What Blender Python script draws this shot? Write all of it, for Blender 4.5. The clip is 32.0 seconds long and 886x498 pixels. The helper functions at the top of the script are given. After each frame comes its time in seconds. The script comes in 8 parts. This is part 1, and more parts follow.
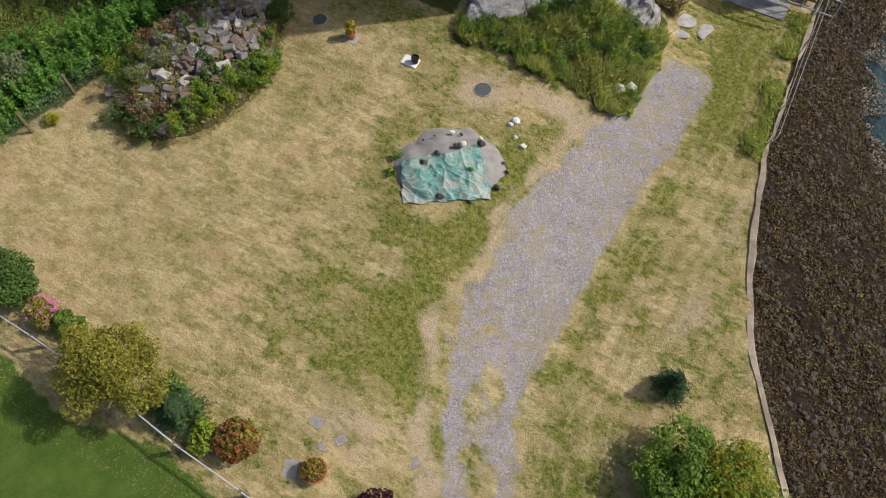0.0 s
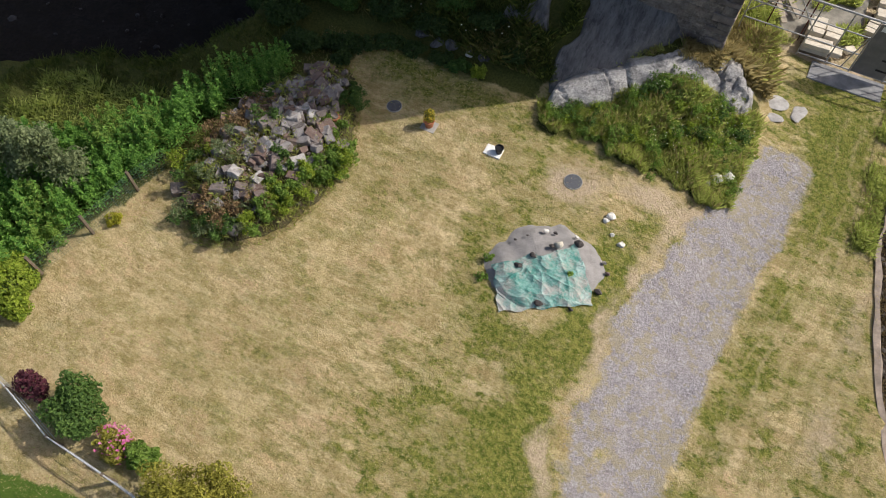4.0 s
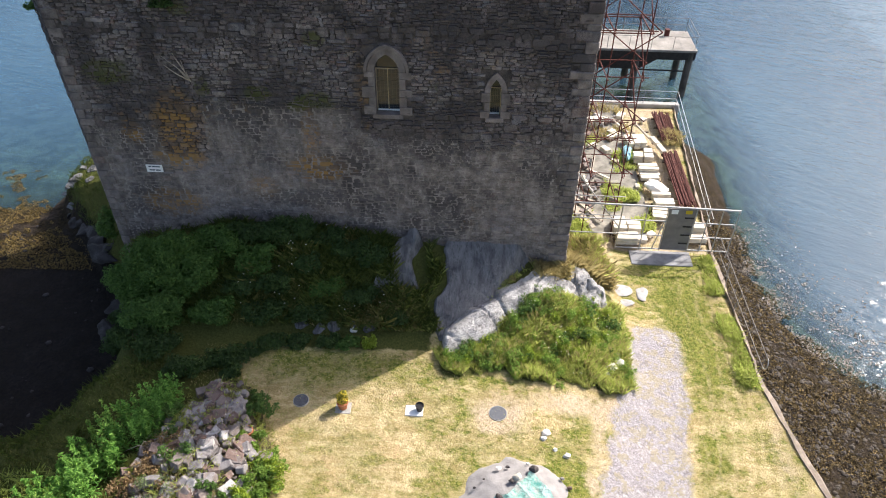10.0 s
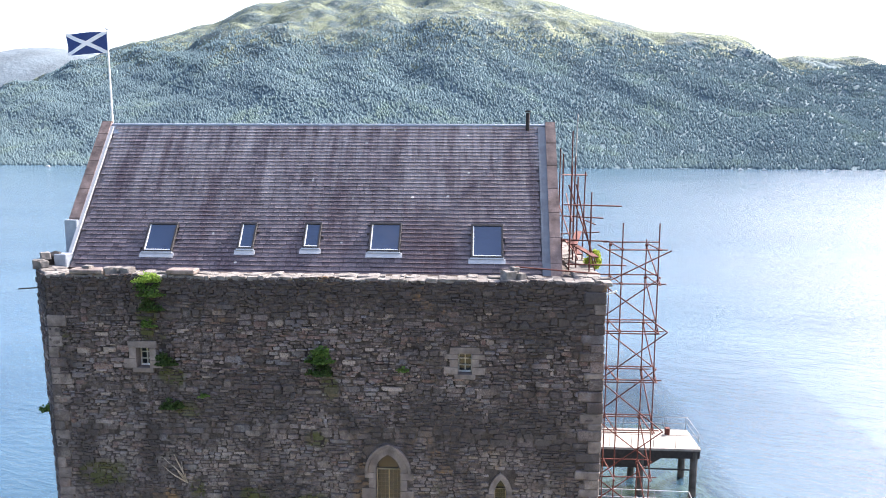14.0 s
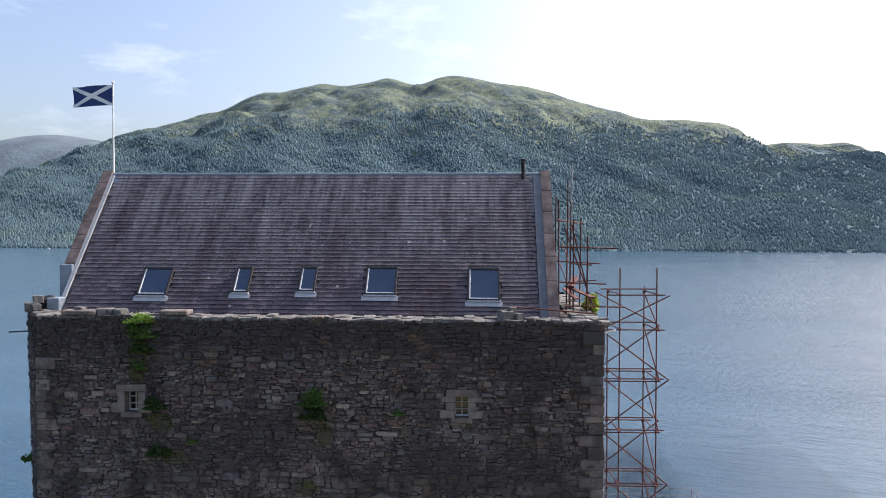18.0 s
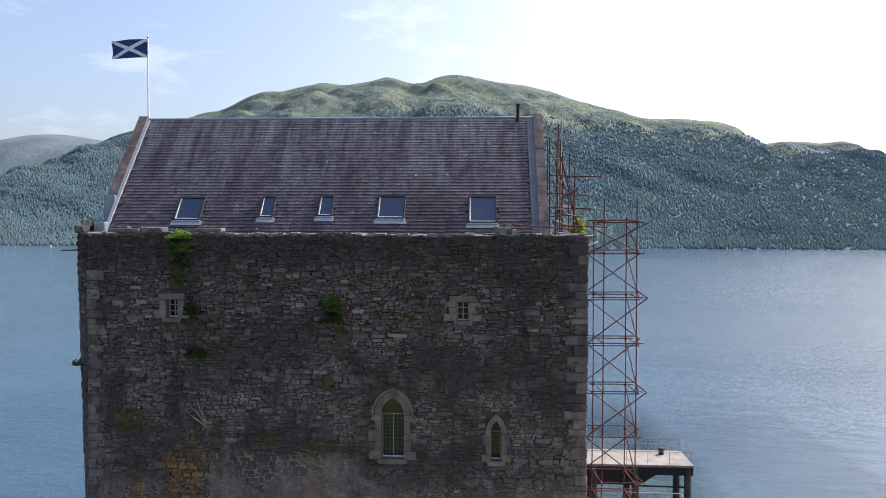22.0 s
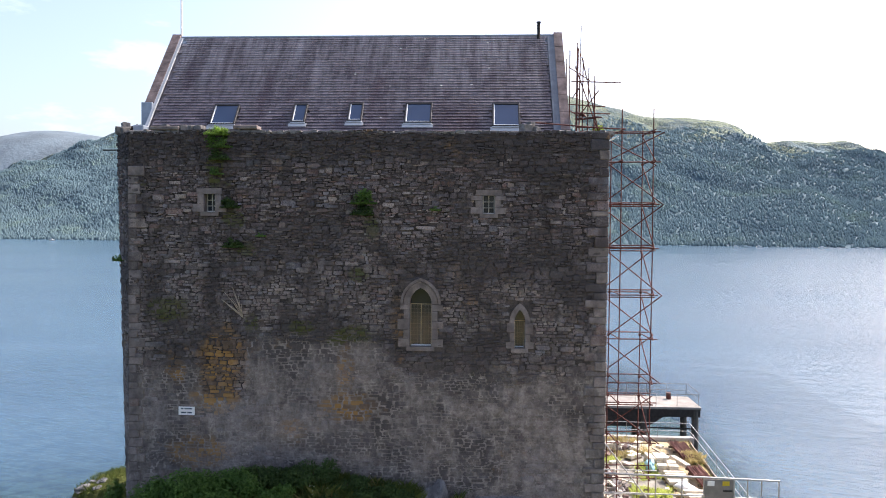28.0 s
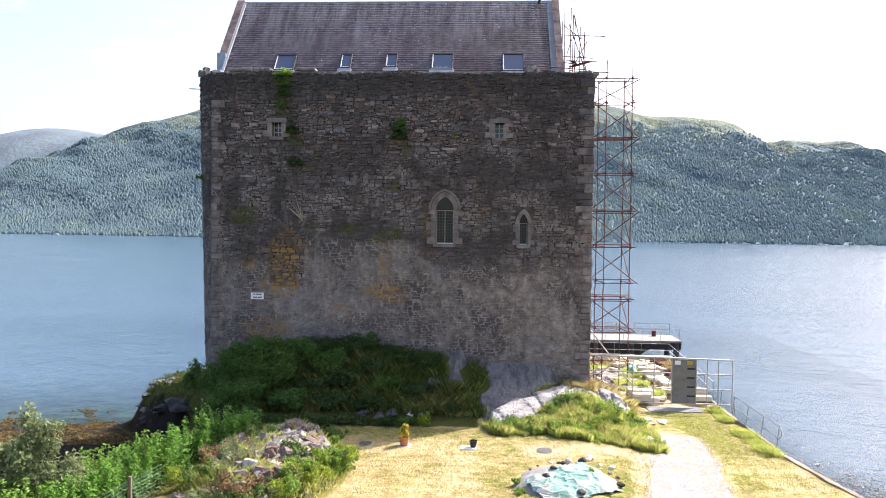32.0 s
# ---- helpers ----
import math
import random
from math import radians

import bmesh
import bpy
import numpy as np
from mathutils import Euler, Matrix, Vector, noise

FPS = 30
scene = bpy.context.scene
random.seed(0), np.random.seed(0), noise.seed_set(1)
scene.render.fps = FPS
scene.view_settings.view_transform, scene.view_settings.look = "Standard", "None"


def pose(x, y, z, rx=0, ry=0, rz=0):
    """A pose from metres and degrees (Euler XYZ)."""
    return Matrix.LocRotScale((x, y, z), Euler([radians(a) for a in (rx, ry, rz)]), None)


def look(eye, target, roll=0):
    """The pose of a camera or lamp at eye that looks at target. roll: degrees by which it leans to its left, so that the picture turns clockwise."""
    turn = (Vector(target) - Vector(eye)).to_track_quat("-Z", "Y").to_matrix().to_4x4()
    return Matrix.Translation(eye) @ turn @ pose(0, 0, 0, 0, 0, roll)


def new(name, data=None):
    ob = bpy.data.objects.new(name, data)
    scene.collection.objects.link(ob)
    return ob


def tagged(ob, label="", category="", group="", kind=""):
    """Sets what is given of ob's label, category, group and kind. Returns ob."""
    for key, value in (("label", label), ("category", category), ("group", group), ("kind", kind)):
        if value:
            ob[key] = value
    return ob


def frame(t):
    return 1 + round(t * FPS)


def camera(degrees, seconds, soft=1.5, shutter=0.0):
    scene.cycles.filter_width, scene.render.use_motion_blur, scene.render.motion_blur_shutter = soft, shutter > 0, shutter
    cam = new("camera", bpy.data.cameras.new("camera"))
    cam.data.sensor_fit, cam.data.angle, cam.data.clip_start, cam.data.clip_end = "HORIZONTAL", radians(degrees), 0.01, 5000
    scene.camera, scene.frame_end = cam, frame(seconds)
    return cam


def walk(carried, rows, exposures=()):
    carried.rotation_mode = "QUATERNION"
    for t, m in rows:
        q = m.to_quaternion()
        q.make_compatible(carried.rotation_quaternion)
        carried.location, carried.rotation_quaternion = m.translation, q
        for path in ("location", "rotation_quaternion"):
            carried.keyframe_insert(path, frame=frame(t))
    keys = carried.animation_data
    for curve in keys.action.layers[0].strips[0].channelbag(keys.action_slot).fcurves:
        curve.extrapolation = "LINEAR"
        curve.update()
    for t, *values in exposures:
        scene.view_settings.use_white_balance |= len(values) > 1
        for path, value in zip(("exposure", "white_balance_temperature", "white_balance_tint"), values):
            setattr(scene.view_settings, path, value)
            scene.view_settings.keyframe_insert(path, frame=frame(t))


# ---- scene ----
cam = camera(63.8, 32.0, soft=1.0)
PATH = [
    (0, (23.185, -23.739, 21.346), (22.784, -22.929, 19.561), 1.2),
    (0.5, (22.906, -23.135, 21.387), (22.503, -22.319, 19.606), 1.2),
    (1, (22.567, -22.688, 21.422), (22.16, -21.868, 19.644), 1.2),
    (1.5, (21.982, -22.447, 21.421), (21.574, -21.625, 19.644), 1.1),
    (2, (21.459, -22.36, 21.354), (21.042, -21.536, 19.58), 0.8),
    (2.5, (20.848, -22.346, 21.2), (20.426, -21.519, 19.429), 0.6),
    (3, (20.192, -22.367, 21.058), (19.767, -21.535, 19.289), 0.6),
    (3.5, (19.597, -22.394, 20.899), (19.161, -21.538, 19.145), 0.5),
    (5.5, (17.233, -23.041, 20.605), (16.829, -22.039, 18.922), 1.3),
    (6, (16.808, -23.276, 20.656), (16.44, -22.221, 18.997), 1.0),
    (6.5, (16.377, -23.489, 20.779), (16.061, -22.38, 19.144), 0.7),
    (7, (15.996, -23.684, 20.93), (15.739, -22.523, 19.321), 0.4),
    (7.5, (15.726, -23.787, 21.104), (15.523, -22.583, 19.52), 0.2),
    (8, (15.502, -23.785, 21.236), (15.346, -22.544, 19.675), 0.4),
    (8.5, (15.248, -23.685, 21.298), (15.141, -22.409, 19.762), 1.0),
    (9, (15.226, -23.691, 21.232), (15.143, -22.332, 19.767), 1.0),
    (9.5, (15.335, -23.719, 21.226), (15.257, -22.266, 19.853), 0.7),
    (10, (15.323, -23.693, 21.272), (15.247, -22.154, 19.997), 0.6),
    (10.5, (15.203, -23.674, 21.371), (15.131, -22.056, 20.198), 0.7),
    (11, (15.266, -23.673, 21.371), (15.183, -21.979, 20.31), 0.6),
    (11.5, (15.276, -23.706, 21.37), (15.187, -21.944, 20.427), 0.6),
    (12, (15.32, -23.592, 21.408), (15.222, -21.775, 20.579), 0.4),
    (12.5, (15.345, -23.639, 21.378), (15.241, -21.768, 20.679), 0.3),
    (13, (15.322, -23.752, 21.267), (15.216, -21.834, 20.71), 0.4),
    (13.5, (15.303, -23.741, 21.24), (15.195, -21.788, 20.821), 0.4),
    (14, (15.335, -23.693, 21.314), (15.221, -21.717, 21.025), 0.2),
    (14.5, (15.331, -23.801, 21.383), (15.217, -21.81, 21.229), 0.2),
    (16.5, (15.384, -23.806, 20.775), (15.272, -21.809, 20.721), 0.2),
    (17, (15.404, -23.815, 20.457), (15.293, -21.819, 20.402), 0.2),
    (17.5, (15.413, -23.773, 20.134), (15.302, -21.777, 20.08), 0.2),
    (18, (15.412, -23.745, 19.818), (15.301, -21.749, 19.763), 0.2),
    (18.5, (15.412, -23.765, 19.536), (15.301, -21.769, 19.481), 0.2),
    (19, (15.445, -24.103, 19.258), (15.334, -22.106, 19.204), 0.1),
    (19.5, (15.462, -24.715, 18.956), (15.35, -22.718, 18.901), 0.2),
    (20, (15.438, -25.31, 18.623), (15.327, -23.314, 18.567), 0.3),
    (20.5, (15.456, -26.04, 18.201), (15.345, -24.044, 18.145), 0.2),
    (21, (15.451, -26.576, 17.775), (15.341, -24.58, 17.719), 0.3),
    (21.5, (15.464, -26.993, 17.382), (15.354, -24.997, 17.326), 0.2),
    (22, (15.473, -27.096, 16.983), (15.362, -25.099, 16.928), 0.2),
    (22.5, (15.498, -27.134, 16.574), (15.388, -25.138, 16.517), 0.3),
    (23, (15.487, -27.152, 16.171), (15.375, -25.156, 16.114), 0.3),
    (23.5, (15.455, -27.194, 15.858), (15.343, -25.198, 15.801), 0.3),
    (24, (15.37, -27.203, 15.586), (15.259, -25.207, 15.526), 0.4),
    (24.5, (15.29, -27.193, 15.31), (15.178, -25.197, 15.251), 0.4),
    (25, (15.183, -27.172, 15.028), (15.07, -25.176, 14.969), 0.4),
    (25.5, (15.055, -27.152, 14.719), (14.942, -25.156, 14.661), 0.3),
    (27.5, (14.606, -28.101, 13.303), (14.493, -26.105, 13.247), 0.4),
    (28, (14.51, -28.51, 12.885), (14.399, -26.514, 12.828), 0.5),
    (28.5, (14.461, -28.924, 12.379), (14.348, -26.928, 12.322), 0.5),
    (29, (14.407, -29.481, 11.869), (14.294, -27.485, 11.813), 0.5),
    (29.5, (14.322, -30.247, 11.411), (14.21, -28.251, 11.353), 0.6),
    (30, (14.241, -31.232, 10.88), (14.128, -29.236, 10.825), 0.5),
    (30.5, (14.172, -32.352, 10.417), (14.06, -30.356, 10.361), 0.6),
    (31, (14.096, -33.619, 9.885), (13.983, -31.623, 9.831), 0.5),
    (31.5, (14.037, -34.875, 9.333), (13.923, -32.879, 9.28), 0.5),
    (32, (14.015, -36.054, 8.904), (13.902, -34.058, 8.846), 0.7),
]
# the camera's exposure and white balance drift: seconds, stops, kelvin, tint
EXPOSURES = [(0,-0.25,6500,10),(3.5,-0.15,6500,10),(6,0.15,6450,10),(8.5,0.45,6450,11),(10,0.9,6450,12),(11,1.42,6650,17),(12,1.72,6700,18),(13,1.85,6650,18),(14.5,1.68,6400,17),(16.5,0.72,6250,15),(19,0.62,6250,15),(23,0.65,6250,15),(26,0.9,6250,15),(29,1.3,6500,18),(32,1.4,6550,18)]
walk(cam, [(t, look(eye, target, roll)) for t, eye, target, roll in PATH], EXPOSURES)

# ---- light ----
SUN_ELEV, SUN_AZ = radians(43), math.atan2(0.787, 0.617)
world = bpy.data.worlds.new("world")
scene.world = world
world.use_nodes = True
wn = world.node_tree
sky = wn.nodes.new("ShaderNodeTexSky")
sky.sky_type, sky.sun_disc = "NISHITA", False
sky.sun_elevation, sky.sun_rotation = SUN_ELEV, SUN_AZ
sky.air_density, sky.dust_density, sky.ozone_density = 1.0, 4.0, 1.0
# thin wisps of cloud all over the sky
coord, cloud, wisp, veil = (wn.nodes.new(n) for n in ("ShaderNodeTexCoord", "ShaderNodeTexNoise", "ShaderNodeMapRange", "ShaderNodeMix"))
stretch = wn.nodes.new("ShaderNodeMapping")
stretch.inputs["Scale"].default_value = (1.0, 1.0, 3.2)
wn.links.new(coord.outputs["Generated"], stretch.inputs[0])
wn.links.new(stretch.outputs[0], cloud.inputs["Vector"])
cloud.inputs["Scale"].default_value, cloud.inputs["Detail"].default_value, cloud.inputs["Roughness"].default_value = 6.0, 7.0, 0.62
wisp.inputs["From Min"].default_value, wisp.inputs["From Max"].default_value, wisp.inputs["To Max"].default_value = 0.55, 0.8, 0.22
veil.data_type = "RGBA"
wn.links.new(cloud.outputs[0], wisp.inputs["Value"])
wn.links.new(wisp.outputs[0], veil.inputs["Factor"])
wn.links.new(sky.outputs[0], veil.inputs["A"])
veil.inputs["B"].default_value = (9.0, 9.0, 9.0, 1.0)
wn.links.new(veil.outputs["Result"], wn.nodes["Background"].inputs[0])
wn.nodes["Background"].inputs[1].default_value = 0.15
sun = new("sun", bpy.data.lights.new("sun", "SUN"))
sun.data.energy, sun.data.angle, sun.data.color = 4.2, radians(0.6), (1.0, 0.95, 0.86)
SUN_DIR = Vector((math.sin(SUN_AZ) * math.cos(SUN_ELEV), math.cos(SUN_AZ) * math.cos(SUN_ELEV), math.sin(SUN_ELEV)))
sun.matrix_world = look(SUN_DIR * 60, (0, 0, 0))


# ---- material helpers ----
class Nodes:
    """A node material under construction."""

    def __init__(self, name, rough=0.85, metal=0.0, spec=0.3):
        self.m = bpy.data.materials.new(name)
        self.m.use_nodes = True
        self.t = self.m.node_tree
        self.b = self.t.nodes["Principled BSDF"]
        self.b.inputs["Roughness"].default_value = rough
        self.b.inputs["Metallic"].default_value = metal
        self.b.inputs["Specular IOR Level"].default_value = spec
        self.geo = self.n("ShaderNodeNewGeometry")
        self.pos = self.geo.outputs["Position"]

    def n(self, kind):
        return self.t.nodes.new(kind)

    def put(self, value, socket):
        if isinstance(value, (int, float)):
            socket.default_value = value
        elif isinstance(value, (tuple, list)):
            socket.default_value = (*value, 1.0) if len(value) == 3 and len(socket.default_value) == 4 else value
        else:
            self.t.links.new(value, socket)

    def noise(self, scale, detail=4, rough=0.6, vec=None, stretch=None):
        v = vec if vec is not None else self.pos
        if stretch:
            mp = self.n("ShaderNodeVectorMath")
            mp.operation = "MULTIPLY"
            self.put(v, mp.inputs[0])
            mp.inputs[1].default_value = stretch
            v = mp.outputs[0]
        k = self.n("ShaderNodeTexNoise")
        self.put(v, k.inputs["Vector"])
        k.inputs["Scale"].default_value, k.inputs["Detail"].default_value, k.inputs["Roughness"].default_value = scale, detail, rough
        return k.outputs[0]

    def voronoi(self, scale, feature="F1", out="Distance", vec=None):
        k = self.n("ShaderNodeTexVoronoi")
        k.feature = feature
        self.put(vec if vec is not None else self.pos, k.inputs["Vector"])
        k.inputs["Scale"].default_value = scale
        return k.outputs[out]

    def ramp(self, fac, a, b, lo=0.0, hi=1.0):
        k = self.n("ShaderNodeMapRange")
        k.clamp = True
        self.put(fac, k.inputs[0])
        for i, v in zip((1, 2, 3, 4), (a, b, lo, hi)):
            k.inputs[i].default_value = v
        return k.outputs[0]

    def mix(self, fac, a, b, mode="MIX"):
        k = self.n("ShaderNodeMix")
        k.data_type, k.blend_type = "RGBA", mode
        self.put(fac, k.inputs[0])
        self.put(a, k.inputs[6])
        self.put(b, k.inputs[7])
        return k.outputs[2]

    def math(self, op, a, b=0.0):
        k = self.n("ShaderNodeMath")
        k.operation = op
        self.put(a, k.inputs[0])
        self.put(b, k.inputs[1])
        return k.outputs[0]

    def attr(self, name, out="Fac"):
        k = self.n("ShaderNodeAttribute")
        k.attribute_name = name
        return k.outputs[out]

    def split(self, vec):
        k = self.n("ShaderNodeSeparateXYZ")
        self.put(vec, k.inputs[0])
        return k.outputs

    def rnd(self):
        """Random value of each object and each joined piece."""
        oi = self.n("ShaderNodeObjectInfo")
        s = self.math("ADD", oi.outputs["Random"], self.geo.outputs["Random Per Island"])
        return self.math("FRACT", s)

    def bump(self, height, strength=0.5, dist=0.02):
        k = self.n("ShaderNodeBump")
        k.inputs["Strength"].default_value, k.inputs["Distance"].default_value = strength, dist
        self.put(height, k.inputs["Height"])
        self.t.links.new(k.outputs[0], self.b.inputs["Normal"])

    def colour(self, value):
        self.put(value, self.b.inputs["Base Color"])
        return self.m


def simple(name, base, rough=0.7, metal=0.0, vary=0.25, scale=6.0, bump=0.3, dist=0.01, rnd=0.0):
    """A surface of one base colour with stains, grain and fine relief."""
    k = Nodes(name, rough, metal)
    dark = tuple(c * (1 - vary) for c in base)
    light = tuple(min(1, c * (1 + vary)) for c in base)
    c = k.mix(k.ramp(k.noise(scale), 0.3, 0.7), dark, light)
    c = k.mix(k.ramp(k.noise(scale * 9, 2), 0.35, 0.75, 0, 0.35), c, dark)
    if rnd:
        c = k.mix(k.ramp(k.rnd(), 0, 1, 0, rnd), c, tuple(x * 0.45 for x in base))
    k.bump(k.noise(scale * 7, 4), bump, dist)
    return k.colour(c)


# ---- geometry helpers ----
def ss(a, b, x):
    u = np.clip((x - a) / (b - a), 0, 1)
    return u * u * (3 - 2 * u)


def mesh_from(name, verts, faces, material, smooth=False):
    me = bpy.data.meshes.new(name)
    me.from_pydata(np.asarray(verts).tolist(), [], np.asarray(faces).tolist() if isinstance(faces, np.ndarray) else faces)
    me.materials.append(material)
    if smooth:
        me.polygons.foreach_set("use_smooth", [True] * len(me.polygons))
    return me


def to_mesh(name, bm, material, smooth=False):
    me = bpy.data.meshes.new(name)
    bmesh.ops.recalc_face_normals(bm, faces=bm.faces)
    bm.to_mesh(me)
    bm.free()
    me.materials.append(material)
    if smooth:
        me.polygons.foreach_set("use_smooth", [True] * len(me.polygons))
    return me


def part(name, bm, material, parent=None, label="", smooth=False):
    """One mesh object, from a bmesh or a mesh, under a thing or a part."""
    me = bm if isinstance(bm, bpy.types.Mesh) else to_mesh(name, bm, material, smooth)
    ob = new(name, me)
    if parent:
        ob.parent = parent
    return tagged(ob, label)


def empty(name, at, label, category, group="", kind=""):
    ob = new(name)
    ob.location = at
    ob.empty_display_size = 0.2
    return tagged(ob, label, category, group, kind)


def under(ob, parent):
    """Parents ob, built in world space, to an Empty that stands away from the origin."""
    ob.parent = parent
    ob.matrix_parent_inverse = Matrix.Translation(-Vector(parent.location))
    return ob


def box(bm, x0, x1, y0, y1, z0, z1, bevel=0.0):
    r = bmesh.ops.create_cube(bm, size=1, matrix=Matrix.Translation(((x0 + x1) / 2, (y0 + y1) / 2, (z0 + z1) / 2)) @ Matrix.Diagonal((x1 - x0, y1 - y0, z1 - z0, 1)))
    if bevel:
        es = list({e for v in r["verts"] for e in v.link_edges})
        bmesh.ops.bevel(bm, geom=es, offset=bevel, segments=1, affect="EDGES")
    return bm


def rod(bm, a, b, r, sides=8, r2=None):
    a, b = Vector(a), Vector(b)
    d = b - a
    m = Matrix.Translation((a + b) / 2) @ d.to_track_quat("Z", "Y").to_matrix().to_4x4()
    bmesh.ops.create_cone(bm, cap_ends=True, segments=sides, radius1=r, radius2=r if r2 is None else r2, depth=d.length, matrix=m)
    return bm


def rock(rng, sx, sy, sz, sub=2, rough=0.25, cuts=5):
    """A weathered stone: a ball cut by random planes and roughened."""
    bm = bmesh.new()
    bmesh.ops.create_icosphere(bm, subdivisions=sub, radius=1)
    planes = []
    for _ in range(cuts):
        v = Vector((rng.uniform(-1, 1), rng.uniform(-1, 1), rng.uniform(-1, 1))).normalized()
        planes.append((v, rng.uniform(0.5, 0.8)))
    off = Vector((rng.uniform(0, 50), rng.uniform(0, 50), rng.uniform(0, 50)))
    for v in bm.verts:
        for n_, d_ in planes:
            k = v.co.dot(n_) - d_
            if k > 0:
                v.co -= n_ * k
        v.co *= 1 + rough * noise.noise(v.co * 1.7 + off) * 0.6
        v.co.x *= sx
        v.co.y *= sy
        v.co.z *= sz
    return bm


def scatter_mesh(name, pts, nrm, size, material, rng, aspect=0.55, fold=0.25):
    """Leaves: one folded diamond each, at pts, facing about nrm."""
    n = len(pts)
    a = rng.normal(size=(n, 3))
    u = np.cross(nrm, a)
    u /= np.linalg.norm(u, axis=1)[:, None] + 1e-9
    w = np.cross(nrm, u)
    s = size[:, None] if hasattr(size, "__len__") else size
    p0, p2 = pts - u * s, pts + u * s
    lift = nrm * s * fold
    p1, p3 = pts + w * s * aspect + lift, pts - w * s * aspect + lift
    v = np.stack([p0, p1, p2, p3], 1).reshape(-1, 3)
    i = np.arange(n)[:, None] * 4
    f = np.concatenate([i + [0, 1, 2], i + [0, 2, 3]])
    return mesh_from(name, v, f, material)


def blob_points(rng, blobs, n, shell=0.55):
    """Points and outward normals in a set of ellipsoids (x, y, z, rx, ry, rz)."""
    b = np.array(blobs, float)
    w = (b[:, 3] * b[:, 4] * b[:, 5]) ** (2 / 3)
    k = rng.choice(len(b), n, p=w / w.sum())
    d = rng.normal(size=(n, 3))
    d /= np.linalg.norm(d, axis=1)[:, None]
    r = shell + (1 - shell) * rng.random(n) ** 0.6
    p = b[k, :3] + d * b[k, 3:] * r[:, None]
    nn = d + rng.normal(size=(n, 3)) * 0.55 + np.array([0, 0, 0.35])
    nn /= np.linalg.norm(nn, axis=1)[:, None]
    return p, nn


def blade_mesh(name, xy, z, h, lean, width, material, rng):
    """Grass blades: one bent strip of two triangles each."""
    n = len(xy)
    a = rng.random(n) * 2 * math.pi
    d = np.stack([np.cos(a), np.sin(a), np.zeros(n)], 1)
    s = np.stack([-np.sin(a), np.cos(a), np.zeros(n)], 1) * (width / 2)
    base = np.column_stack([xy, z])
    mid = base + d * (lean * h * 0.35)[:, None] + np.column_stack([np.zeros(n), np.zeros(n), h * 0.6])
    tip = base + d * (lean * h)[:, None] + np.column_stack([np.zeros(n), np.zeros(n), h])
    v = np.stack([base - s, base + s, mid, tip], 1).reshape(-1, 3)
    i = np.arange(n)[:, None] * 4
    v[1::4], v[0::4] = v[1::4], v[0::4]
    f = np.concatenate([i + [0, 1, 2], i + [1, 3, 2]])
    return mesh_from(name, v, f, material)


# ---- the plan ----
RIDGE_Y, RIDGE_Z, SLOPE = 5.8, 22.05, 1.31
WALL_X, WALL_BACK, WALL_TOP = 19.4, 11.6, 16.85
WATER = -4.4


def seawall_x(y):
    return np.interp(y, [-40, -16.4, -14.4, -12.4, -9.65, -4.8, 3.4, 18, 18.1], [42, 31.1, 30.0, 28.85, 27.95, 27.1, 26.95, 27.95, 27.95])


def bank_x(y):
    return np.interp(y, [-40, -22, -12, -8.6, -7.0, -5.0, -1.7, 2.5, 6, 9.4, 11, 13, 16, 18, 24], [-26, -20, -12, -6.0, -2.6, -0.5, -0.9, -3.6, -6.6, -9.4, -9.4, -7.8, -6, -5, 0])


def base_z(x):
    """The rock's height at the foot of the front wall."""
    return np.interp(x, [-2.5, -1.2, 0.3, 1.2, 3, 5, 7, 9.5, 12.5, 14.3, 16, 18, 19.4, 21, 22.5], [-0.8, 0.4, 1.3, 1.8, 2.2, 2.6, 2.8, 2.5, 2.2, 1.8, 1.4, 1.15, 1.0, -0.2, -0.7])


def wob(x, y, s, seed=0.0):
    """Smooth cheap noise of about -1 to 1, made of sines."""
    return (np.sin(x * 1.3 * s + 1.7 * np.sin(y * 0.9 * s + seed) + seed) + np.sin(y * 1.7 * s + 1.3 * np.sin(x * 1.1 * s + 2 * seed)) + np.sin((x + y) * 2.9 * s + seed * 3) * 0.5) / 2.5


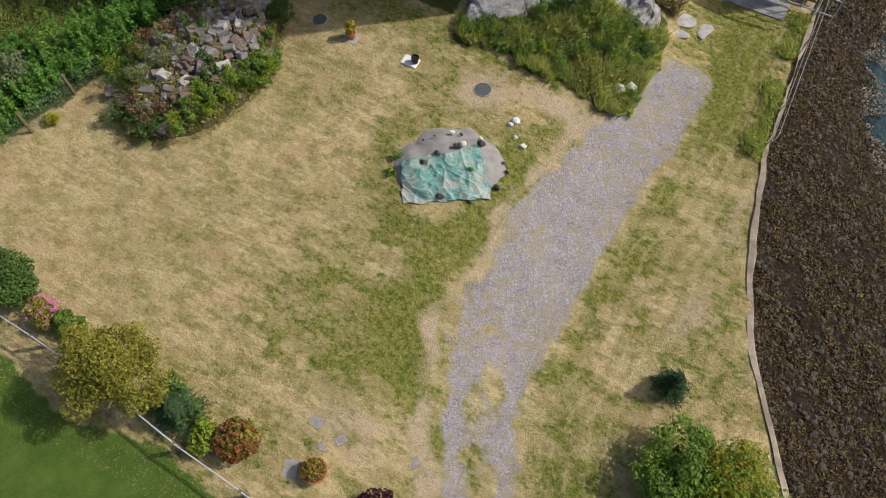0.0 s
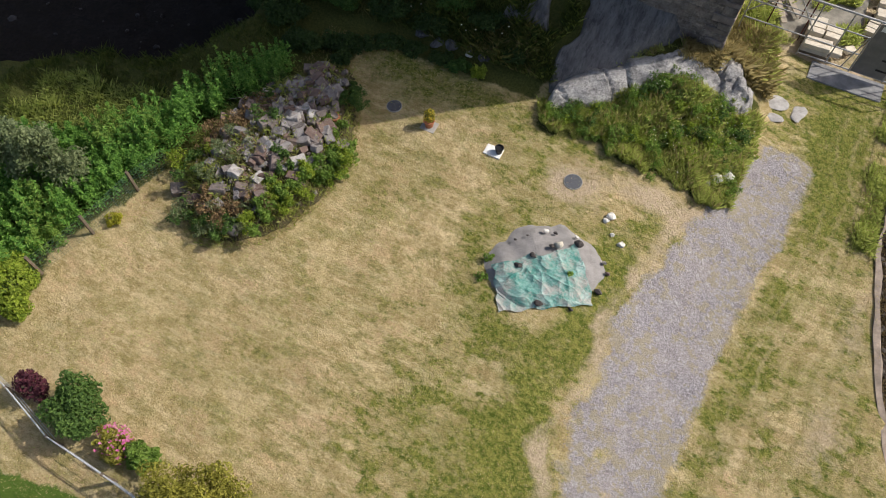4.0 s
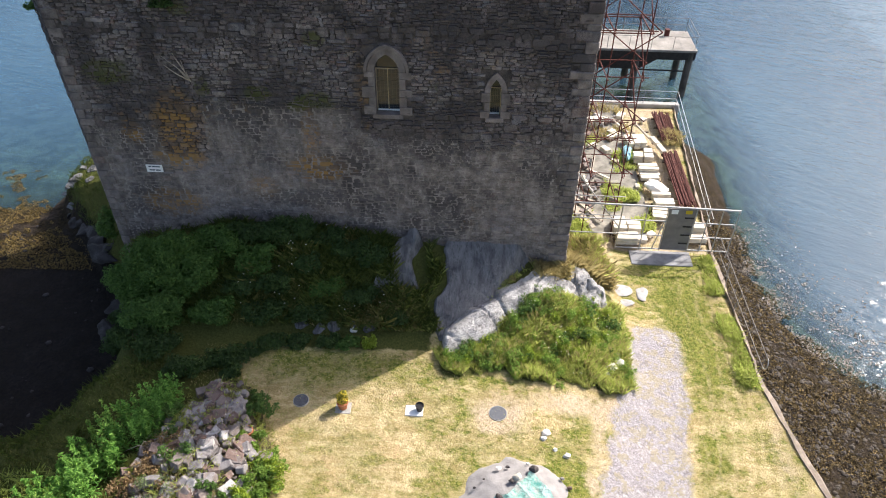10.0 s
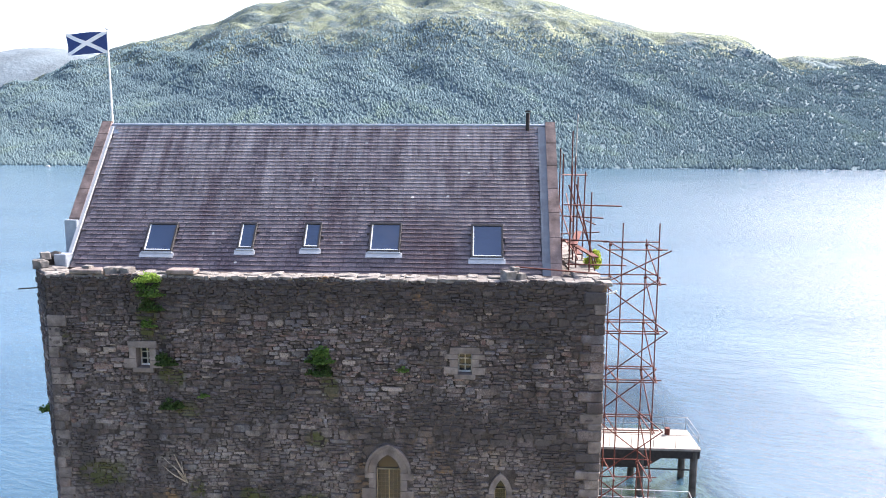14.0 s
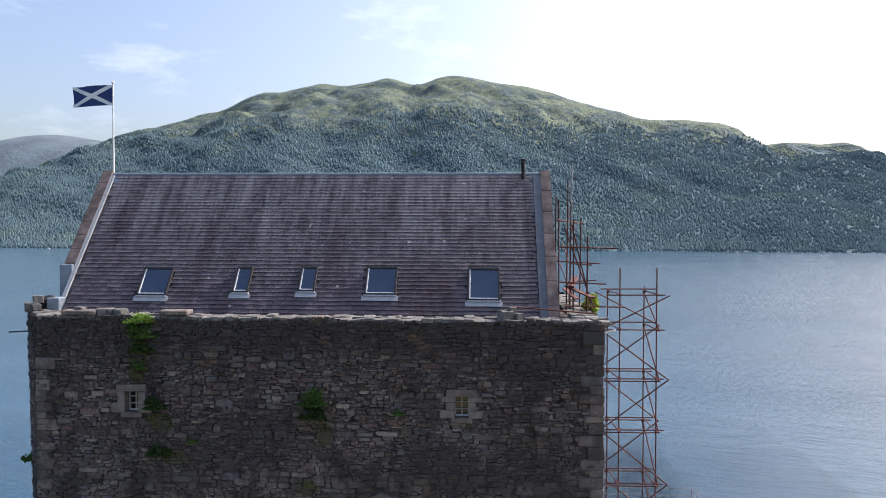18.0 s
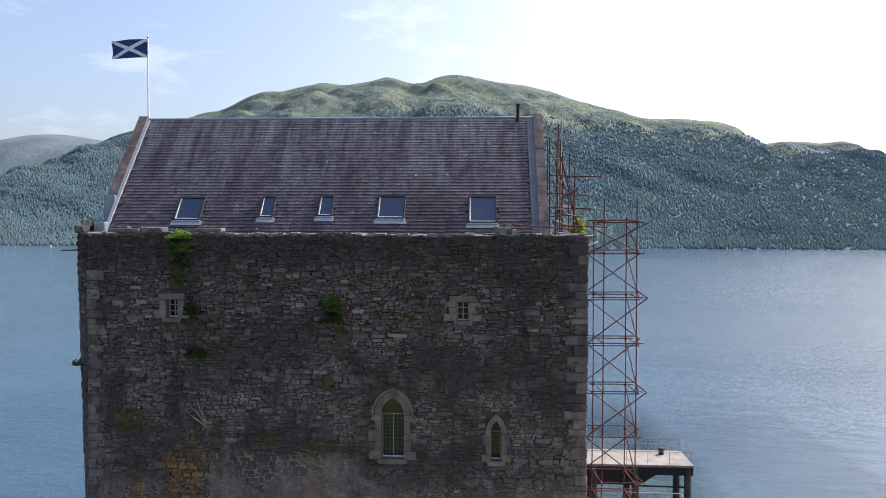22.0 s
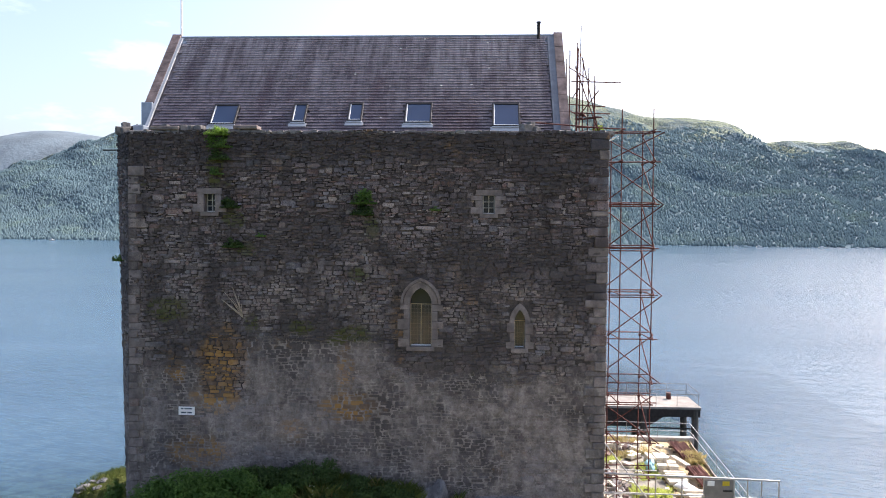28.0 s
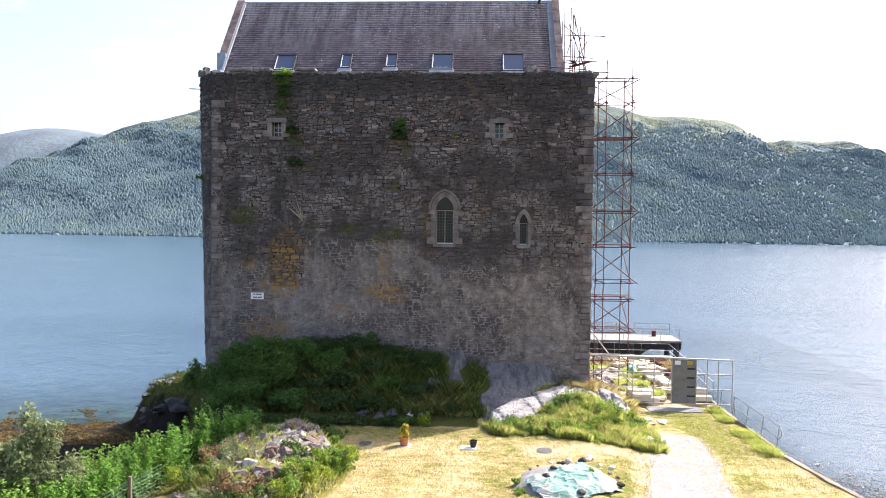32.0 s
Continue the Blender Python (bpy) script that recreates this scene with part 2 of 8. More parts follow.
def land(x, y):
    lawn = -0.78 * ss(17, 24, x) + 0.05 * wob(x, y, 0.5, 1) + 0.02 * wob(x, y, 2.1, 3)
    foot = -4.7 + 0.35 * wob(x, y, 0.6, 2)
    h = lawn + (base_z(x) - lawn) * ss(foot, -0.2, y) * (1 - ss(20.5, 22.5, x))
    h = np.where(y > 0, np.where(x > 19.4, np.minimum(h, -0.62 + (h + 0.62) * (1 - ss(0, 3.0, y))), h), h)
    # bank down to the cove
    d = x - bank_x(y)
    wide = np.where(y > 1.5, np.maximum(2.0, -1.2 - bank_x(y)), np.interp(y, [-22, -12, -9, -7, -5], [22.0, 15.0, 9.5, 4.6, 2.6]) + 0.4 * wob(x, y, 1.1, 4))
    beach = -3.75 + 0.028 * np.minimum(d, 0) - 0.11 * np.maximum(y - 4, 0) + 0.05 * wob(x, y, 2.5, 5)
    k = np.clip(d / wide, 0, 1)
    k = np.where(y > 1.5, 0.66 * ss(0, 0.25, k) + 0.34 * k, np.where(y < -8.5, 0.25 * ss(0, 0.2, k) + 0.75 * k, ss(0, 1, k)))
    h = np.where((y > 1.5) & (x < 0), np.maximum(h, -0.35), h)
    h = np.where(d < wide, beach + (np.minimum(h, 1.1) - beach) * k + 0.22 * wob(x, y, 2.2, 6) * k * (1 - k) * 4, h)
    # sea wall and foreshore
    e = x - seawall_x(y)
    shore = -2.6 - np.interp(y, [-9, -2, -0.5, 2, 6], [0.13, 0.25, 0.33, 0.41, 0.55]) * np.maximum(e, 0) + 0.07 * wob(x, y, 2.7, 7)
    north = y > 18.15
    h = np.where((e > 0.16) | (north & (x > 8)), np.where(north, np.minimum(shore, -5.0), shore), h)
    return np.maximum(h, -7.0)


def zat(x, y):
    return float(land(np.array([float(x)]), np.array([float(y)]))[0])


# ---- materials ----
def ground_material():
    k = Nodes("ground", 0.95, 0, 0.1)
    za, zb = k.split(k.attr("zone_a", "Vector")), k.split(k.attr("zone_b", "Vector"))
    edge = k.math("MULTIPLY", k.math("SUBTRACT", k.noise(1.7, 7, 0.78), 0.5), 1.5)

    def zone(s, lo=0.35, hi=0.65):
        return k.ramp(k.math("ADD", s, edge), lo, hi)

    road, lush, beach = zone(za[0]), zone(za[1], 0.2, 0.8), zone(za[2], 0.4, 0.6)
    rough, bare, meadow = zone(zb[0]), zone(zb[1], 0.3, 0.7), zone(zb[2], 0.4, 0.6)
    big, mid, fine = k.noise(0.35, 3), k.noise(1.4, 7, 0.75), k.noise(13, 4, 0.78)
    px = k.split(k.pos)[0]
    straw = k.mix(k.ramp(mid, 0.4, 0.6), (0.385, 0.30, 0.14), (0.635, 0.515, 0.29))
    straw = k.mix(k.ramp(k.noise(0.7, 6, 0.75), 0.5, 0.6, 0, 0.7), straw, (0.60, 0.41, 0.25))
    straw = k.mix(k.ramp(fine, 0.48, 0.66, 0, 0.55), straw, (0.25, 0.185, 0.07))
    streak = k.noise(2.4, 7, 0.78, stretch=(0.45, 1.5, 1))
    straw = k.mix(k.ramp(streak, 0.5, 0.58, 0, 0.75), straw, (0.65, 0.525, 0.315))
    green = k.mix(k.ramp(k.noise(6, 6, 0.8), 0.42, 0.58), (0.08, 0.115, 0.016), (0.265, 0.26, 0.065))
    patch = k.math("ADD", k.ramp(big, 0.46, 0.6, 0, 0.5), k.ramp(k.noise(1.1, 8, 0.75, stretch=(0.8, 1.3, 1)), 0.49, 0.57, 0, 0.8))
    patch = k.math("MULTIPLY", patch, k.ramp(px, 7.0, 16.0, 0.4, 1.05))
    patch = k.math("ADD", k.math("MULTIPLY", patch, 0.85), k.math("MULTIPLY", lush, k.ramp(mid, 0.3, 0.55, 0.5, 1.1)))
    tuft = k.noise(3.4, 7, 0.8, stretch=(0.8, 1.25, 1))
    patch = k.math("MULTIPLY", patch, k.ramp(tuft, 0.36, 0.54, 0.5, 1.1))
    c = k.mix(k.ramp(patch, 0.0, 1.0), straw, green)
    c = k.mix(k.ramp(k.noise(4.1, 6, 0.8), 0.58, 0.66, 0, 0.55), c, (0.16, 0.135, 0.04))
    c = k.mix(k.ramp(k.noise(28, 3, 0.8), 0.5, 0.64, 0, 0.35), c, (0.13, 0.10, 0.035))
    # mower lines that follow the drive on the seaward verge
    vg = k.split(k.attr("verge", "Vector"))
    wave = k.math("SINE", k.math("ADD", k.math("MULTIPLY", vg[0], 11.0), k.math("MULTIPLY", k.noise(0.35, 4), 15.0)))
    lines = k.math("MULTIPLY", k.math("MULTIPLY", k.ramp(wave, 0.2, 0.95), vg[1]), k.ramp(k.noise(1.1, 6, 0.8), 0.4, 0.6))
    c = k.mix(k.math("MULTIPLY", lines, 0.4), c, (0.15, 0.16, 0.03))
    lines = k.math("MULTIPLY", k.math("MULTIPLY", k.ramp(wave, -0.5, -0.98), vg[1]), k.ramp(k.noise(1.7, 6, 0.8), 0.42, 0.6))
    c = k.mix(k.math("MULTIPLY", lines, 0.3), c, (0.62, 0.48, 0.30))
    soil = k.mix(k.ramp(fine, 0.3, 0.7), (0.38, 0.30, 0.20), (0.60, 0.48, 0.34))
    c = k.mix(k.math("MULTIPLY", bare, k.ramp(mid, 0.32, 0.52, 0.3, 1.0)), c, soil)
    grav = k.mix(k.ramp(k.voronoi(62, out="Color"), 0.2, 0.8), (0.165, 0.152, 0.165), (0.43, 0.40, 0.42))
    grav = k.mix(k.ramp(k.noise(0.9, 5, 0.65), 0.35, 0.7, 0, 0.55), grav, (0.42, 0.365, 0.33))
    grav = k.mix(k.ramp(k.noise(2.1, 6, 0.75), 0.52, 0.66, 0, 0.6), grav, (0.15, 0.135, 0.14))
    weeds = k.ramp(k.math("ADD", k.noise(2.6, 4, 0.7), k.math("MULTIPLY", k.noise(0.5, 2), 0.35)), 0.67, 0.75)
    grav = k.mix(k.ramp(k.noise(12, 6, 0.85), 0.5, 0.58, 0, 0.6), grav, (0.56, 0.54, 0.57))
    grav = k.mix(k.math("MULTIPLY", weeds, 0.65), grav, (0.36, 0.31, 0.19))
    c = k.mix(road, c, grav)
    wild = k.mix(k.ramp(fine, 0.3, 0.7), (0.035, 0.045, 0.011), (0.12, 0.125, 0.035))
    c = k.mix(rough, c, wild)
    lawn = k.mix(k.ramp(mid, 0.3, 0.7), (0.06, 0.115, 0.018), (0.12, 0.18, 0.035))
    c = k.mix(meadow, c, lawn)
    pebble = k.mix(k.ramp(k.voronoi(9, out="Color"), 0.1, 0.9), (0.014, 0.011, 0.009), (0.065, 0.05, 0.038))
    weed = k.mix(k.ramp(k.noise(7, 5, 0.75), 0.4, 0.65), (0.010, 0.007, 0.006), (0.05, 0.036, 0.014))
    sand = k.mix(k.ramp(k.noise(1.1, 5, 0.7), 0.42, 0.6), weed, pebble)
    # wet cove mud, with the castle's shadow painted in up to its edge
    wet_shade = k.math("MULTIPLY", k.ramp(k.split(k.pos)[0], 2.0, -1.0), k.ramp(k.split(k.pos)[1], 7.5, 5.0))
    sand = k.mix(k.math("MULTIPLY", wet_shade, 0.75), sand, (0.009, 0.008, 0.009))
    bed = k.mix(k.ramp(k.noise(0.45, 5, 0.7), 0.42, 0.58), (0.20, 0.20, 0.12), (0.05, 0.05, 0.025))
    bed = k.mix(k.ramp(k.noise(5, 4, 0.7), 0.45, 0.6, 0, 0.6), bed, (0.03, 0.028, 0.016))
    sand = k.mix(k.ramp(k.split(k.pos)[2], WATER - 0.05, WATER - 0.5), sand, bed)
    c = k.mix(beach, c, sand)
    h = k.math("ADD", k.math("MULTIPLY", k.noise(21, 6, 0.8), 0.7), k.math("MULTIPLY", k.noise(4.3, 5, 0.75), 0.9))
    k.bump(h, 1.0, 0.09)
    return k.colour(c)


def water_material():
    """Rippled water, clear over the shallows."""
    k = Nodes("water", 0.15, 0, 0.5)
    k.b.inputs["IOR"].default_value = 1.33
    turn = k.n("ShaderNodeVectorRotate")
    turn.rotation_type = "Z_AXIS"
    turn.inputs["Angle"].default_value = radians(24)
    k.put(k.pos, turn.inputs["Vector"])
    v = turn.outputs[0]
    w1 = k.noise(1.25, 3, 0.55, vec=v, stretch=(0.55, 1.6, 1))
    w2 = k.noise(0.21, 3, 0.55, vec=v, stretch=(0.55, 1.6, 1))
    w3 = k.noise(4.2, 3, 0.6, vec=v, stretch=(0.7, 1.4, 1))
    calm = k.ramp(k.noise(0.012, 3, 0.6, stretch=(0.35, 1.4, 1)), 0.38, 0.62, 0.45, 1.0)
    h = k.math("ADD", w1, k.math("ADD", k.math("MULTIPLY", w2, 1.5), k.math("MULTIPLY", w3, 0.2)))
    k.bump(k.math("MULTIPLY", h, calm), 1.0, 0.18)
    c = k.mix(k.ramp(k.noise(0.03, 2), 0.3, 0.7), (0.033, 0.076, 0.122), (0.046, 0.098, 0.145))
    k.colour(c)
    see = k.n("ShaderNodeBsdfTransparent")
    see.inputs[0].default_value = (0.66, 0.86, 0.84, 1)
    mx = k.n("ShaderNodeMixShader")
    k.put(k.attr("clear"), mx.inputs[0])
    k.t.links.new(k.b.outputs[0], mx.inputs[1])
    k.t.links.new(see.outputs[0], mx.inputs[2])
    k.t.links.new(mx.outputs[0], k.t.nodes["Material Output"].inputs[0])
    return k.m


def lime_mask(k, p):
    """Where old lime render still covers the stones: the lower wall, stepped up beside the tall window, not on the ochre patch."""
    mid = k.math("MULTIPLY", k.ramp(p[0], 4.85, 4.95), k.ramp(p[0], 11.2, 10.4))
    top = k.math("ADD", k.math("MULTIPLY", mid, 1.35), 7.05)
    rag = k.math("MULTIPLY", k.math("SUBTRACT", k.noise(0.7, 6, 0.75), 0.5), k.math("SUBTRACT", 4.0, k.math("MULTIPLY", mid, 3.2)))
    on = k.ramp(k.math("SUBTRACT", k.math("ADD", p[2], rag), top), 0.3, -0.3)
    patch = k.math("MULTIPLY", k.math("MULTIPLY", k.ramp(p[0], 3.0, 3.1), k.ramp(p[0], 4.9, 4.8)), k.ramp(p[2], 5.7, 6.2))
    on = k.math("MULTIPLY", on, k.math("SUBTRACT", 1.0, patch))
    return k.math("MULTIPLY", on, k.ramp(k.noise(1.25, 6, 0.78), 0.36, 0.6, 0.2, 1.0))


def lime_colour(k):
    c = k.mix(k.ramp(k.noise(2.4, 6, 0.78), 0.38, 0.62), (0.205, 0.172, 0.148), (0.405, 0.355, 0.315))
    c = k.mix(k.ramp(k.noise(0.5, 4, 0.7), 0.5, 0.68, 0, 0.55), c, (0.23, 0.21, 0.215))
    c = k.mix(k.ramp(k.noise(7, 5, 0.8), 0.54, 0.68, 0, 0.6), c, (0.15, 0.125, 0.11))
    return k.mix(k.ramp(k.noise(1.1, 5, 0.7, stretch=(2.5, 2.5, 0.35)), 0.56, 0.7, 0, 0.5), c, (0.17, 0.14, 0.12))


def masonry(name, tint=(1, 1, 1), rnd=1.0):
    """Old rubble stone: grey-brown, lichen, iron stains, moss, lime streaks."""
    k = Nodes(name, 0.92, 0, 0.2)
    p = k.split(k.pos)
    r = k.rnd()

    def pick(f):
        return k.math("FRACT", k.math("MULTIPLY", r, f))

    a = k.mix(k.ramp(r, 0, 1), (0.068 * tint[0], 0.053 * tint[1], 0.052 * tint[2]), (0.22 * tint[0], 0.175 * tint[1], 0.170 * tint[2]))
    a = k.mix(k.ramp(pick(7.13), 0.86, 0.9, 0, 0.8 * rnd), a, (0.40, 0.33, 0.285))
    a = k.mix(k.ramp(pick(11.3), 0.8, 0.86, 0, 0.7 * rnd), a, (0.175, 0.098, 0.083))
    a = k.mix(k.ramp(pick(17.9), 0.83, 0.9, 0, 0.6 * rnd), a, (0.19, 0.195, 0.225))
    a = k.mix(k.ramp(pick(3.7), 0.72, 0.9, 0, 0.7 * rnd), a, (0.06, 0.05, 0.047))
    a = k.mix(k.ramp(k.noise(11, 5, 0.75), 0.47, 0.7, 0, 0.7), a, (0.31, 0.275, 0.25))
    a = k.mix(k.ramp(k.noise(26, 3, 0.7), 0.5, 0.68, 0, 0.85), a, (0.035, 0.03, 0.028))

    def spot(x, z, rx, rz, soft=0.35):
        dx = k.math("DIVIDE", k.math("SUBTRACT", p[0], x), rx)
        dz = k.math("DIVIDE", k.math("SUBTRACT", p[2], z), rz)
        r2 = k.math("ADD", k.math("MULTIPLY", dx, dx), k.math("MULTIPLY", dz, dz))
        r2 = k.math("ADD", r2, k.math("MULTIPLY", k.math("SUBTRACT", k.noise(1.8, 4, 0.7), 0.5), 3.2))
        return k.ramp(r2, 1 + soft, 1 - soft)

    a = k.mix(k.ramp(k.noise(1.3, 5, 0.72), 0.52, 0.66, 0, 0.6), a, (0.155, 0.098, 0.078))
    a = k.mix(k.ramp(k.noise(1.9, 5, 0.72, stretch=(1, 1, 1.3)), 0.55, 0.68, 0, 0.5), a, (0.19, 0.195, 0.215))
    lime = lime_mask(k, p)
    rest = k.math("MULTIPLY", k.ramp(p[2], 14.0, 10.0), k.ramp(k.noise(1.05, 6, 0.78), 0.4, 0.6, 0.05, 0.6))
    lime = k.math("MAXIMUM", lime, rest)
    show = k.ramp(pick(23.1), 0.5, 0.95, 1.0, 0.72)
    a = k.mix(k.math("MULTIPLY", lime, show), a, lime_colour(k))
    # black algae and soot in blotches, along the wall head and below it in runs
    black = k.ramp(k.math("ADD", k.noise(0.32, 4, 0.65), k.math("MULTIPLY", k.noise(1.6, 4, 0.7, stretch=(1, 1, 0.35)), 0.35)), 0.6, 0.76, 0, 0.8)
    for sx, sz, rx, rz, w in ((6.9, 12.4, 2.1, 1.1, 0.6), (9.2, 4.1, 2.6, 0.5, 0.6), (12.2, 7.2, 0.6, 0.8, 0.6), (16.4, 7.2, 0.5, 0.9, 0.5), (5.2, 11.2, 1.0, 0.7, 0.5)):
        black = k.math("MAXIMUM", black, k.math("MULTIPLY", spot(sx, sz, rx, rz), w))
    head = k.math("ADD", p[2], k.math("MULTIPLY", k.math("SUBTRACT", k.noise(0.9, 5, 0.7, stretch=(2, 2, 0.4)), 0.5), 2.4))
    black = k.math("MAXIMUM", black, k.ramp(head, 14.9, 16.0, 0, 0.8))
    a = k.mix(black, a, (0.05, 0.044, 0.044))
    rust = k.ramp(k.math("ADD", k.noise(0.42, 5, 0.7, stretch=(1, 1, 0.8)), k.math("MULTIPLY", k.noise(2.2, 4, 0.7), 0.3)), 0.76, 0.88, 0, 0.6)
    for sx, sz, rx, rz, w in ((3.9, 7.3, 0.9, 1.3, 1.0), (3.6, 5.9, 0.9, 0.6, 1.0), (9.2, 5.6, 1.1, 0.5, 1.0), (9.0, 7.0, 0.3, 1.1, 0.7), (2.0, 7.0, 0.4, 0.5, 0.8), (2.9, 3.6, 1.2, 0.6, 0.8), (11.4, 9.3, 0.5, 1.0, 0.5), (6.8, 4.6, 0.5, 0.5, 0.5)):
        rust = k.math("MAXIMUM", rust, k.math("MULTIPLY", spot(sx, sz, rx, rz, 0.8), w * 0.8))
    rust = k.math("MULTIPLY", rust, k.ramp(pick(5.3), 0.35, 0.6, 0.35, 1.1))
    a = k.mix(rust, a, (0.33, 0.185, 0.062))
    moss = k.ramp(k.math("ADD", k.noise(0.6, 4, 0.7), k.math("MULTIPLY", k.noise(3.1, 4, 0.75), 0.4)), 0.86, 0.96, 0, 0.8)
    for sx, sz, rx, rz in ((1.7, 9.5, 0.9, 0.5), (9.4, 8.6, 0.7, 0.35), (7.2, 8.8, 0.5, 0.3), (8.6, 8.3, 0.4, 0.25), (3.6, 15.4, 0.35, 1.0), (4.4, 13.2, 0.5, 0.3), (10.0, 12.9, 0.3, 0.5), (9.5, 11.0, 0.4, 0.3), (5.1, 9.0, 0.3, 0.4), (4.9, 12.0, 0.4, 0.3)):
        moss = k.math("MAXIMUM", moss, k.math("MULTIPLY", spot(sx, sz, rx, rz), 0.8))
    moss = k.math("MULTIPLY", moss, k.ramp(pick(8.9), 0.2, 0.6, 0.5, 1.0))
    a = k.mix(moss, a, (0.07, 0.075, 0.02))
    k.bump(k.math("ADD", k.noise(22, 6, 0.75), k.math("MULTIPLY", k.noise(5, 3), 0.8)), 0.9, 0.04)
    return k.colour(a)


def slate_material():
    """Purple-grey slates: pale runs from the ridge, dark red-black algae towards the eaves, lichen dots."""
    k = Nodes("slate", 0.5, 0, 0.45)
    p = k.split(k.pos)
    r = k.rnd()
    a = k.mix(k.ramp(r, 0, 1), (0.066, 0.052, 0.060), (0.145, 0.118, 0.130))
    # the pale runs also paint a grey-lilac sky sheen on the upper roof
    up = k.ramp(p[2], 17.5, 21.0)
    run = k.noise(2.2, 5, 0.72, stretch=(1, 0.1, 0.1))
    a = k.mix(k.math("MULTIPLY", k.ramp(run, 0.42, 0.64, 0, 0.75), up), a, (0.31, 0.29, 0.295))
    a = k.mix(k.ramp(k.noise(0.8, 6, 0.72, stretch=(1, 0.22, 0.22)), 0.52, 0.64, 0, 0.75), a, (0.065, 0.042, 0.05))
    wine = k.math("MULTIPLY", k.ramp(p[0], 12.3, 12.9), k.ramp(p[0], 14.7, 14.0))
    wine = k.math("MULTIPLY", k.math("MULTIPLY", wine, k.ramp(p[2], 19.2, 17.6)), k.ramp(k.noise(1.3, 5, 0.75, stretch=(1.6, 0.4, 0.4)), 0.36, 0.56, 0, 0.8))
    a = k.mix(wine, a, (0.05, 0.022, 0.026))
    a = k.mix(k.ramp(k.noise(18, 4, 0.7), 0.52, 0.75, 0, 0.5), a, (0.27, 0.26, 0.25))
    a = k.mix(k.ramp(k.voronoi(1.1), 0.07, 0.05, 0, 0.9), a, (0.5, 0.49, 0.45))
    k.bump(k.noise(14, 5, 0.7), 0.5, 0.012)
    return k.colour(a)


def leaf_material(name, dark, light, trans=0.25, spec=0.25):
    k = Nodes(name, 0.62, 0, spec)
    c = k.mix(k.ramp(k.rnd(), 0, 1), dark, light)
    c = k.mix(k.ramp(k.noise(1.3, 3), 0.4, 0.7, 0, 0.5), c, tuple(x * 0.55 for x in dark))
    k.colour(c)
    tr = k.n("ShaderNodeBsdfTranslucent")
    k.put(c, tr.inputs[0])
    mx = k.n("ShaderNodeMixShader")
    mx.inputs[0].default_value = trans
    k.t.links.new(k.b.outputs[0], mx.inputs[1])
    k.t.links.new(tr.outputs[0], mx.inputs[2])
    k.t.links.new(mx.outputs[0], k.t.nodes["Material Output"].inputs[0])
    return k.m


def wood_material():
    """Conifers with paler broadleaf stands among them, without sheen."""
    k = Nodes("hazy_conifer_wood", 1.0, 0, 0.0)
    # blue-grey distance haze is put into these tree colours
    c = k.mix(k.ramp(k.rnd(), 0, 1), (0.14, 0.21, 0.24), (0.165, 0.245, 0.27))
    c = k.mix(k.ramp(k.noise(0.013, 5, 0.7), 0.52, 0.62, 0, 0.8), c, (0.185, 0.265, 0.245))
    # broad dark patches paint in the hill's shaded folds
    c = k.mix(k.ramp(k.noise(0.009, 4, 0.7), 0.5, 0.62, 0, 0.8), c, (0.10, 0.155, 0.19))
    k.colour(c)
    tr = k.n("ShaderNodeBsdfTranslucent")
    k.put(c, tr.inputs[0])
    mx = k.n("ShaderNodeMixShader")
    mx.inputs[0].default_value = 0.5
    k.t.links.new(k.b.outputs[0], mx.inputs[1])
    k.t.links.new(tr.outputs[0], mx.inputs[2])
    k.t.links.new(mx.outputs[0], k.t.nodes["Material Output"].inputs[0])
    return k.m


def hill_material():
    k = Nodes("hillside", 0.95, 0, 0.1)
    p = k.split(k.pos)
    # hill colours are lighter and bluer, with distance haze painted in
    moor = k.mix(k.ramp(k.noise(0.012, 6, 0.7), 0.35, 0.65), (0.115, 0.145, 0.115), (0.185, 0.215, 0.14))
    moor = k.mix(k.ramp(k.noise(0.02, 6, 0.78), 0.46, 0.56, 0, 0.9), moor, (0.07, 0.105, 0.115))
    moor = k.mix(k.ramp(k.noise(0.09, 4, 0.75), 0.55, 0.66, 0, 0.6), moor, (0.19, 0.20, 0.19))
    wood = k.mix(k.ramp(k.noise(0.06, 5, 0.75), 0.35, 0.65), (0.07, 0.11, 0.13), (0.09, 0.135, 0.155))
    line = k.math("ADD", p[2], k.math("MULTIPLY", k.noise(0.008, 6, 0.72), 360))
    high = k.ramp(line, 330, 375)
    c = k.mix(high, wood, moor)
    k.bump(k.math("MULTIPLY", k.noise(0.05, 6, 0.75), k.ramp(high, 0, 1, 0.15, 1.0)), 1.0, 7.0)
    return k.colour(c)


GROUND, WATERM, MASON, SLATE, HILL = ground_material(), water_material(), masonry("masonry"), slate_material(), hill_material()
DRESSED = simple("dressed_sandstone", (0.205, 0.172, 0.158), 0.9, vary=0.5, scale=2.5, bump=0.5, dist=0.02, rnd=0.45)
COPING = simple("coping_sandstone", (0.225, 0.168, 0.150), 0.9, vary=0.5, scale=2.5, bump=0.5, dist=0.02, rnd=0.3)


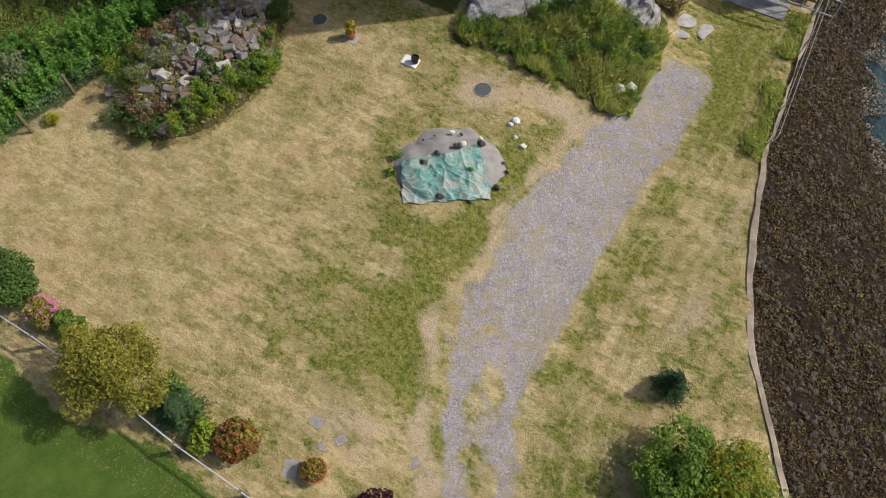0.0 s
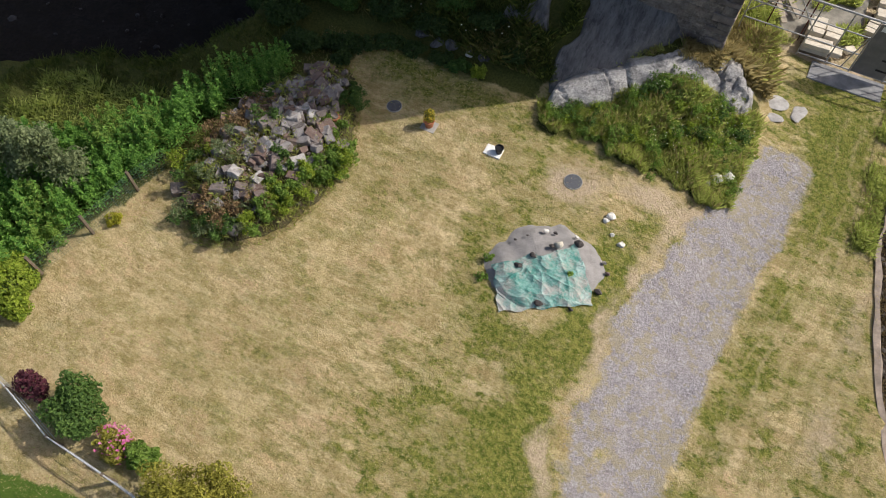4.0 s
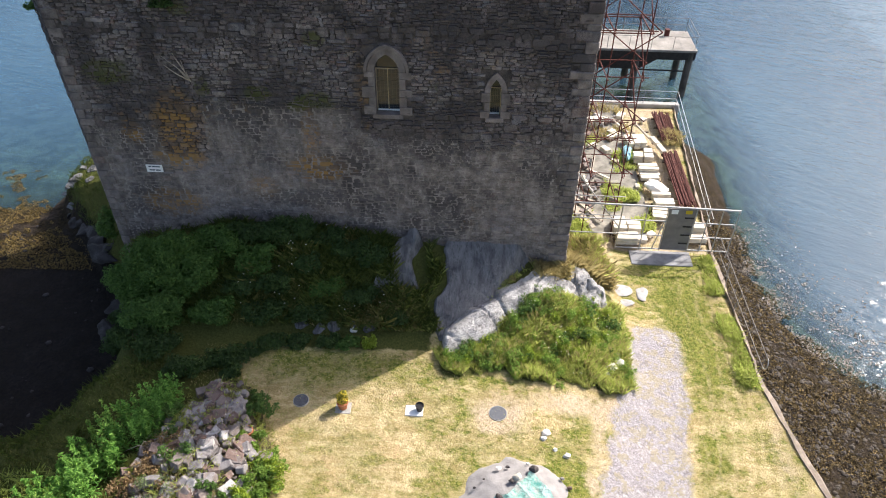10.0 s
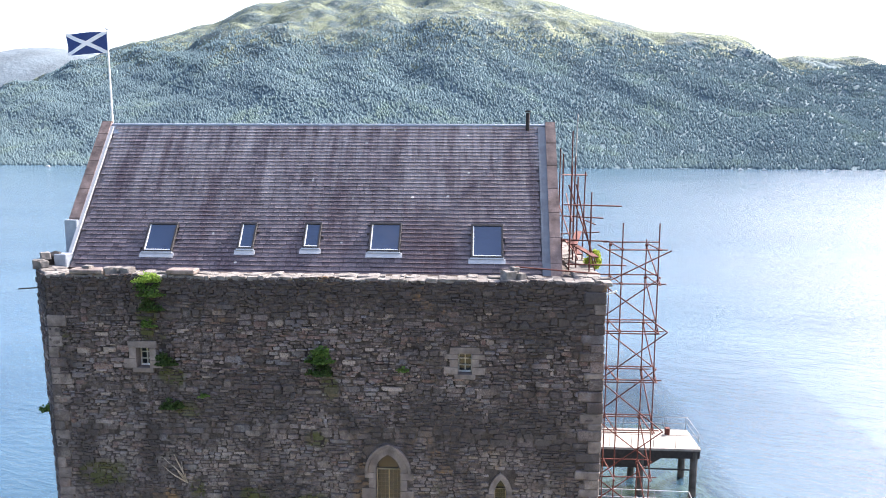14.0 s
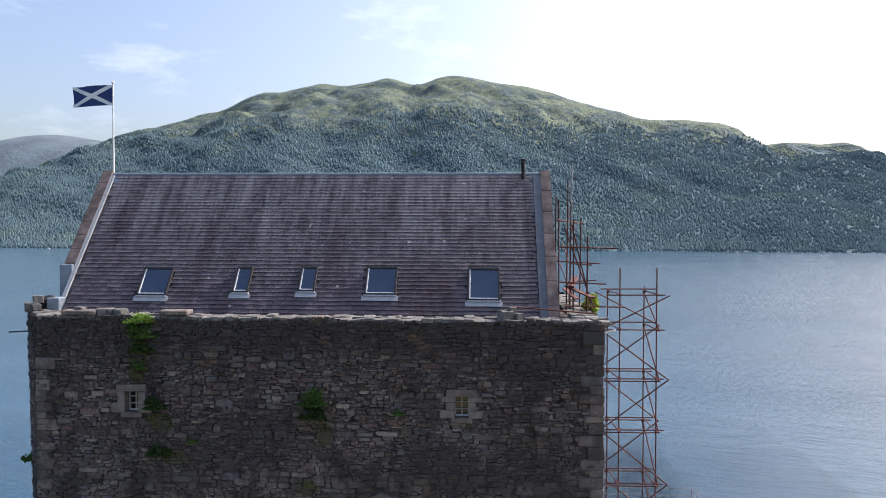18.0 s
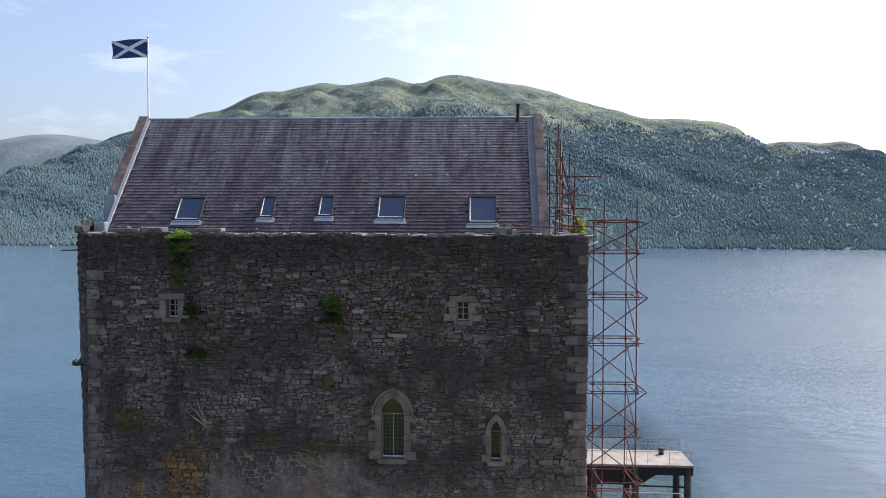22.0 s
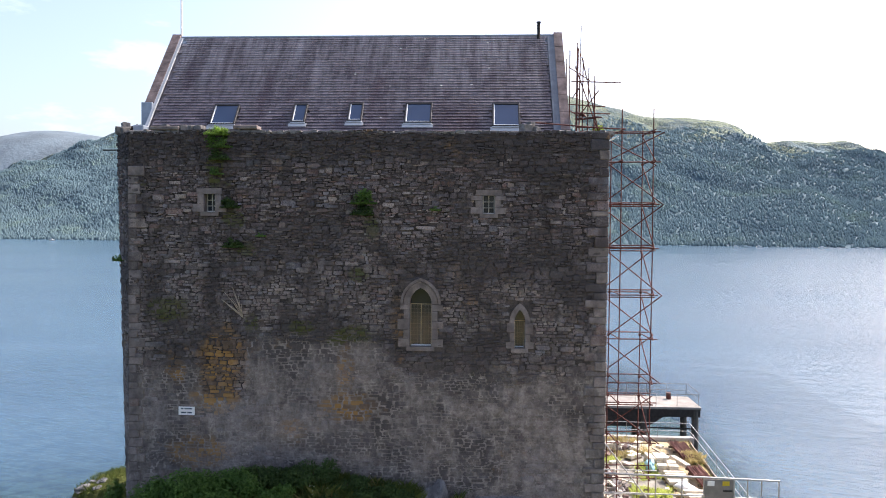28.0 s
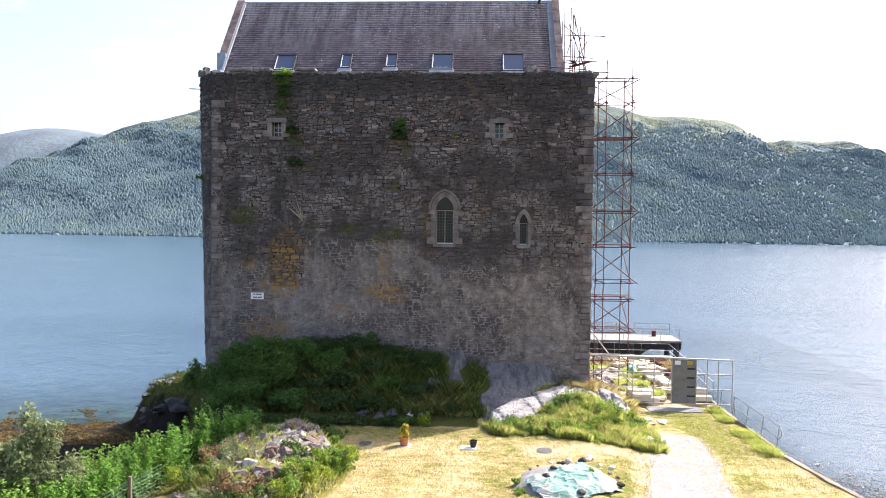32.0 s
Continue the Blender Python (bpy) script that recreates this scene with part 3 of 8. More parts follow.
def mortar_material():
    k = Nodes("lime_mortar", 0.95, 0, 0.15)
    p = k.split(k.pos)
    dark = k.mix(k.ramp(k.noise(2.2, 5, 0.7), 0.4, 0.65), (0.03, 0.025, 0.023), (0.13, 0.107, 0.097))
    dark = k.mix(k.ramp(p[2], 13.5, 9.0, 0, 0.2), dark, (0.15, 0.13, 0.12))
    c = k.mix(lime_mask(k, p), dark, lime_colour(k))
    k.bump(k.noise(12, 6, 0.75), 0.9, 0.05)
    return k.colour(c)


CORE = mortar_material()
LEAD = simple("lead_sheet", (0.27, 0.31, 0.36), 0.45, 0.3, vary=0.2, scale=3, bump=0.15)
GALV = simple("galvanised_steel", (0.40, 0.395, 0.39), 0.5, 0.5, vary=0.2, scale=8, bump=0.1)
SHEETM = simple("grey_steel_sheet", (0.20, 0.185, 0.175), 0.6, 0.25, vary=0.2, scale=3, bump=0.15)
RUST = simple("rusty_steel", (0.125, 0.045, 0.036), 0.8, 0.25, vary=0.4, scale=5, bump=0.35, rnd=0.4)
CONC = simple("weathered_concrete", (0.36, 0.345, 0.32), 0.92, vary=0.25, scale=2, bump=0.5, dist=0.015)
DARKIRON = simple("tarred_timber", (0.03, 0.026, 0.024), 0.8, vary=0.4, scale=4, bump=0.4)
WHITEP = simple("white_paint", (0.78, 0.78, 0.76), 0.5, vary=0.06, scale=4, bump=0.05)
FRAMEM = simple("grey_window_frame", (0.10, 0.10, 0.105), 0.5, 0.2, vary=0.15, scale=6, bump=0.1)
CAMEWOOD = simple("oak_window_bars", (0.34, 0.28, 0.19), 0.7, vary=0.2, scale=8, bump=0.2)


def rock_material():
    k = Nodes("schist_rock", 0.8, 0, 0.35)
    c = k.mix(k.ramp(k.noise(1.6, 6, 0.72, stretch=(1, 1, 2.2)), 0.35, 0.65), (0.18, 0.175, 0.178), (0.52, 0.50, 0.49))
    c = k.mix(k.ramp(k.noise(7, 5, 0.75), 0.5, 0.7, 0, 0.7), c, (0.10, 0.095, 0.09))
    c = k.mix(k.ramp(k.noise(3.3, 4, 0.7), 0.62, 0.72, 0, 0.6), c, (0.22, 0.19, 0.09))
    k.bump(k.math("ADD", k.noise(4, 7, 0.7, stretch=(1, 1, 2.5)), k.math("MULTIPLY", k.noise(17, 5, 0.75), 0.5)), 1.0, 0.12)
    return k.colour(c)


ROCKM = rock_material()
GLASS = Nodes("window_glass", 0.1, 0, 0.5)
GLASS.b.inputs["IOR"].default_value = 1.5
GLASS.colour((0.02, 0.025, 0.03))
GLASS = GLASS.m
# blue base colour stands in for sky reflected in the panes
SKYGLASS = Nodes("sky_blue_roof_glass", 0.04, 0, 0.5)
SKYGLASS.b.inputs["IOR"].default_value = 1.9
SKYGLASS = SKYGLASS.colour((0.025, 0.045, 0.09))


# ---- ground, water and hills ----
def spaced(a, b, fine_a, fine_b, fine, coarse):
    return np.unique(np.round(np.concatenate([np.arange(a, fine_a, coarse), np.arange(fine_a, fine_b, fine), np.arange(fine_b, b + coarse, coarse)]), 4))


def make_ground():
    # rows below y -70 are unseen, added only for the window reflections
    gx, gy = spaced(-34, 52, -7, 33, 0.2, 1.0), np.concatenate([[-700, -450, -300, -200, -140, -105, -85], spaced(-70, 42, -25, 13, 0.2, 1.0)])
    X, Y = np.meshgrid(gx, gy)
    Z = land(X, Y)
    nx, ny = len(gx), len(gy)
    i = np.arange(nx * ny).reshape(ny, nx)
    f = np.stack([i[:-1, :-1], i[:-1, 1:], i[1:, 1:], i[1:, :-1]], -1).reshape(-1, 4)
    me = mesh_from("ground", np.stack([X, Y, Z], -1).reshape(-1, 3), f, GROUND, True)
    ragged = 0.3 * wob(X, Y, 0.8, 8) + 0.2 * wob(X, Y, 2.3, 5)
    left = ragged + np.interp(Y, [-30, -21, -18.5, -16.5, -13.8, -11.2, -8.4, -5.2, -2.6, -1.8], [23.5, 21.8, 20.4, 19.7, 19.8, 19.9, 20.5, 21.7, 22.0, 22.3])
    right = np.interp(Y, [-30, -20, -17, -13.7, -10, -5, -2.6, -1.6], [25.5, 24.1, 23.1, 23.1, 23.3, 24.05, 24.4, 24.0])
    road = np.clip(np.minimum(X - left, right - X) / 0.7 + 0.5, 0, 1) * (1 - ss(-2.2, -1.5, Y))
    wheel = np.clip(1 - np.abs(np.abs(X - (left + right) / 2) - 0.85) / 0.6, 0, 1)
    road = road * (1 - (1 - np.maximum(wheel, 0.35 + 0.35 * wob(X, Y, 1.3, 2))) * ss(-13.5, -17.5, Y))
    road = np.clip(road + 0.12 * wob(X, Y, 1.7, 4) + 0.1 * wob(X, Y, 4.1, 1), 0, 1) * (road > 0.02)
    lush = (0.2 + 0.3 * wob(X, Y, 1.3, 7)) * np.exp(-(((X - 18.0 + 0.6 * wob(X, Y, 0.6, 1)) / 2.4) ** 2 + ((Y + 15.5) / 3.4) ** 2)) + 0.5 * np.exp(-(((X - 16.5) / 4) ** 2 + ((Y + 18) / 2.2) ** 2))
    lush = lush + 0.6 * np.exp(-((X - right - 0.75 + 0.3 * wob(X, Y, 0.7, 3)) / 0.75) ** 2) * (0.75 + 0.35 * wob(X, Y, 1.1, 6)) + 0.5 * np.exp(-(((X - 25.2) / 1.0) ** 2)) * (Y > -5) + 0.25 * np.exp(-((X - 26) / 1.1) ** 2) * (Y < -5)
    # last term: greener lawn, also standing in for the castle's shade there
    lush = lush + (0.55 + 0.25 * wob(X, Y, 1.2, 4)) * np.exp(-((X - left + 1.3) / 0.9) ** 2) * (Y < -6.5) * (Y > -19) + 0.4 * np.exp(-((np.hypot(X - 17.1, Y + 11.2) - 2.6) / 0.7) ** 2) + 0.35 * np.exp(-(((X - 14) / 3.5) ** 2 + ((Y + 5.6) / 1.4) ** 2)) + 0.3 * np.exp(-(((X - 9.3) / 2) ** 2 + ((Y + 12) / 3) ** 2)) + 0.6 * np.exp(-(((X - 9.0) / 3.6) ** 2 + ((Y + 5.3) / 1.5) ** 2))
    beach = ((X - bank_x(Y) < 1.1) | (X > seawall_x(Y) + 0.1) | (Y > 18.1)).astype(float)
    veg = (Z + 0.12 * wob(X, Y, 2.1, 5) > (-0.78 * ss(17, 24, X) + 0.22)) & (Y > -7) & (X < 22.4)
    veg = veg | ((Y > -4.5 + 0.25 * wob(X, Y, 1.3, 2)) & (Y < 0) & (X > 3) & (X < 14))
    rough = np.where(veg | ((X < 0.5) & (Y > -1)), 1.0, 0.0)
    rough = np.maximum(rough, ((X > 14.2) & (X < 21.8) & (Y > -5.5 + 0.3 * np.sin(X * 2)) & (Y < 0)).astype(float))
    rough = np.maximum(rough, (X + 0.45 * wob(X, Y, 1.6, 4) + 0.2 * wob(X, Y, 4, 2) < np.interp(Y, [-30, -21.5, -18.7, -14.6, -13.5, -8, -4], [2.4, 2.4, 2.3, 2.9, 3.6, 6.5, 6.5])) & (X - bank_x(Y) >= 1.1))
    bare = np.exp(-(((X - 16.6) / 1.1) ** 2 + ((Y + 7.4) / 1.0) ** 2)) + 0.9 * np.exp(-(((X - 19.5) / 1.6) ** 2 + ((Y + 6.6) / 0.7) ** 2)) + 0.45 * np.exp(-(((X - 27.0) / 0.7) ** 2 + ((Y + 8) / 3.5) ** 2))
    bare = bare + 0.45 * np.exp(-(((X - 26.5) / 1.2) ** 2 + ((Y + 12.5) / 1.5) ** 2)) + 0.55 * np.exp(-(((X - 18.5) / 2) ** 2 + ((Y + 20.5) / 1.3) ** 2)) + 0.15 * np.exp(-(((X - 10) / 4) ** 2 + ((Y + 17) / 2) ** 2))
    bare = bare + (0.65 + 0.3 * wob(X, Y, 1.5, 3)) * np.exp(-((X - left + 0.3) / 0.4) ** 2) * (Y < -6)
    bare = np.maximum(bare, 0.7 * ((Y > 3.3) & (X > 20) & (X < 27)))
    lush = lush + 0.35 * ((Y > -2) & (Y < 3.0) & (X > 22) & (X < 27))
    meadow = ((Y < -24.0 + 0.25 * np.sin(X)) & (X + 0.5 * wob(X, Y, 0.8, 3) + 0.2 * wob(X, Y, 3, 1) < 20)).astype(float)

    def soft(a):
        for _ in range(2):
            p = np.pad(a, 1, mode="edge")
            a = (p[:-2, 1:-1] + p[2:, 1:-1] + p[1:-1, :-2] + p[1:-1, 2:] + 2 * a) / 6
        return a

    # unseen far ground is kept dark so the window panes reflect dark
    meadow, rough = meadow * (Y > -42), np.maximum(rough, Y < -75)
    rough, meadow, beach = soft(rough), soft(meadow), soft(beach)
    verge = np.stack([np.clip(X - right, -5, 9), np.clip((X - right - 0.4) * 2, 0, 1) * np.clip((seawall_x(Y) - 0.6 - X) * 2, 0, 1) * (Y < 1.5), 0 * X], -1)
    at = me.attributes.new("verge", "FLOAT_VECTOR", "POINT")
    at.data.foreach_set("vector", verge.reshape(-1).astype(np.float32))
    for name, chans in (("zone_a", (road, lush, beach)), ("zone_b", (rough, bare, meadow))):
        at = me.attributes.new(name, "FLOAT_VECTOR", "POINT")
        at.data.foreach_set("vector", np.stack(chans, -1).reshape(-1).astype(np.float32))
    return tagged(new("ground", me), "dry straw-coloured lawn with green patches and a gravel drive", "ground", kind="structure")


make_ground()


def make_water():
    far = [-4600, -2000, -900, -400, -160, -80]
    gx = np.array(far + list(np.arange(-40, 60, 0.8)) + [-v for v in far[::-1]], float)
    gy = np.array([-4600, -1500, -500, -200, -90] + list(np.arange(-50, 50, 0.8)) + [70, 120, 300, 700, 1500, 3000, 5600], float)
    X, Y = np.meshgrid(gx, gy)
    i = np.arange(X.size).reshape(X.shape)
    f = np.stack([i[:-1, :-1], i[:-1, 1:], i[1:, 1:], i[1:, :-1]], -1).reshape(-1, 4)
    me = mesh_from("water", np.stack([X, Y, np.full(X.shape, WATER)], -1).reshape(-1, 3), f, WATERM)
    near = (np.abs(X) < 50) & (np.abs(Y) < 55)
    depth = np.where(near, np.maximum(0, WATER - land(X, Y)), 9.0)
    at = me.attributes.new("clear", "FLOAT", "POINT")
    at.data.foreach_set("value", (0.8 * np.exp(-0.75 * depth)).reshape(-1).astype(np.float32))
    tagged(new("water", me), "rippled blue-grey water of a sea loch, clear over the shallows", "water", kind="structure")


make_water()


def make_hills():
    """The far shore: one tree-clad hill with a knobbly top and a lower shoulder."""
    xs, us = np.linspace(-2600, 2300, 620), np.linspace(0, 1, 96)
    top = np.interp(xs, [-2600, -1700, -1120, -825, -640, -480, -350, -235, -200, -125, -70, -20, 30, 110, 300, 390, 490, 575, 602, 700, 820, 850, 1000, 1500, 2300],
                    [60, 80, 122, 238, 276, 333, 348, 350, 368, 346, 366, 371, 348, 343, 288, 265, 264, 249, 211, 214, 216, 185, 100, 40, 20])
    kern = np.exp(-0.5 * (np.arange(-6, 7) / 2.0) ** 2)
    top = np.convolve(np.pad(top, 6, mode="edge"), kern / kern.sum(), "valid") + 3.0 * np.abs(np.sin(xs * 0.021)) + 2.0 * np.sin(xs * 0.047)
    X, U = np.meshgrid(xs, us)
    T = np.tile(top, (len(us), 1))
    yshore = 775 + 20 * np.sin(X * 0.006) + np.abs(X) * 0.03
    Y = yshore + U * (1600 - yshore) * 1.35
    u = U * 1.35
    prof = np.where(u < 1, 0.62 * u + 0.38 * ss(0, 1, u), 1 - 0.5 * (u - 1) - 2.2 * (u - 1) ** 2)
    rough_ = wob(X, Y, 0.012, 1) * 10 + wob(X, Y, 0.03, 2) * 5 + wob(X, Y, 0.07, 3) * 2.5 + (15 * np.abs(wob(X, Y, 0.014, 6)) - 8 + 7 * np.abs(wob(X, Y, 0.036, 4)) - 3 + 2 * wob(X, Y, 0.11, 2)) * ss(0.45, 0.7, u)
    Z = -5.5 + (T + 5) * prof + rough_ * np.clip(u * 3, 0, 1) * np.where(u > 0.9, 0.2, 1)
    keep = np.stack([X * (0.62 + 0.38 * Y / 1600), Y, Z], -1)
    i = np.arange(X.size).reshape(X.shape)
    f = np.stack([i[:-1, :-1], i[:-1, 1:], i[1:, 1:], i[1:, :-1]], -1).reshape(-1, 4)
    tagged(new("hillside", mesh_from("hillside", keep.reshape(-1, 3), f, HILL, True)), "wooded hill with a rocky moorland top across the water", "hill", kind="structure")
    # conifer woods on its lower slopes
    rng = np.random.default_rng(4)
    n = 200000
    a, b = rng.random(n) * 618, rng.random(n) ** 1.1 * 59
    ia, ib = a.astype(int), b.astype(int)
    fa, fb = a - ia, b - ib
    P = (keep[ib, ia] * ((1 - fa) * (1 - fb))[:, None] + keep[ib, ia + 1] * (fa * (1 - fb))[:, None] + keep[ib + 1, ia] * ((1 - fa) * fb)[:, None] + keep[ib + 1, ia + 1] * (fa * fb)[:, None])
    ok = (P[:, 2] < 205 + 60 * wob(P[:, 0], P[:, 1], 0.01, 2) + 28 * rng.normal(size=n)) & (P[:, 2] > -4.6)
    P = P[ok]
    n = len(P)
    h, r = 2.8 + 2.2 * rng.random(n), 1.9 + 0.7 * rng.random(n)
    ang = np.arange(4) * math.pi / 2 + 0.3
    ring = np.stack([np.cos(ang), np.sin(ang), np.zeros(4)], -1)
    low = P[:, None] + ring * r[:, None, None]
    v = np.concatenate([low, (P + np.stack([0 * h, 0 * h, h], -1))[:, None]], 1).reshape(-1, 3)
    i = np.arange(n)[:, None] * 5
    f = np.concatenate([i + [j, (j + 1) % 4, 4] for j in range(4)])
    tagged(new("woodland", mesh_from("woodland", v, f, wood_material(), True)), "dense conifer woodland on the far shore, haze tinted into its colour", "woodland", kind="stuff")


make_hills()


def far_hill():
    xs, us = np.linspace(-3600, -700, 120), np.linspace(0, 1, 20)
    top = np.interp(xs, [-3600, -2700, -2100, -1940, -1815, -1610, -1300, -700], [200, 330, 384, 420, 427, 396, 280, 60])
    X, U = np.meshgrid(xs, us)
    Y = 2300 + U * 900
    Z = -6 + (np.tile(top, (20, 1)) + 6) * np.sin(U * math.pi * 0.62) ** 0.8 + wob(X, Y, 0.01, 3) * 8 * U
    Z = np.where(U > 0.8, np.minimum(Z, np.tile(top, (20, 1))), Z)
    i = np.arange(X.size).reshape(X.shape)
    f = np.stack([i[:-1, :-1], i[:-1, 1:], i[1:, 1:], i[1:, :-1]], -1).reshape(-1, 4)
    # blue-grey base colour carries the haze of the distance
    m = simple("haze_blue_moor", (0.115, 0.15, 0.175), 1.0, vary=0.25, scale=0.008, bump=0.5, dist=6)
    tagged(new("distant_hill", mesh_from("distant_hill", np.stack([X, Y, Z], -1).reshape(-1, 3), f, m, True)), "bare mountain far up the loch, haze-blue in its base colour", "hill", kind="structure")


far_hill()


# ---- sea wall and pier ----
WALLC = simple("old_sea_wall_concrete", (0.29, 0.235, 0.19), 0.92, vary=0.45, scale=1.7, bump=0.6, dist=0.02)


def seawall():
    ys = np.arange(-34, 18.01, 0.4)
    prof = [(-0.1, 0), (0.1, 0.0), (0.14, -0.05), (0.35, -2.9), (-0.1, -2.9)]
    v, f = [], []
    for j, y in enumerate(ys):
        x = float(seawall_x(y))
        t = float(-0.62 - 0.11 * ss(-3, -6, y))
        thin = float(1 - 0.55 * ss(-6, -4, y))
        for dx, dz in prof:
            dx *= thin
            v.append((x + dx + 0.09 * noise.noise(Vector((y * 0.8, dx * 9, 2.0))) + 0.05 * noise.noise(Vector((y * 2.9, dx * 9, 5.0))), y, t + dz + 0.035 * noise.noise(Vector((y * 1.9, dx * 5, 8.0)))))
    m = len(prof)
    for j in range(len(ys) - 1):
        for q in range(m):
            f.append((j * m + q, j * m + (q + 1) % m, (j + 1) * m + (q + 1) % m, (j + 1) * m + q))
    f += [tuple(range(m)), tuple(len(v) - m + q for q in reversed(range(m)))]
    w = tagged(new("sea_wall", mesh_from("sea_wall", v, f, WALLC)), "weathered concrete sea wall along the shore", "wall", kind="structure")
    bm = bmesh.new()
    box(bm, 8, 28.3, 17.95, 18.35, -5.2, -0.5, 0.03)
    tagged(part("quay_wall", bm, CONC), "concrete quay wall behind the castle", "wall", kind="structure")


seawall()

# ---- castle ----
castle = empty("castle", (0, 0, 0), "roofed grey stone tower house with rubble walls, on a rock", "castle")
# openings in the front wall: left, right, sill, springing, apex
OPENINGS = [(3.14, 3.63, 13.49, 14.22, 14.22), (14.5, 14.98, 13.49, 14.22, 14.22), (11.6, 12.49, 8.12, 9.84, 10.5), (15.81, 16.24, 8.12, 9.15, 9.68)]


def wall_panel(bm, x0, x1, y0, y1, z0, z1, holes):
    """A wall along x, one closed mesh, with rectangular holes that go through it."""
    xs = sorted({x0, x1, *[c for h in holes for c in h[:2]]})
    zs = sorted({z0, z1, *[c for h in holes for c in h[2:]]})
    made = {}

    def at(i, j, k):
        if (i, j, k) not in made:
            made[i, j, k] = bm.verts.new((xs[i], (y0, y1)[k], zs[j]))
        return made[i, j, k]

    def solid(i, j):
        if not (0 <= i < len(xs) - 1 and 0 <= j < len(zs) - 1):
            return False
        a, b, c, d = xs[i], xs[i + 1], zs[j], zs[j + 1]
        return not any(h[0] <= a and b <= h[1] and h[2] <= c and d <= h[3] for h in holes)

    for i in range(len(xs) - 1):
        for j in range(len(zs) - 1):
            if not solid(i, j):
                continue
            for k in (0, 1):
                bm.faces.new((at(i, j, k), at(i + 1, j, k), at(i + 1, j + 1, k), at(i, j + 1, k)))
            for di, dj, p, q in ((-1, 0, (0, 0), (0, 1)), (1, 0, (1, 0), (1, 1)), (0, -1, (0, 0), (1, 0)), (0, 1, (0, 1), (1, 1))):
                if not solid(i + di, j + dj):
                    bm.faces.new((at(i + p[0], j + p[1], 0), at(i + q[0], j + q[1], 0), at(i + q[0], j + q[1], 1), at(i + p[0], j + p[1], 1)))


bm = bmesh.new()
wall_panel(bm, 0, WALL_X, 0.0, 1.3, -1.0, WALL_TOP - 0.12, [(o[0], o[1], o[2], o[4]) for o in OPENINGS])
front_wall = part("front_wall", bm, CORE, castle)


def plan_wall(name, a, b, thick, z0, z1):
    a, b = Vector((*a, 0)), Vector((*b, 0))
    d = (b - a).normalized()
    n = Vector((-d.y, d.x, 0)) * thick
    bm = bmesh.new()
    lo = [bm.verts.new((p.x, p.y, z0)) for p in (a, b, b + n, a + n)]
    hi = [bm.verts.new((p.x, p.y, z1)) for p in (a, b, b + n, a + n)]
    bm.faces.new(lo[::-1])
    bm.faces.new(hi)
    for i in range(4):
        bm.faces.new((lo[i], lo[(i + 1) % 4], hi[(i + 1) % 4], hi[i]))
    for v in bm.verts:
        if v.co.x < -0.5 and v.co.x < 0:
            v.co.x += 0.4 * (WALL_TOP - v.co.z) / 17
    return part(name, bm, MASON, castle)


right_wall = plan_wall("side_wall", (WALL_X, 1.3), (WALL_X, WALL_BACK), 1.3, -1, WALL_TOP - 0.1)
back_wall = plan_wall("back_wall", (WALL_X, WALL_BACK), (-1.19, WALL_BACK), 1.3, -1, WALL_TOP - 0.1)
left_wall = plan_wall("side_wall", (-1.19, WALL_BACK), (-1.19, 1.34), 1.3, -1, WALL_TOP - 0.1)
canted_wall = plan_wall("canted_wall", (-1.19, 1.34), (0, 0.0), 1.3, -1, WALL_TOP - 0.1)


def roof_z(y):
    return RIDGE_Z - SLOPE * abs(y - RIDGE_Y)


bm = bmesh.new()
EAVE = 1.38
pts = [(EAVE, roof_z(EAVE)), (RIDGE_Y, RIDGE_Z), (2 * RIDGE_Y - EAVE, roof_z(EAVE))]
pts += [(2 * RIDGE_Y - EAVE, 15.8), (EAVE, 15.8)]
ends = [[bm.verts.new((x, y, z)) for y, z in pts] for x in (-0.3, 17.76)]
bm.faces.new(ends[0])
bm.faces.new(ends[1][::-1])
for i in range(5):
    bm.faces.new((ends[0][i], ends[0][(i + 1) % 5], ends[1][(i + 1) % 5], ends[1][i]))
roof = part("roof", bm, SLATE, castle, "purple-grey slate roof")
# gables with their stone copings
for x0, x1, ye in ((-0.72, -0.3, 2.9), (17.76, 18.16, 1.2)):
    bm = bmesh.new()
    prof = [(ye - 0.12, 15.8), (ye - 0.12, roof_z(ye)), (RIDGE_Y, RIDGE_Z + 0.05), (2 * RIDGE_Y - ye, roof_z(ye)), (2 * RIDGE_Y - ye, 15.8)]
    e = [[bm.verts.new((x, y, z)) for y, z in prof] for x in (x0 + 0.03, x1 - 0.02)]
    bm.faces.new(e[0])
    bm.faces.new(e[1][::-1])
    for i in range(5):
        bm.faces.new((e[0][i], e[0][(i + 1) % 5], e[1][(i + 1) % 5], e[1][i]))
    gable = part("gable", bm, MASON, castle)
    for s in (-1, 1):
        L0 = RIDGE_Y - ye
        nst = 7
        for q in range(nst):
            a, b = q / nst, (q + 1) / nst - 0.006
            bm = bmesh.new()
            ya, yb = RIDGE_Y + s * L0 * (1 - a), RIDGE_Y + s * L0 * (1 - b)
            vs = []
            for x in (x0, x1):
                for y, dz in ((ya, 0.06), (ya, 0.24), (yb, 0.24), (yb, 0.06)):
                    vs.append(bm.verts.new((x, y, roof_z(y) + dz)))
            bm.faces.new(vs[:4])
            bm.faces.new(vs[4:][::-1])
            for i in range(4):
                bm.faces.new((vs[i], vs[(i + 1) % 4], vs[4 + (i + 1) % 4], vs[4 + i]))
            part("coping_stone", bm, COPING, gable, "pinkish sandstone coping" if q == 0 else "")


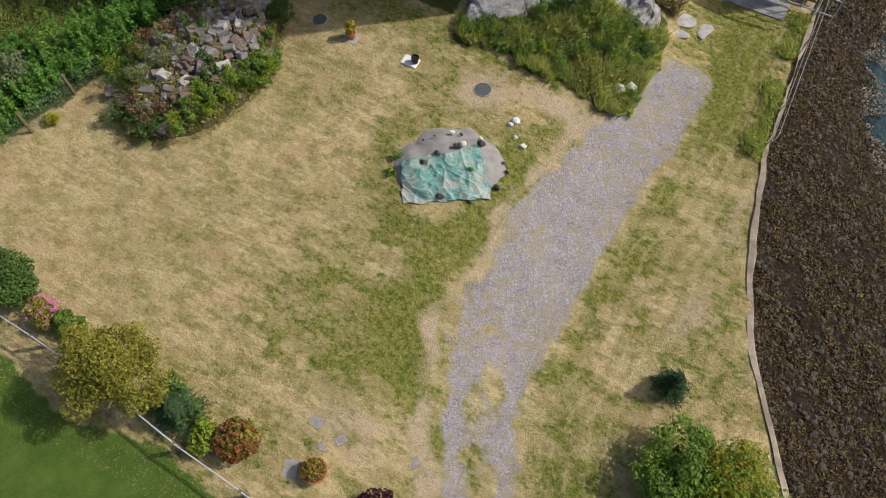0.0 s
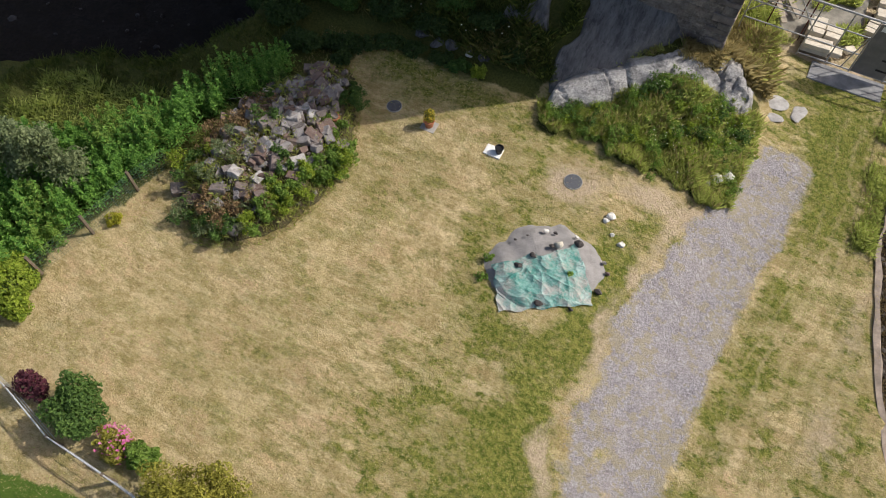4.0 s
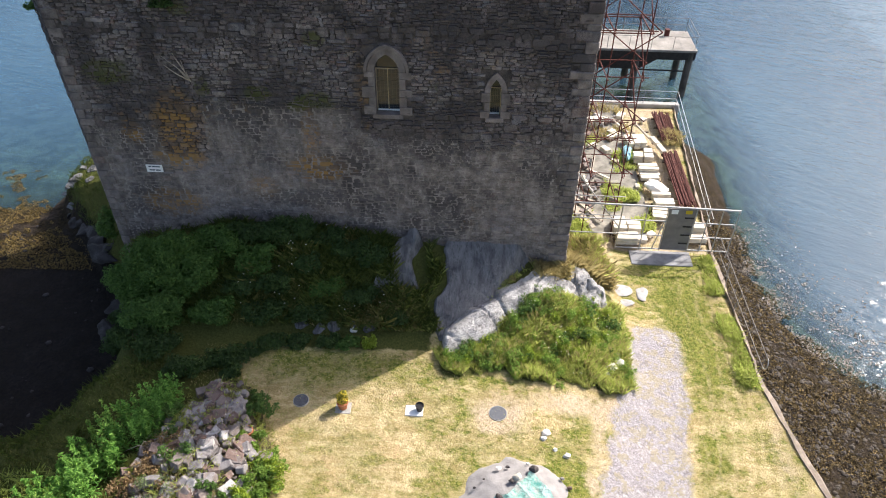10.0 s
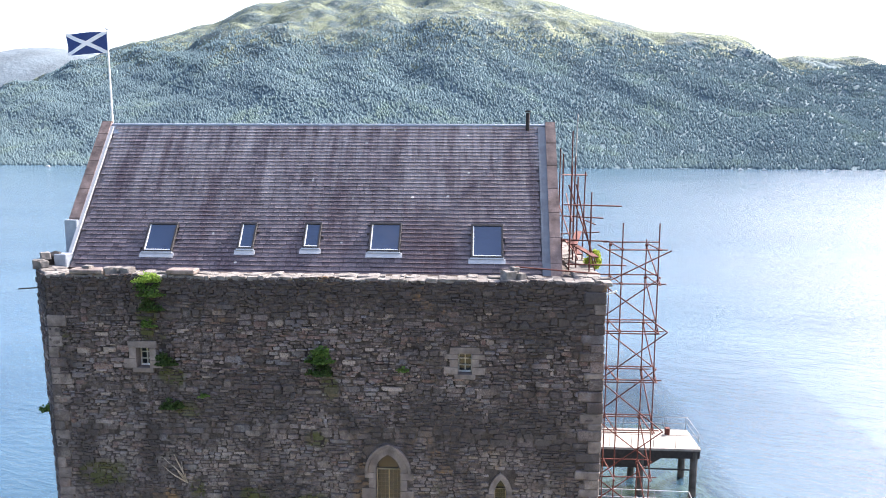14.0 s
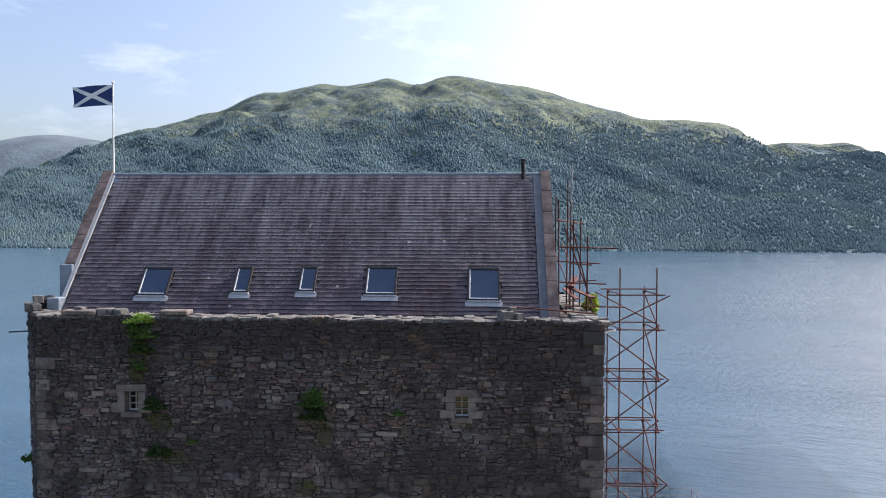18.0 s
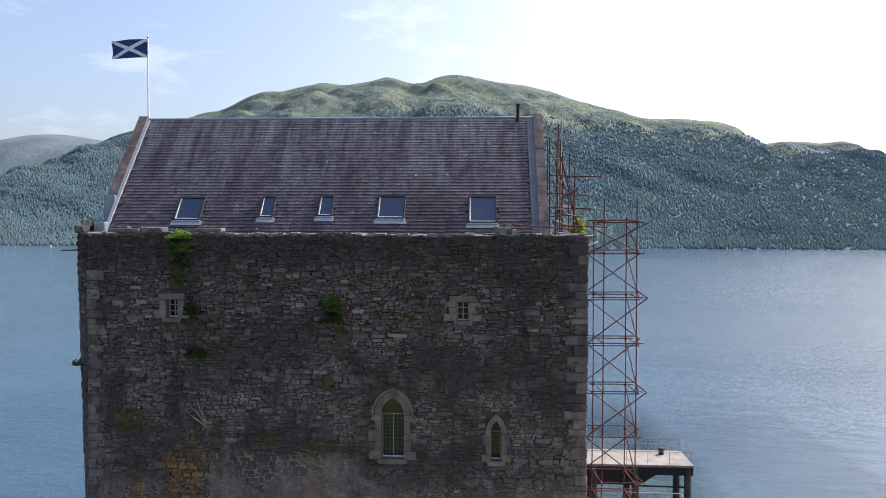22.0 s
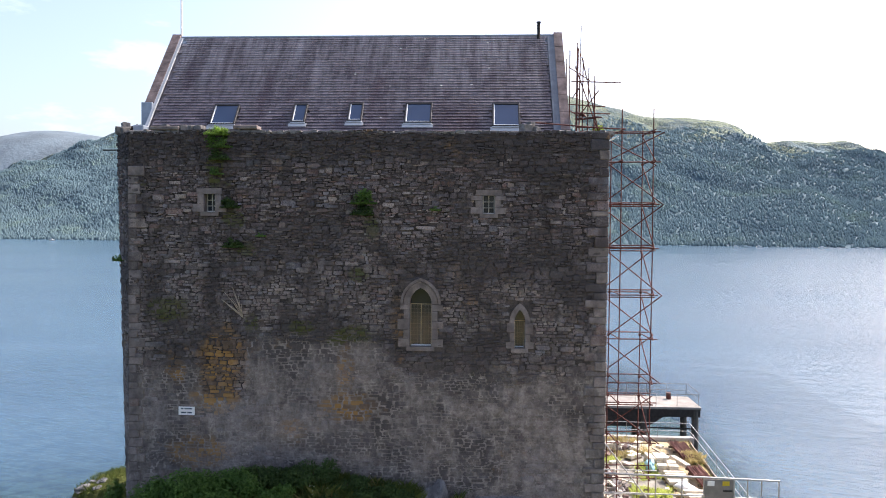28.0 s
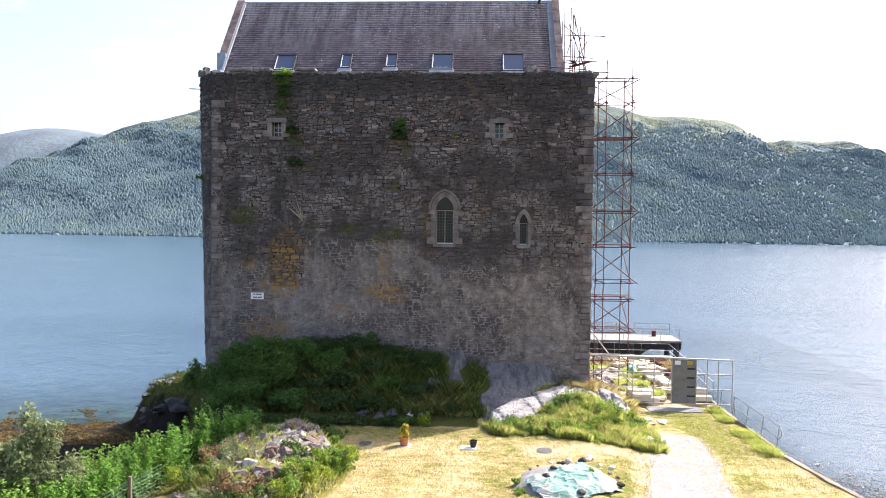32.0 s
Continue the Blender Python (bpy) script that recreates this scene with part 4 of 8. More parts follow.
# ---- castle: dressed openings, glass, skylights ----
def arc_points(w, r, grow, n):
    """The right half of a pointed arch, from springing to apex, about its middle line."""
    R = (w * w + r * r) / (2 * w)
    c = w - R
    end = math.acos(max(-1, min(1, -c / (R + grow))))
    return [(c + (R + grow) * math.cos(end * i / n), (R + grow) * math.sin(end * i / n)) for i in range(n + 1)]


def prism(bm, poly, y0, y1):
    """A polygon in the plane of the front wall, given depth along y."""
    a = [bm.verts.new((x, y0, z)) for x, z in poly]
    b = [bm.verts.new((x, y1, z)) for x, z in poly]
    bm.faces.new(a)
    bm.faces.new(b[::-1])
    for i in range(len(poly)):
        j = (i + 1) % len(poly)
        bm.faces.new((a[i], a[j], b[j], b[i]))
    return bm


def cast_window(o, name, label, mullions, bars, jamb, hood, rng):
    l, r, sill, spring, apex = o
    xc, w = (l + r) / 2, (r - l) / 2
    win = part(name, prism(bmesh.new(), [(l - 0.12, sill - 0.16), (r + 0.12, sill - 0.16), (r + 0.12, sill + 0.005), (l - 0.12, sill + 0.005)], -0.09, 0.5), DRESSED, castle, label)
    pointed = apex > spring
    for s in (-1, 1):
        z, q = sill, 0
        edge = xc + s * w
        while z < spring - 0.05:
            h = min(rng.uniform(0.26, 0.42), spring - z)
            if spring - z - h < 0.15:
                h = spring - z
            out = edge + s * (jamb if q % 2 else jamb * 1.75) * rng.uniform(0.85, 1.1)
            a, b = sorted((edge - s * 0.004, out))
            part("jamb_stone", prism(bmesh.new(), [(a, z), (b, z), (b, z + h - 0.012), (a, z + h - 0.012)], -0.06 - 0.02 * rng.random(), 0.42), DRESSED, win)
            z, q = z + h, q + 1
        if pointed:
            inner, outer = arc_points(w, apex - spring, 0, 8), arc_points(w, apex - spring, jamb, 8)
            prev = outer[-1]
            for k in range(0, 8, 2):
                poly = [inner[k], inner[k + 1], inner[k + 2], outer[k + 2], outer[k + 1], outer[k]]
                poly = [(xc + s * x * 0.998, spring + z) for x, z in poly]
                part("voussoir", prism(bmesh.new(), poly, -0.07, 0.42), DRESSED, win)
            fill = [(xc + s * x, spring + z) for x, z in inner] + [(xc + s * w, apex)]
            part("spandrel", prism(bmesh.new(), fill, 0.015, 0.46), DRESSED, win)
            if hood:
                i2, o2 = arc_points(w, apex - spring, jamb + 0.02, 10), arc_points(w, apex - spring, jamb + 0.13, 10)
                poly = [(xc + s * x, spring + z) for x, z in i2] + [(xc + s * x, spring + z) for x, z in reversed(o2)]
                part("hood_mould", prism(bmesh.new(), poly, -0.14, 0.02), DRESSED, win)
    if not pointed:
        part("lintel", prism(bmesh.new(), [(l - 0.3, apex), (r + 0.28, apex), (r + 0.25, apex + 0.24), (l - 0.26, apex + 0.22)], -0.07, 0.42), DRESSED, win)
    part("pane", prism(bmesh.new(), [(l - 0.02, sill - 0.02), (r + 0.02, sill - 0.02), (r + 0.02, apex), (l - 0.02, apex)], 0.33, 0.335), GLASS, win, "dark reflecting leaded glass")
    m = CAMEWOOD if pointed else PALEBAR
    bm = bmesh.new()
    for i in range(mullions):
        x = l + (r - l) * (i + 1) / (mullions + 1)
        box(bm, x - 0.018, x + 0.018, 0.27, 0.325, sill, apex if not pointed else spring)
        part("mullion", bm, m, win)
        bm = bmesh.new()
    bm.free()
    for z in bars:
        bm = bmesh.new()
        box(bm, l, r, 0.272, 0.322, z - 0.016, z + 0.016)
        part("transom", bm, m, win)
    for x0, x1 in ((l, l + 0.04), (r - 0.04, r)):
        part("window_frame", box(bmesh.new(), x0, x1, 0.27, 0.327, sill, spring), m, win)
    part("window_frame", box(bmesh.new(), l + 0.04, r - 0.04, 0.265, 0.327, sill, sill + 0.05), WHITEP, win, "white bottom rail")
    if pointed:
        lead = bmesh.new()
        for i in range(1, 6):
            box(lead, l + (r - l) * i / 6 - 0.005, l + (r - l) * i / 6 + 0.005, 0.322, 0.331, sill + 0.05, spring)
        z = sill + 0.14
        while z < spring:
            box(lead, l + 0.04, r - 0.04, 0.3225, 0.3305, z - 0.005, z + 0.005)
            z += 0.15
        part("leading", lead, FRAMEM, win)
    return win


PALEBAR = simple("weathered_pale_paint", (0.42, 0.41, 0.37), 0.6, vary=0.15, scale=7, bump=0.1)
wrng = random.Random(11)
cast_window(OPENINGS[0], "window", "small barred window in a pale stone surround", 1, (13.74, 13.98), 0.26, False, wrng)
cast_window(OPENINGS[1], "window", "small barred window in a pale stone surround", 1, (13.74, 13.98), 0.26, False, wrng)
cast_window(OPENINGS[2], "window", "tall pointed window with a timber mullion and leaded glass", 1, (9.82,), 0.25, True, wrng)
cast_window(OPENINGS[3], "window", "narrow lancet window in pale dressed stone", 0, (9.2,), 0.2, False, wrng)

UP = Vector((0, 1, SLOPE)).normalized()
OUT = Vector((0, -SLOPE, 1)).normalized()


def roof_frame(x, y):
    m = Matrix((Vector((1, 0, 0)), UP, OUT)).transposed().to_4x4()
    m.translation = (x, y, roof_z(y))
    return m


SKYFRAME = simple("dark_roof_frame", (0.035, 0.033, 0.034), 0.6, 0.0, vary=0.15, scale=6, bump=0.1)
DARKLEAD = simple("weathered_lead", (0.12, 0.14, 0.165), 0.5, 0.1, vary=0.25, scale=3, bump=0.15)
PALELEAD = simple("bright_lead", (0.42, 0.43, 0.44), 0.5, 0.0, vary=0.12, scale=6, bump=0.1)


def skylight(x, y, w, h):
    top = part("skylight", box(bmesh.new(), -w / 2 - 0.1, w / 2 + 0.1, -h / 2 - 0.24, -h / 2 - 0.03, 0.085, 0.105), PALELEAD, castle, "roof window with a dark frame, white lining and lead apron")
    top.matrix_basis = roof_frame(x, y)
    for a, b, c, d in ((-w / 2 - 0.02, w / 2 + 0.02, h / 2 - 0.06, h / 2 + 0.03), (-w / 2 - 0.02, w / 2 + 0.02, -h / 2, -h / 2 + 0.05), (-w / 2 - 0.02, -w / 2 + 0.05, -h / 2 + 0.05, h / 2 - 0.06), (w / 2 - 0.05, w / 2 + 0.02, -h / 2 + 0.05, h / 2 - 0.06)):
        part("frame", box(bmesh.new(), a, b, c, d, 0.0, 0.18, 0.008), SKYFRAME, top)
    for a, b, c, d in ((-w / 2 + 0.05, -w / 2 + 0.09, -h / 2 + 0.05, h / 2 - 0.06), (-w / 2 + 0.09, w / 2 - 0.05, -h / 2 + 0.05, -h / 2 + 0.09)):
        part("lining", box(bmesh.new(), a, b, c, d, 0.1, 0.165, 0.005), WHITEP, top, "white-painted sash")
    part("sill", box(bmesh.new(), -w / 2 - 0.04, w / 2 + 0.04, -h / 2 - 0.07, -h / 2 - 0.002, 0.02, 0.15, 0.008), PALELEAD, top, "pale lead sill")
    part("pane", box(bmesh.new(), -w / 2 + 0.09, w / 2 - 0.05, -h / 2 + 0.09, h / 2 - 0.06, 0.13, 0.14), SKYGLASS, top)


SKYLIGHTS = [(3.1, 2.51, 1.1, 1.22), (6.43, 2.57, 0.58, 1.1), (8.9, 2.6, 0.6, 1.06), (11.66, 2.57, 1.14, 1.2), (15.46, 2.5, 1.15, 1.38)]
for s in SKYLIGHTS:
    skylight(*s)

# ridge, lead verges and flue
bm = rod(bmesh.new(), (-0.3, RIDGE_Y, RIDGE_Z + 0.05), (17.76, RIDGE_Y, RIDGE_Z + 0.05), 0.07, 8)
part("ridge_roll", bm, LEAD, castle, "blue-grey lead ridge")
for s in (-1, 1):
    for x0, x1 in ((-0.3, -0.16), (17.46, 17.76)):
        m = roof_frame(x0, EAVE)
        bm = box(bmesh.new(), 0, x1 - x0, 0, 7.2, 0.03, 0.125)
        if s < 0:
            bm.transform(m)
            part("verge_flashing", bm, DARKLEAD if x0 > 0 else PALELEAD, castle, "blue-grey lead valley strip" if x0 > 0 else "pale lead verge strip")
        else:
            bm.free()
bm = box(bmesh.new(), -0.3, 17.76, RIDGE_Y - 0.28, RIDGE_Y - 0.02, -0.02, 0.02)
for v in bm.verts:
    v.co.z += roof_z(v.co.y) + 0.06
part("ridge_flashing", bm, LEAD, castle)
bm = box(bmesh.new(), -0.77, -0.28, 2.62, 2.80, WALL_TOP - 0.6, 18.42, 0.02)
part("lead_cheek", bm, LEAD, castle, "lead-clad gable foot")
flue = part("flue", rod(bmesh.new(), (17.05, 5.62, 21.9), (17.05, 5.62, 22.62), 0.075, 12), DARKIRON, castle, "black metal flue")
part("cowl", rod(bmesh.new(), (17.05, 5.62, 22.64), (17.05, 5.62, 22.70), 0.11, 12), DARKIRON, flue)

# parapet stones along the wall head
prng = random.Random(5)
HEADST = simple("pale_wall_head", (0.20, 0.188, 0.178), 0.92, vary=0.45, scale=4, bump=0.7, dist=0.03, rnd=0.55)


def rough_block(k, m):
    """A squared rubble stone with broken faces, one metre each way."""
    bm = box(bmesh.new(), -0.5, 0.5, -0.5, 0.5, -0.5, 0.5, 0.09)
    bmesh.ops.subdivide_edges(bm, edges=bm.edges[:], cuts=1)
    for v in bm.verts:
        v.co += Vector([noise.noise(v.co * 2.1 + Vector((k * 7 + 13 * j, j, k))) for j in range(3)]) * 0.22
    return to_mesh("parapet_stone", bm, m)


ROCKS = [rough_block(k, HEADST) for k in range(10)]


def parapet_run(a, b, thick, low, step):
    a, b = Vector(a), Vector(b)
    d = (b - a).normalized()
    n = Vector((-d.y, d.x, 0))
    s = 0.0
    while s < (b - a).length:
        w = prng.uniform(*step)
        for k in range(2):
            h = prng.uniform(0.1, 0.2)
            ob = new("parapet_stone", prng.choice(ROCKS))
            p = a + d * (s + w / 2) + n * (thick * (0.25 + 0.5 * k))
            ob.matrix_basis = Matrix.LocRotScale((p.x, p.y, low - 0.02 + prng.uniform(-0.03, 0.03)), Euler((prng.uniform(-0.1, 0.1), prng.uniform(-0.1, 0.1), math.atan2(d.y, d.x) + prng.uniform(-0.15, 0.15))), (w * 1.02, thick * 0.52, h))
            ob.parent = castle
        s += w


parapet_run((0.05, 0.0, 0), (WALL_X - 0.05, 0.0, 0), 0.85, WALL_TOP - 0.1, (0.16, 0.42))
parapet_run((-1.15, 1.34, 0), (0, 0.05, 0), 0.8, WALL_TOP - 0.08, (0.3, 0.5))
parapet_run((WALL_X, 0.9, 0), (WALL_X, 9, 0), 0.9, WALL_TOP - 0.08, (0.4, 0.7))
for x0, x1, z in ((0.9, 2.1, 0.03), (4.35, 5.35, 0.06)):
    part("coping_slab", box(bmesh.new(), x0, x1, -0.06, 0.5, WALL_TOP + z - 0.06, WALL_TOP + z + 0.1, 0.03), DRESSED, castle, "flat pale coping slab")
for x, y, z, s in ((-1.0, 1.25, 16.95, 0.4), (-0.9, 1.5, 17.2, 0.33), (-0.75, 1.15, 16.95, 0.3), (2.2, 0.25, 16.9, 0.34), (2.5, 0.3, 16.92, 0.3), (2.85, 0.3, 16.88, 0.38), (1.4, 0.3, 16.95, 0.3), (16.2, 0.3, 16.92, 0.42), (16.6, 0.35, 16.88, 0.3), (16.4, 0.4, 17.1, 0.26)):
    ob = new("parapet_stone", prng.choice(ROCKS))
    ob.matrix_basis = Matrix.LocRotScale((x, y, z), Euler((0, 0, x)), (s, s, s * 0.8))
    ob.parent = castle
for x in (0.9, 3.0, 5.6, 7.5, 9.7, 11.2, 13.1, 14.4, 16.5, 18.1):
    part("drain_spout", rod(bmesh.new(), (x, 0.05, 15.85 + 0.05 * math.sin(x * 3)), (x, -0.16, 15.82 + 0.05 * math.sin(x * 3)), 0.05, 7), MASON, castle)
part("iron_spike", rod(bmesh.new(), (-0.9, 1.0, 16.1), (-1.55, 0.8, 16.08), 0.025, 6), DARKIRON, castle)
part("lead_hopper", box(bmesh.new(), -0.62, -0.15, 1.55, 2.1, 16.7, 17.25, 0.03), LEAD, castle, "bent lead flashing box")

sign = empty("notice_sign", (2.42, 0, 5.31), "small white notice plate fixed to the castle wall", "sign")
under(part("plate", box(bmesh.new(), 2.09, 2.76, -0.085, -0.06, 5.14, 5.48, 0.004), WHITEP), sign)
INK = simple("sign_ink", (0.08, 0.1, 0.13), 0.6, vary=0.1)
for x0, x1, z in ((2.2, 2.3, 5.40), (2.34, 2.66, 5.40), (2.2, 2.42, 5.24), (2.46, 2.66, 5.24)):
    under(part("text_bar", box(bmesh.new(), x0, x1, -0.09, -0.085, z - 0.028, z + 0.028), INK), sign)

# ---- flag ----
pole = empty("flagpole", (-0.36, 5.95, 22.3), "white flagpole flying a blue flag with a white diagonal cross", "flagpole")
under(part("pole", rod(bmesh.new(), (-0.36, 5.95, 22.2), (-0.36, 5.95, 26.0), 0.04, 10, 0.028), WHITEP), pole)
bm = bmesh.new()
bmesh.ops.create_uvsphere(bm, u_segments=10, v_segments=8, radius=0.06, matrix=Matrix.Translation((-0.36, 5.95, 26.03)))
under(part("finial", bm, WHITEP), pole)


def flag_point(u, v, off=0.0):
    """u from the pole to the fly, v from bottom to top."""
    y = 5.93 - 0.25 * u + 0.10 * math.sin(u * 7 + v * 1.2) * u + off
    return (-0.38 - 1.62 * u + 0.03 * math.sin(v * 5) * u, y, 25.06 + 0.86 * v - 0.10 * u + 0.05 * math.sin(u * 5 + 1) * u)


def cloth(name, us, m, parent, off):
    bm = bmesh.new()
    rows = [[bm.verts.new(flag_point(u, v, off)) for u, v in r] for r in us]
    for a, b in zip(rows, rows[1:]):
        for i in range(len(a) - 1):
            bm.faces.new((a[i], a[i + 1], b[i + 1], b[i]))
    return under(part(name, bm, m, None, "", True), parent)


FLAGBLUE = simple("blue_bunting", (0.03, 0.055, 0.17), 0.8, vary=0.12, scale=5, bump=0.1)
FLAGWHITE = simple("white_bunting", (0.75, 0.76, 0.78), 0.8, vary=0.05, scale=5, bump=0.1)
cloth("flag", [[(u / 20, v / 8) for u in range(21)] for v in range(9)], FLAGBLUE, pole, 0)
for off in (-0.007, 0.007):
    for s in (0, 1):
        rows = []
        for t in (-0.1, 0.1):
            rows.append([(u / 24, min(1, max(0, (u / 24 if s else 1 - u / 24) + t))) for u in range(25)])
        cloth("flag_cross", rows, FLAGWHITE, pole, off)


# ---- scaffold ----
def pole_part(name, a, b, parent, r=0.026, m=None):
    return under(part(name, rod(bmesh.new(), a, b, r, 6), m or RUST), parent)


scaf = empty("scaffold_tower", (21.3, 4.7, -0.6), "tall rusty red scaffold tower beside the castle", "scaffold")
front = [(20.74, 4.1), (22.16, 4.1)]
rear = [(20.5, 5.4), (21.95, 5.4)]
srng = random.Random(3)
for (x, y), top in zip(front + rear, (18.3, 18.3, 17.4, 17.5)):
    for z0, z1 in ((-0.6, 5.6), (5.6, 11.8), (11.8, top)):
        pole_part("standard", (x, y, z0), (x + srng.uniform(-0.03, 0.03), y, z1 + 0.05), scaf)
LEVELS = [1.6, 3.2, 5.05, 5.95, 7.95, 9.95, 12.05, 14.05, 15.95, 17.3]
for i, z in enumerate(LEVELS):
    for y, dz in ((4.05, 0), (5.45, 0.12)):
        x0 = 19.5 if i % 2 == 0 else 20.2
        pole_part("ledger", (x0, y, z + dz), (22.45, y, z + dz + 0.02), scaf)
        if i in (2, 5, 6, 7):
            pole_part("ledger", (19.6, y, z + dz - 0.1), (22.3, y, z + dz - 0.08), scaf)
    for (x, y), (x2, y2) in zip(front, rear):
        pole_part("transom", (x - 0.05, y - 0.5, z + 0.06), (x2 + 0.06, y2 + 0.3, z + 0.06), scaf)
for i, (a, b) in enumerate(zip(LEVELS[1:], LEVELS[2:])):
    if b - a > 1.2:
        x0, x1 = (20.0, 22.6) if i % 2 else (22.6, 20.0)
        pole_part("brace", (x0, 4.0, a), (x1, 4.0, b), scaf)
        pole_part("brace", (x1, 5.5, a), (x0, 5.5, b), scaf)
        pole_part("brace", (22.2, 3.8, a), (22.0, 5.7, b), scaf)
CLAMP = to_mesh("coupler", box(bmesh.new(), -0.055, 0.055, -0.055, 0.055, -0.05, 0.05, 0.015), RUST)
for z in LEVELS:
    for x, y in front + rear:
        under(part("coupler", CLAMP, None), scaf).matrix_basis = Matrix.Translation((x, y, z + 0.02))
for i, z in enumerate((0.9, 2.0)):
    pole_part("ledger", (19.5, 3.95, z), (22.5, 3.95, z), scaf, m=GALV)
pole_part("brace", (20.0, 3.9, 3.4), (22.5, 3.9, 0.2), scaf, 0.03, GALV)
pole_part("brace", (19.7, 4.0, 0.0), (21.6, 4.4, 1.6), scaf, 0.03, GALV)

top = empty("roof_scaffold", (18.9, 5, 16.9), "cluster of rusty scaffold poles beside the gable", "scaffold")
for x, y, z1 in ((18.45, 2.2, 20.6), (18.75, 2.6, 20.2), (19.1, 1.6, 18.9), (18.4, 4.2, 21.0), (18.85, 4.4, 20.9), (19.25, 4.6, 20.3), (18.5, 6.6, 21.2), (18.95, 6.4, 21.9), (19.3, 3.0, 19.6)):
    pole_part("standard", (x, y, 16.6), (x + srng.uniform(-0.05, 0.05), y, z1), top)
pole_part("standard", (19.0, 6.0, 16.6), (19.1, 6.0, 22.6), top, 0.024, GALV)
for a, b in (((18.2, 2.2, 19.2), (20.3, 2.3, 19.15)), ((18.2, 4.3, 18.6), (20.0, 4.4, 18.5)), ((18.25, 2.4, 17.9), (19.9, 2.4, 17.85)), ((18.3, 1.4, 17.15), (20.4, 1.6, 17.1)), ((18.4, 1.2, 18.7), (18.8, 6.8, 19.3)), ((18.6, 1.0, 17.4), (18.5, 6.6, 18.8)),
             ((19.2, 1.2, 18.6), (19.1, 6.5, 18.4)), ((18.3, 4.0, 20.2), (19.6, 6.4, 20.1)), ((18.5, 1.2, 20.0), (19.3, 1.6, 16.9)), ((16.4, 0.45, 17.2), (19.3, 0.5, 16.98)), ((18.4, 2.5, 19.9), (19.5, 2.7, 17.0)), ((18.3, 6.4, 17.6), (20.2, 6.5, 17.7))):
    pole_part("ledger", a, b, top)
for x, y, z, rz in ((18.9, 2.0, 17.6, 0.3), (18.8, 3.0, 17.9, -0.2), (18.9, 4.6, 17.3, 0.1)):
    ob = under(part("board", box(bmesh.new(), -0.12, 0.12, -1.1, 1.1, -0.02, 0.02), RUST, None, "weathered scaffold board"), top)
    ob.matrix_basis = Matrix.LocRotScale((x, y, z), Euler((0.1, 0.05, rz)), None)
under_bag = part("black_sheet", rock(random.Random(2), 0.42, 0.4, 0.32, 3, 0.7, 4), DARKIRON, castle, "crumpled black plastic sheet")
under_bag.location = (-0.72, 1.95, 17.0)
cam_post = part("cctv_bracket", rod(bmesh.new(), (19.45, -0.1, 16.4), (19.75, -0.3, 16.55), 0.03, 6), WHITEP, castle)


# ---- castle: rubble stones of the front wall, quoins, slates (last of the castle) ----
def blocked(x0, x1, z0, z1):
    for l, r, s, sp, ap in OPENINGS:
        if x1 > l - 0.16 and x0 < r + 0.16 and z1 > s - 0.14 and z0 < ap + 0.2:
            return True
    return False


def stone_verts(rng, w, h, out, taper):
    """An irregular eight-cornered stone face with sloping sides, about its middle; x along the wall, y out of it."""
    cx, cz = min(w * 0.3, h * rng.uniform(0.12, 0.4)), h * rng.uniform(0.1, 0.3)
    ring = [(-w / 2 + cx, -h / 2), (w / 2 - cx, -h / 2), (w / 2, -h / 2 + cz), (w / 2, h / 2 - cz), (w / 2 - cx, h / 2), (-w / 2 + cx, h / 2), (-w / 2, h / 2 - cz), (-w / 2, -h / 2 + cz)]
    ring = [(x + rng.uniform(-0.06, 0.06) * w * 0.6, z + rng.uniform(-0.1, 0.1) * h) for x, z in ring]
    tilt = rng.uniform(-0.02, 0.02)
    back = [(x, 0.03, z) for x, z in ring]
    face = [(x * taper, -out + tilt * z / h - abs(x / w) * 0.01, z * taper) for x, z in ring]
    f = [(i, (i + 1) % 8, 8 + (i + 1) % 8, 8 + i) for i in range(8)] + [tuple(range(8, 16))]
    return back + face, f


def courses(rng, x0, x1, z0, z1):
    z = z0
    while z < z1 - 0.06:
        h = rng.choice((0.06, 0.075, 0.09, 0.11, 0.14, 0.18)) * rng.uniform(0.85, 1.15)
        h = min(h, z1 - z)
        x = x0 - rng.uniform(0, 0.3)
        while x < x1:
            w = rng.uniform(1.2, 3.6) * max(h, 0.1) * rng.choice((0.7, 1, 1.3))
            a, b = max(x, x0), min(x + w, x1)
            if b - a > 0.08:
                yield (a + b) / 2, z + h / 2 + 0.09 * math.sin(x * 0.9 + z * 0.7) + 0.04 * math.sin(x * 2.7 + z * 1.9) + rng.uniform(-0.02, 0.02), (b - a - 0.008) * rng.uniform(0.9, 1.0), (h - 0.008) * rng.choice((1, 0.75, 0.9, 1.1, 1.2, 1.4))
            x += w
        z += h


crng = random.Random(21)
stuff_v, stuff_f, count = [], [], 0
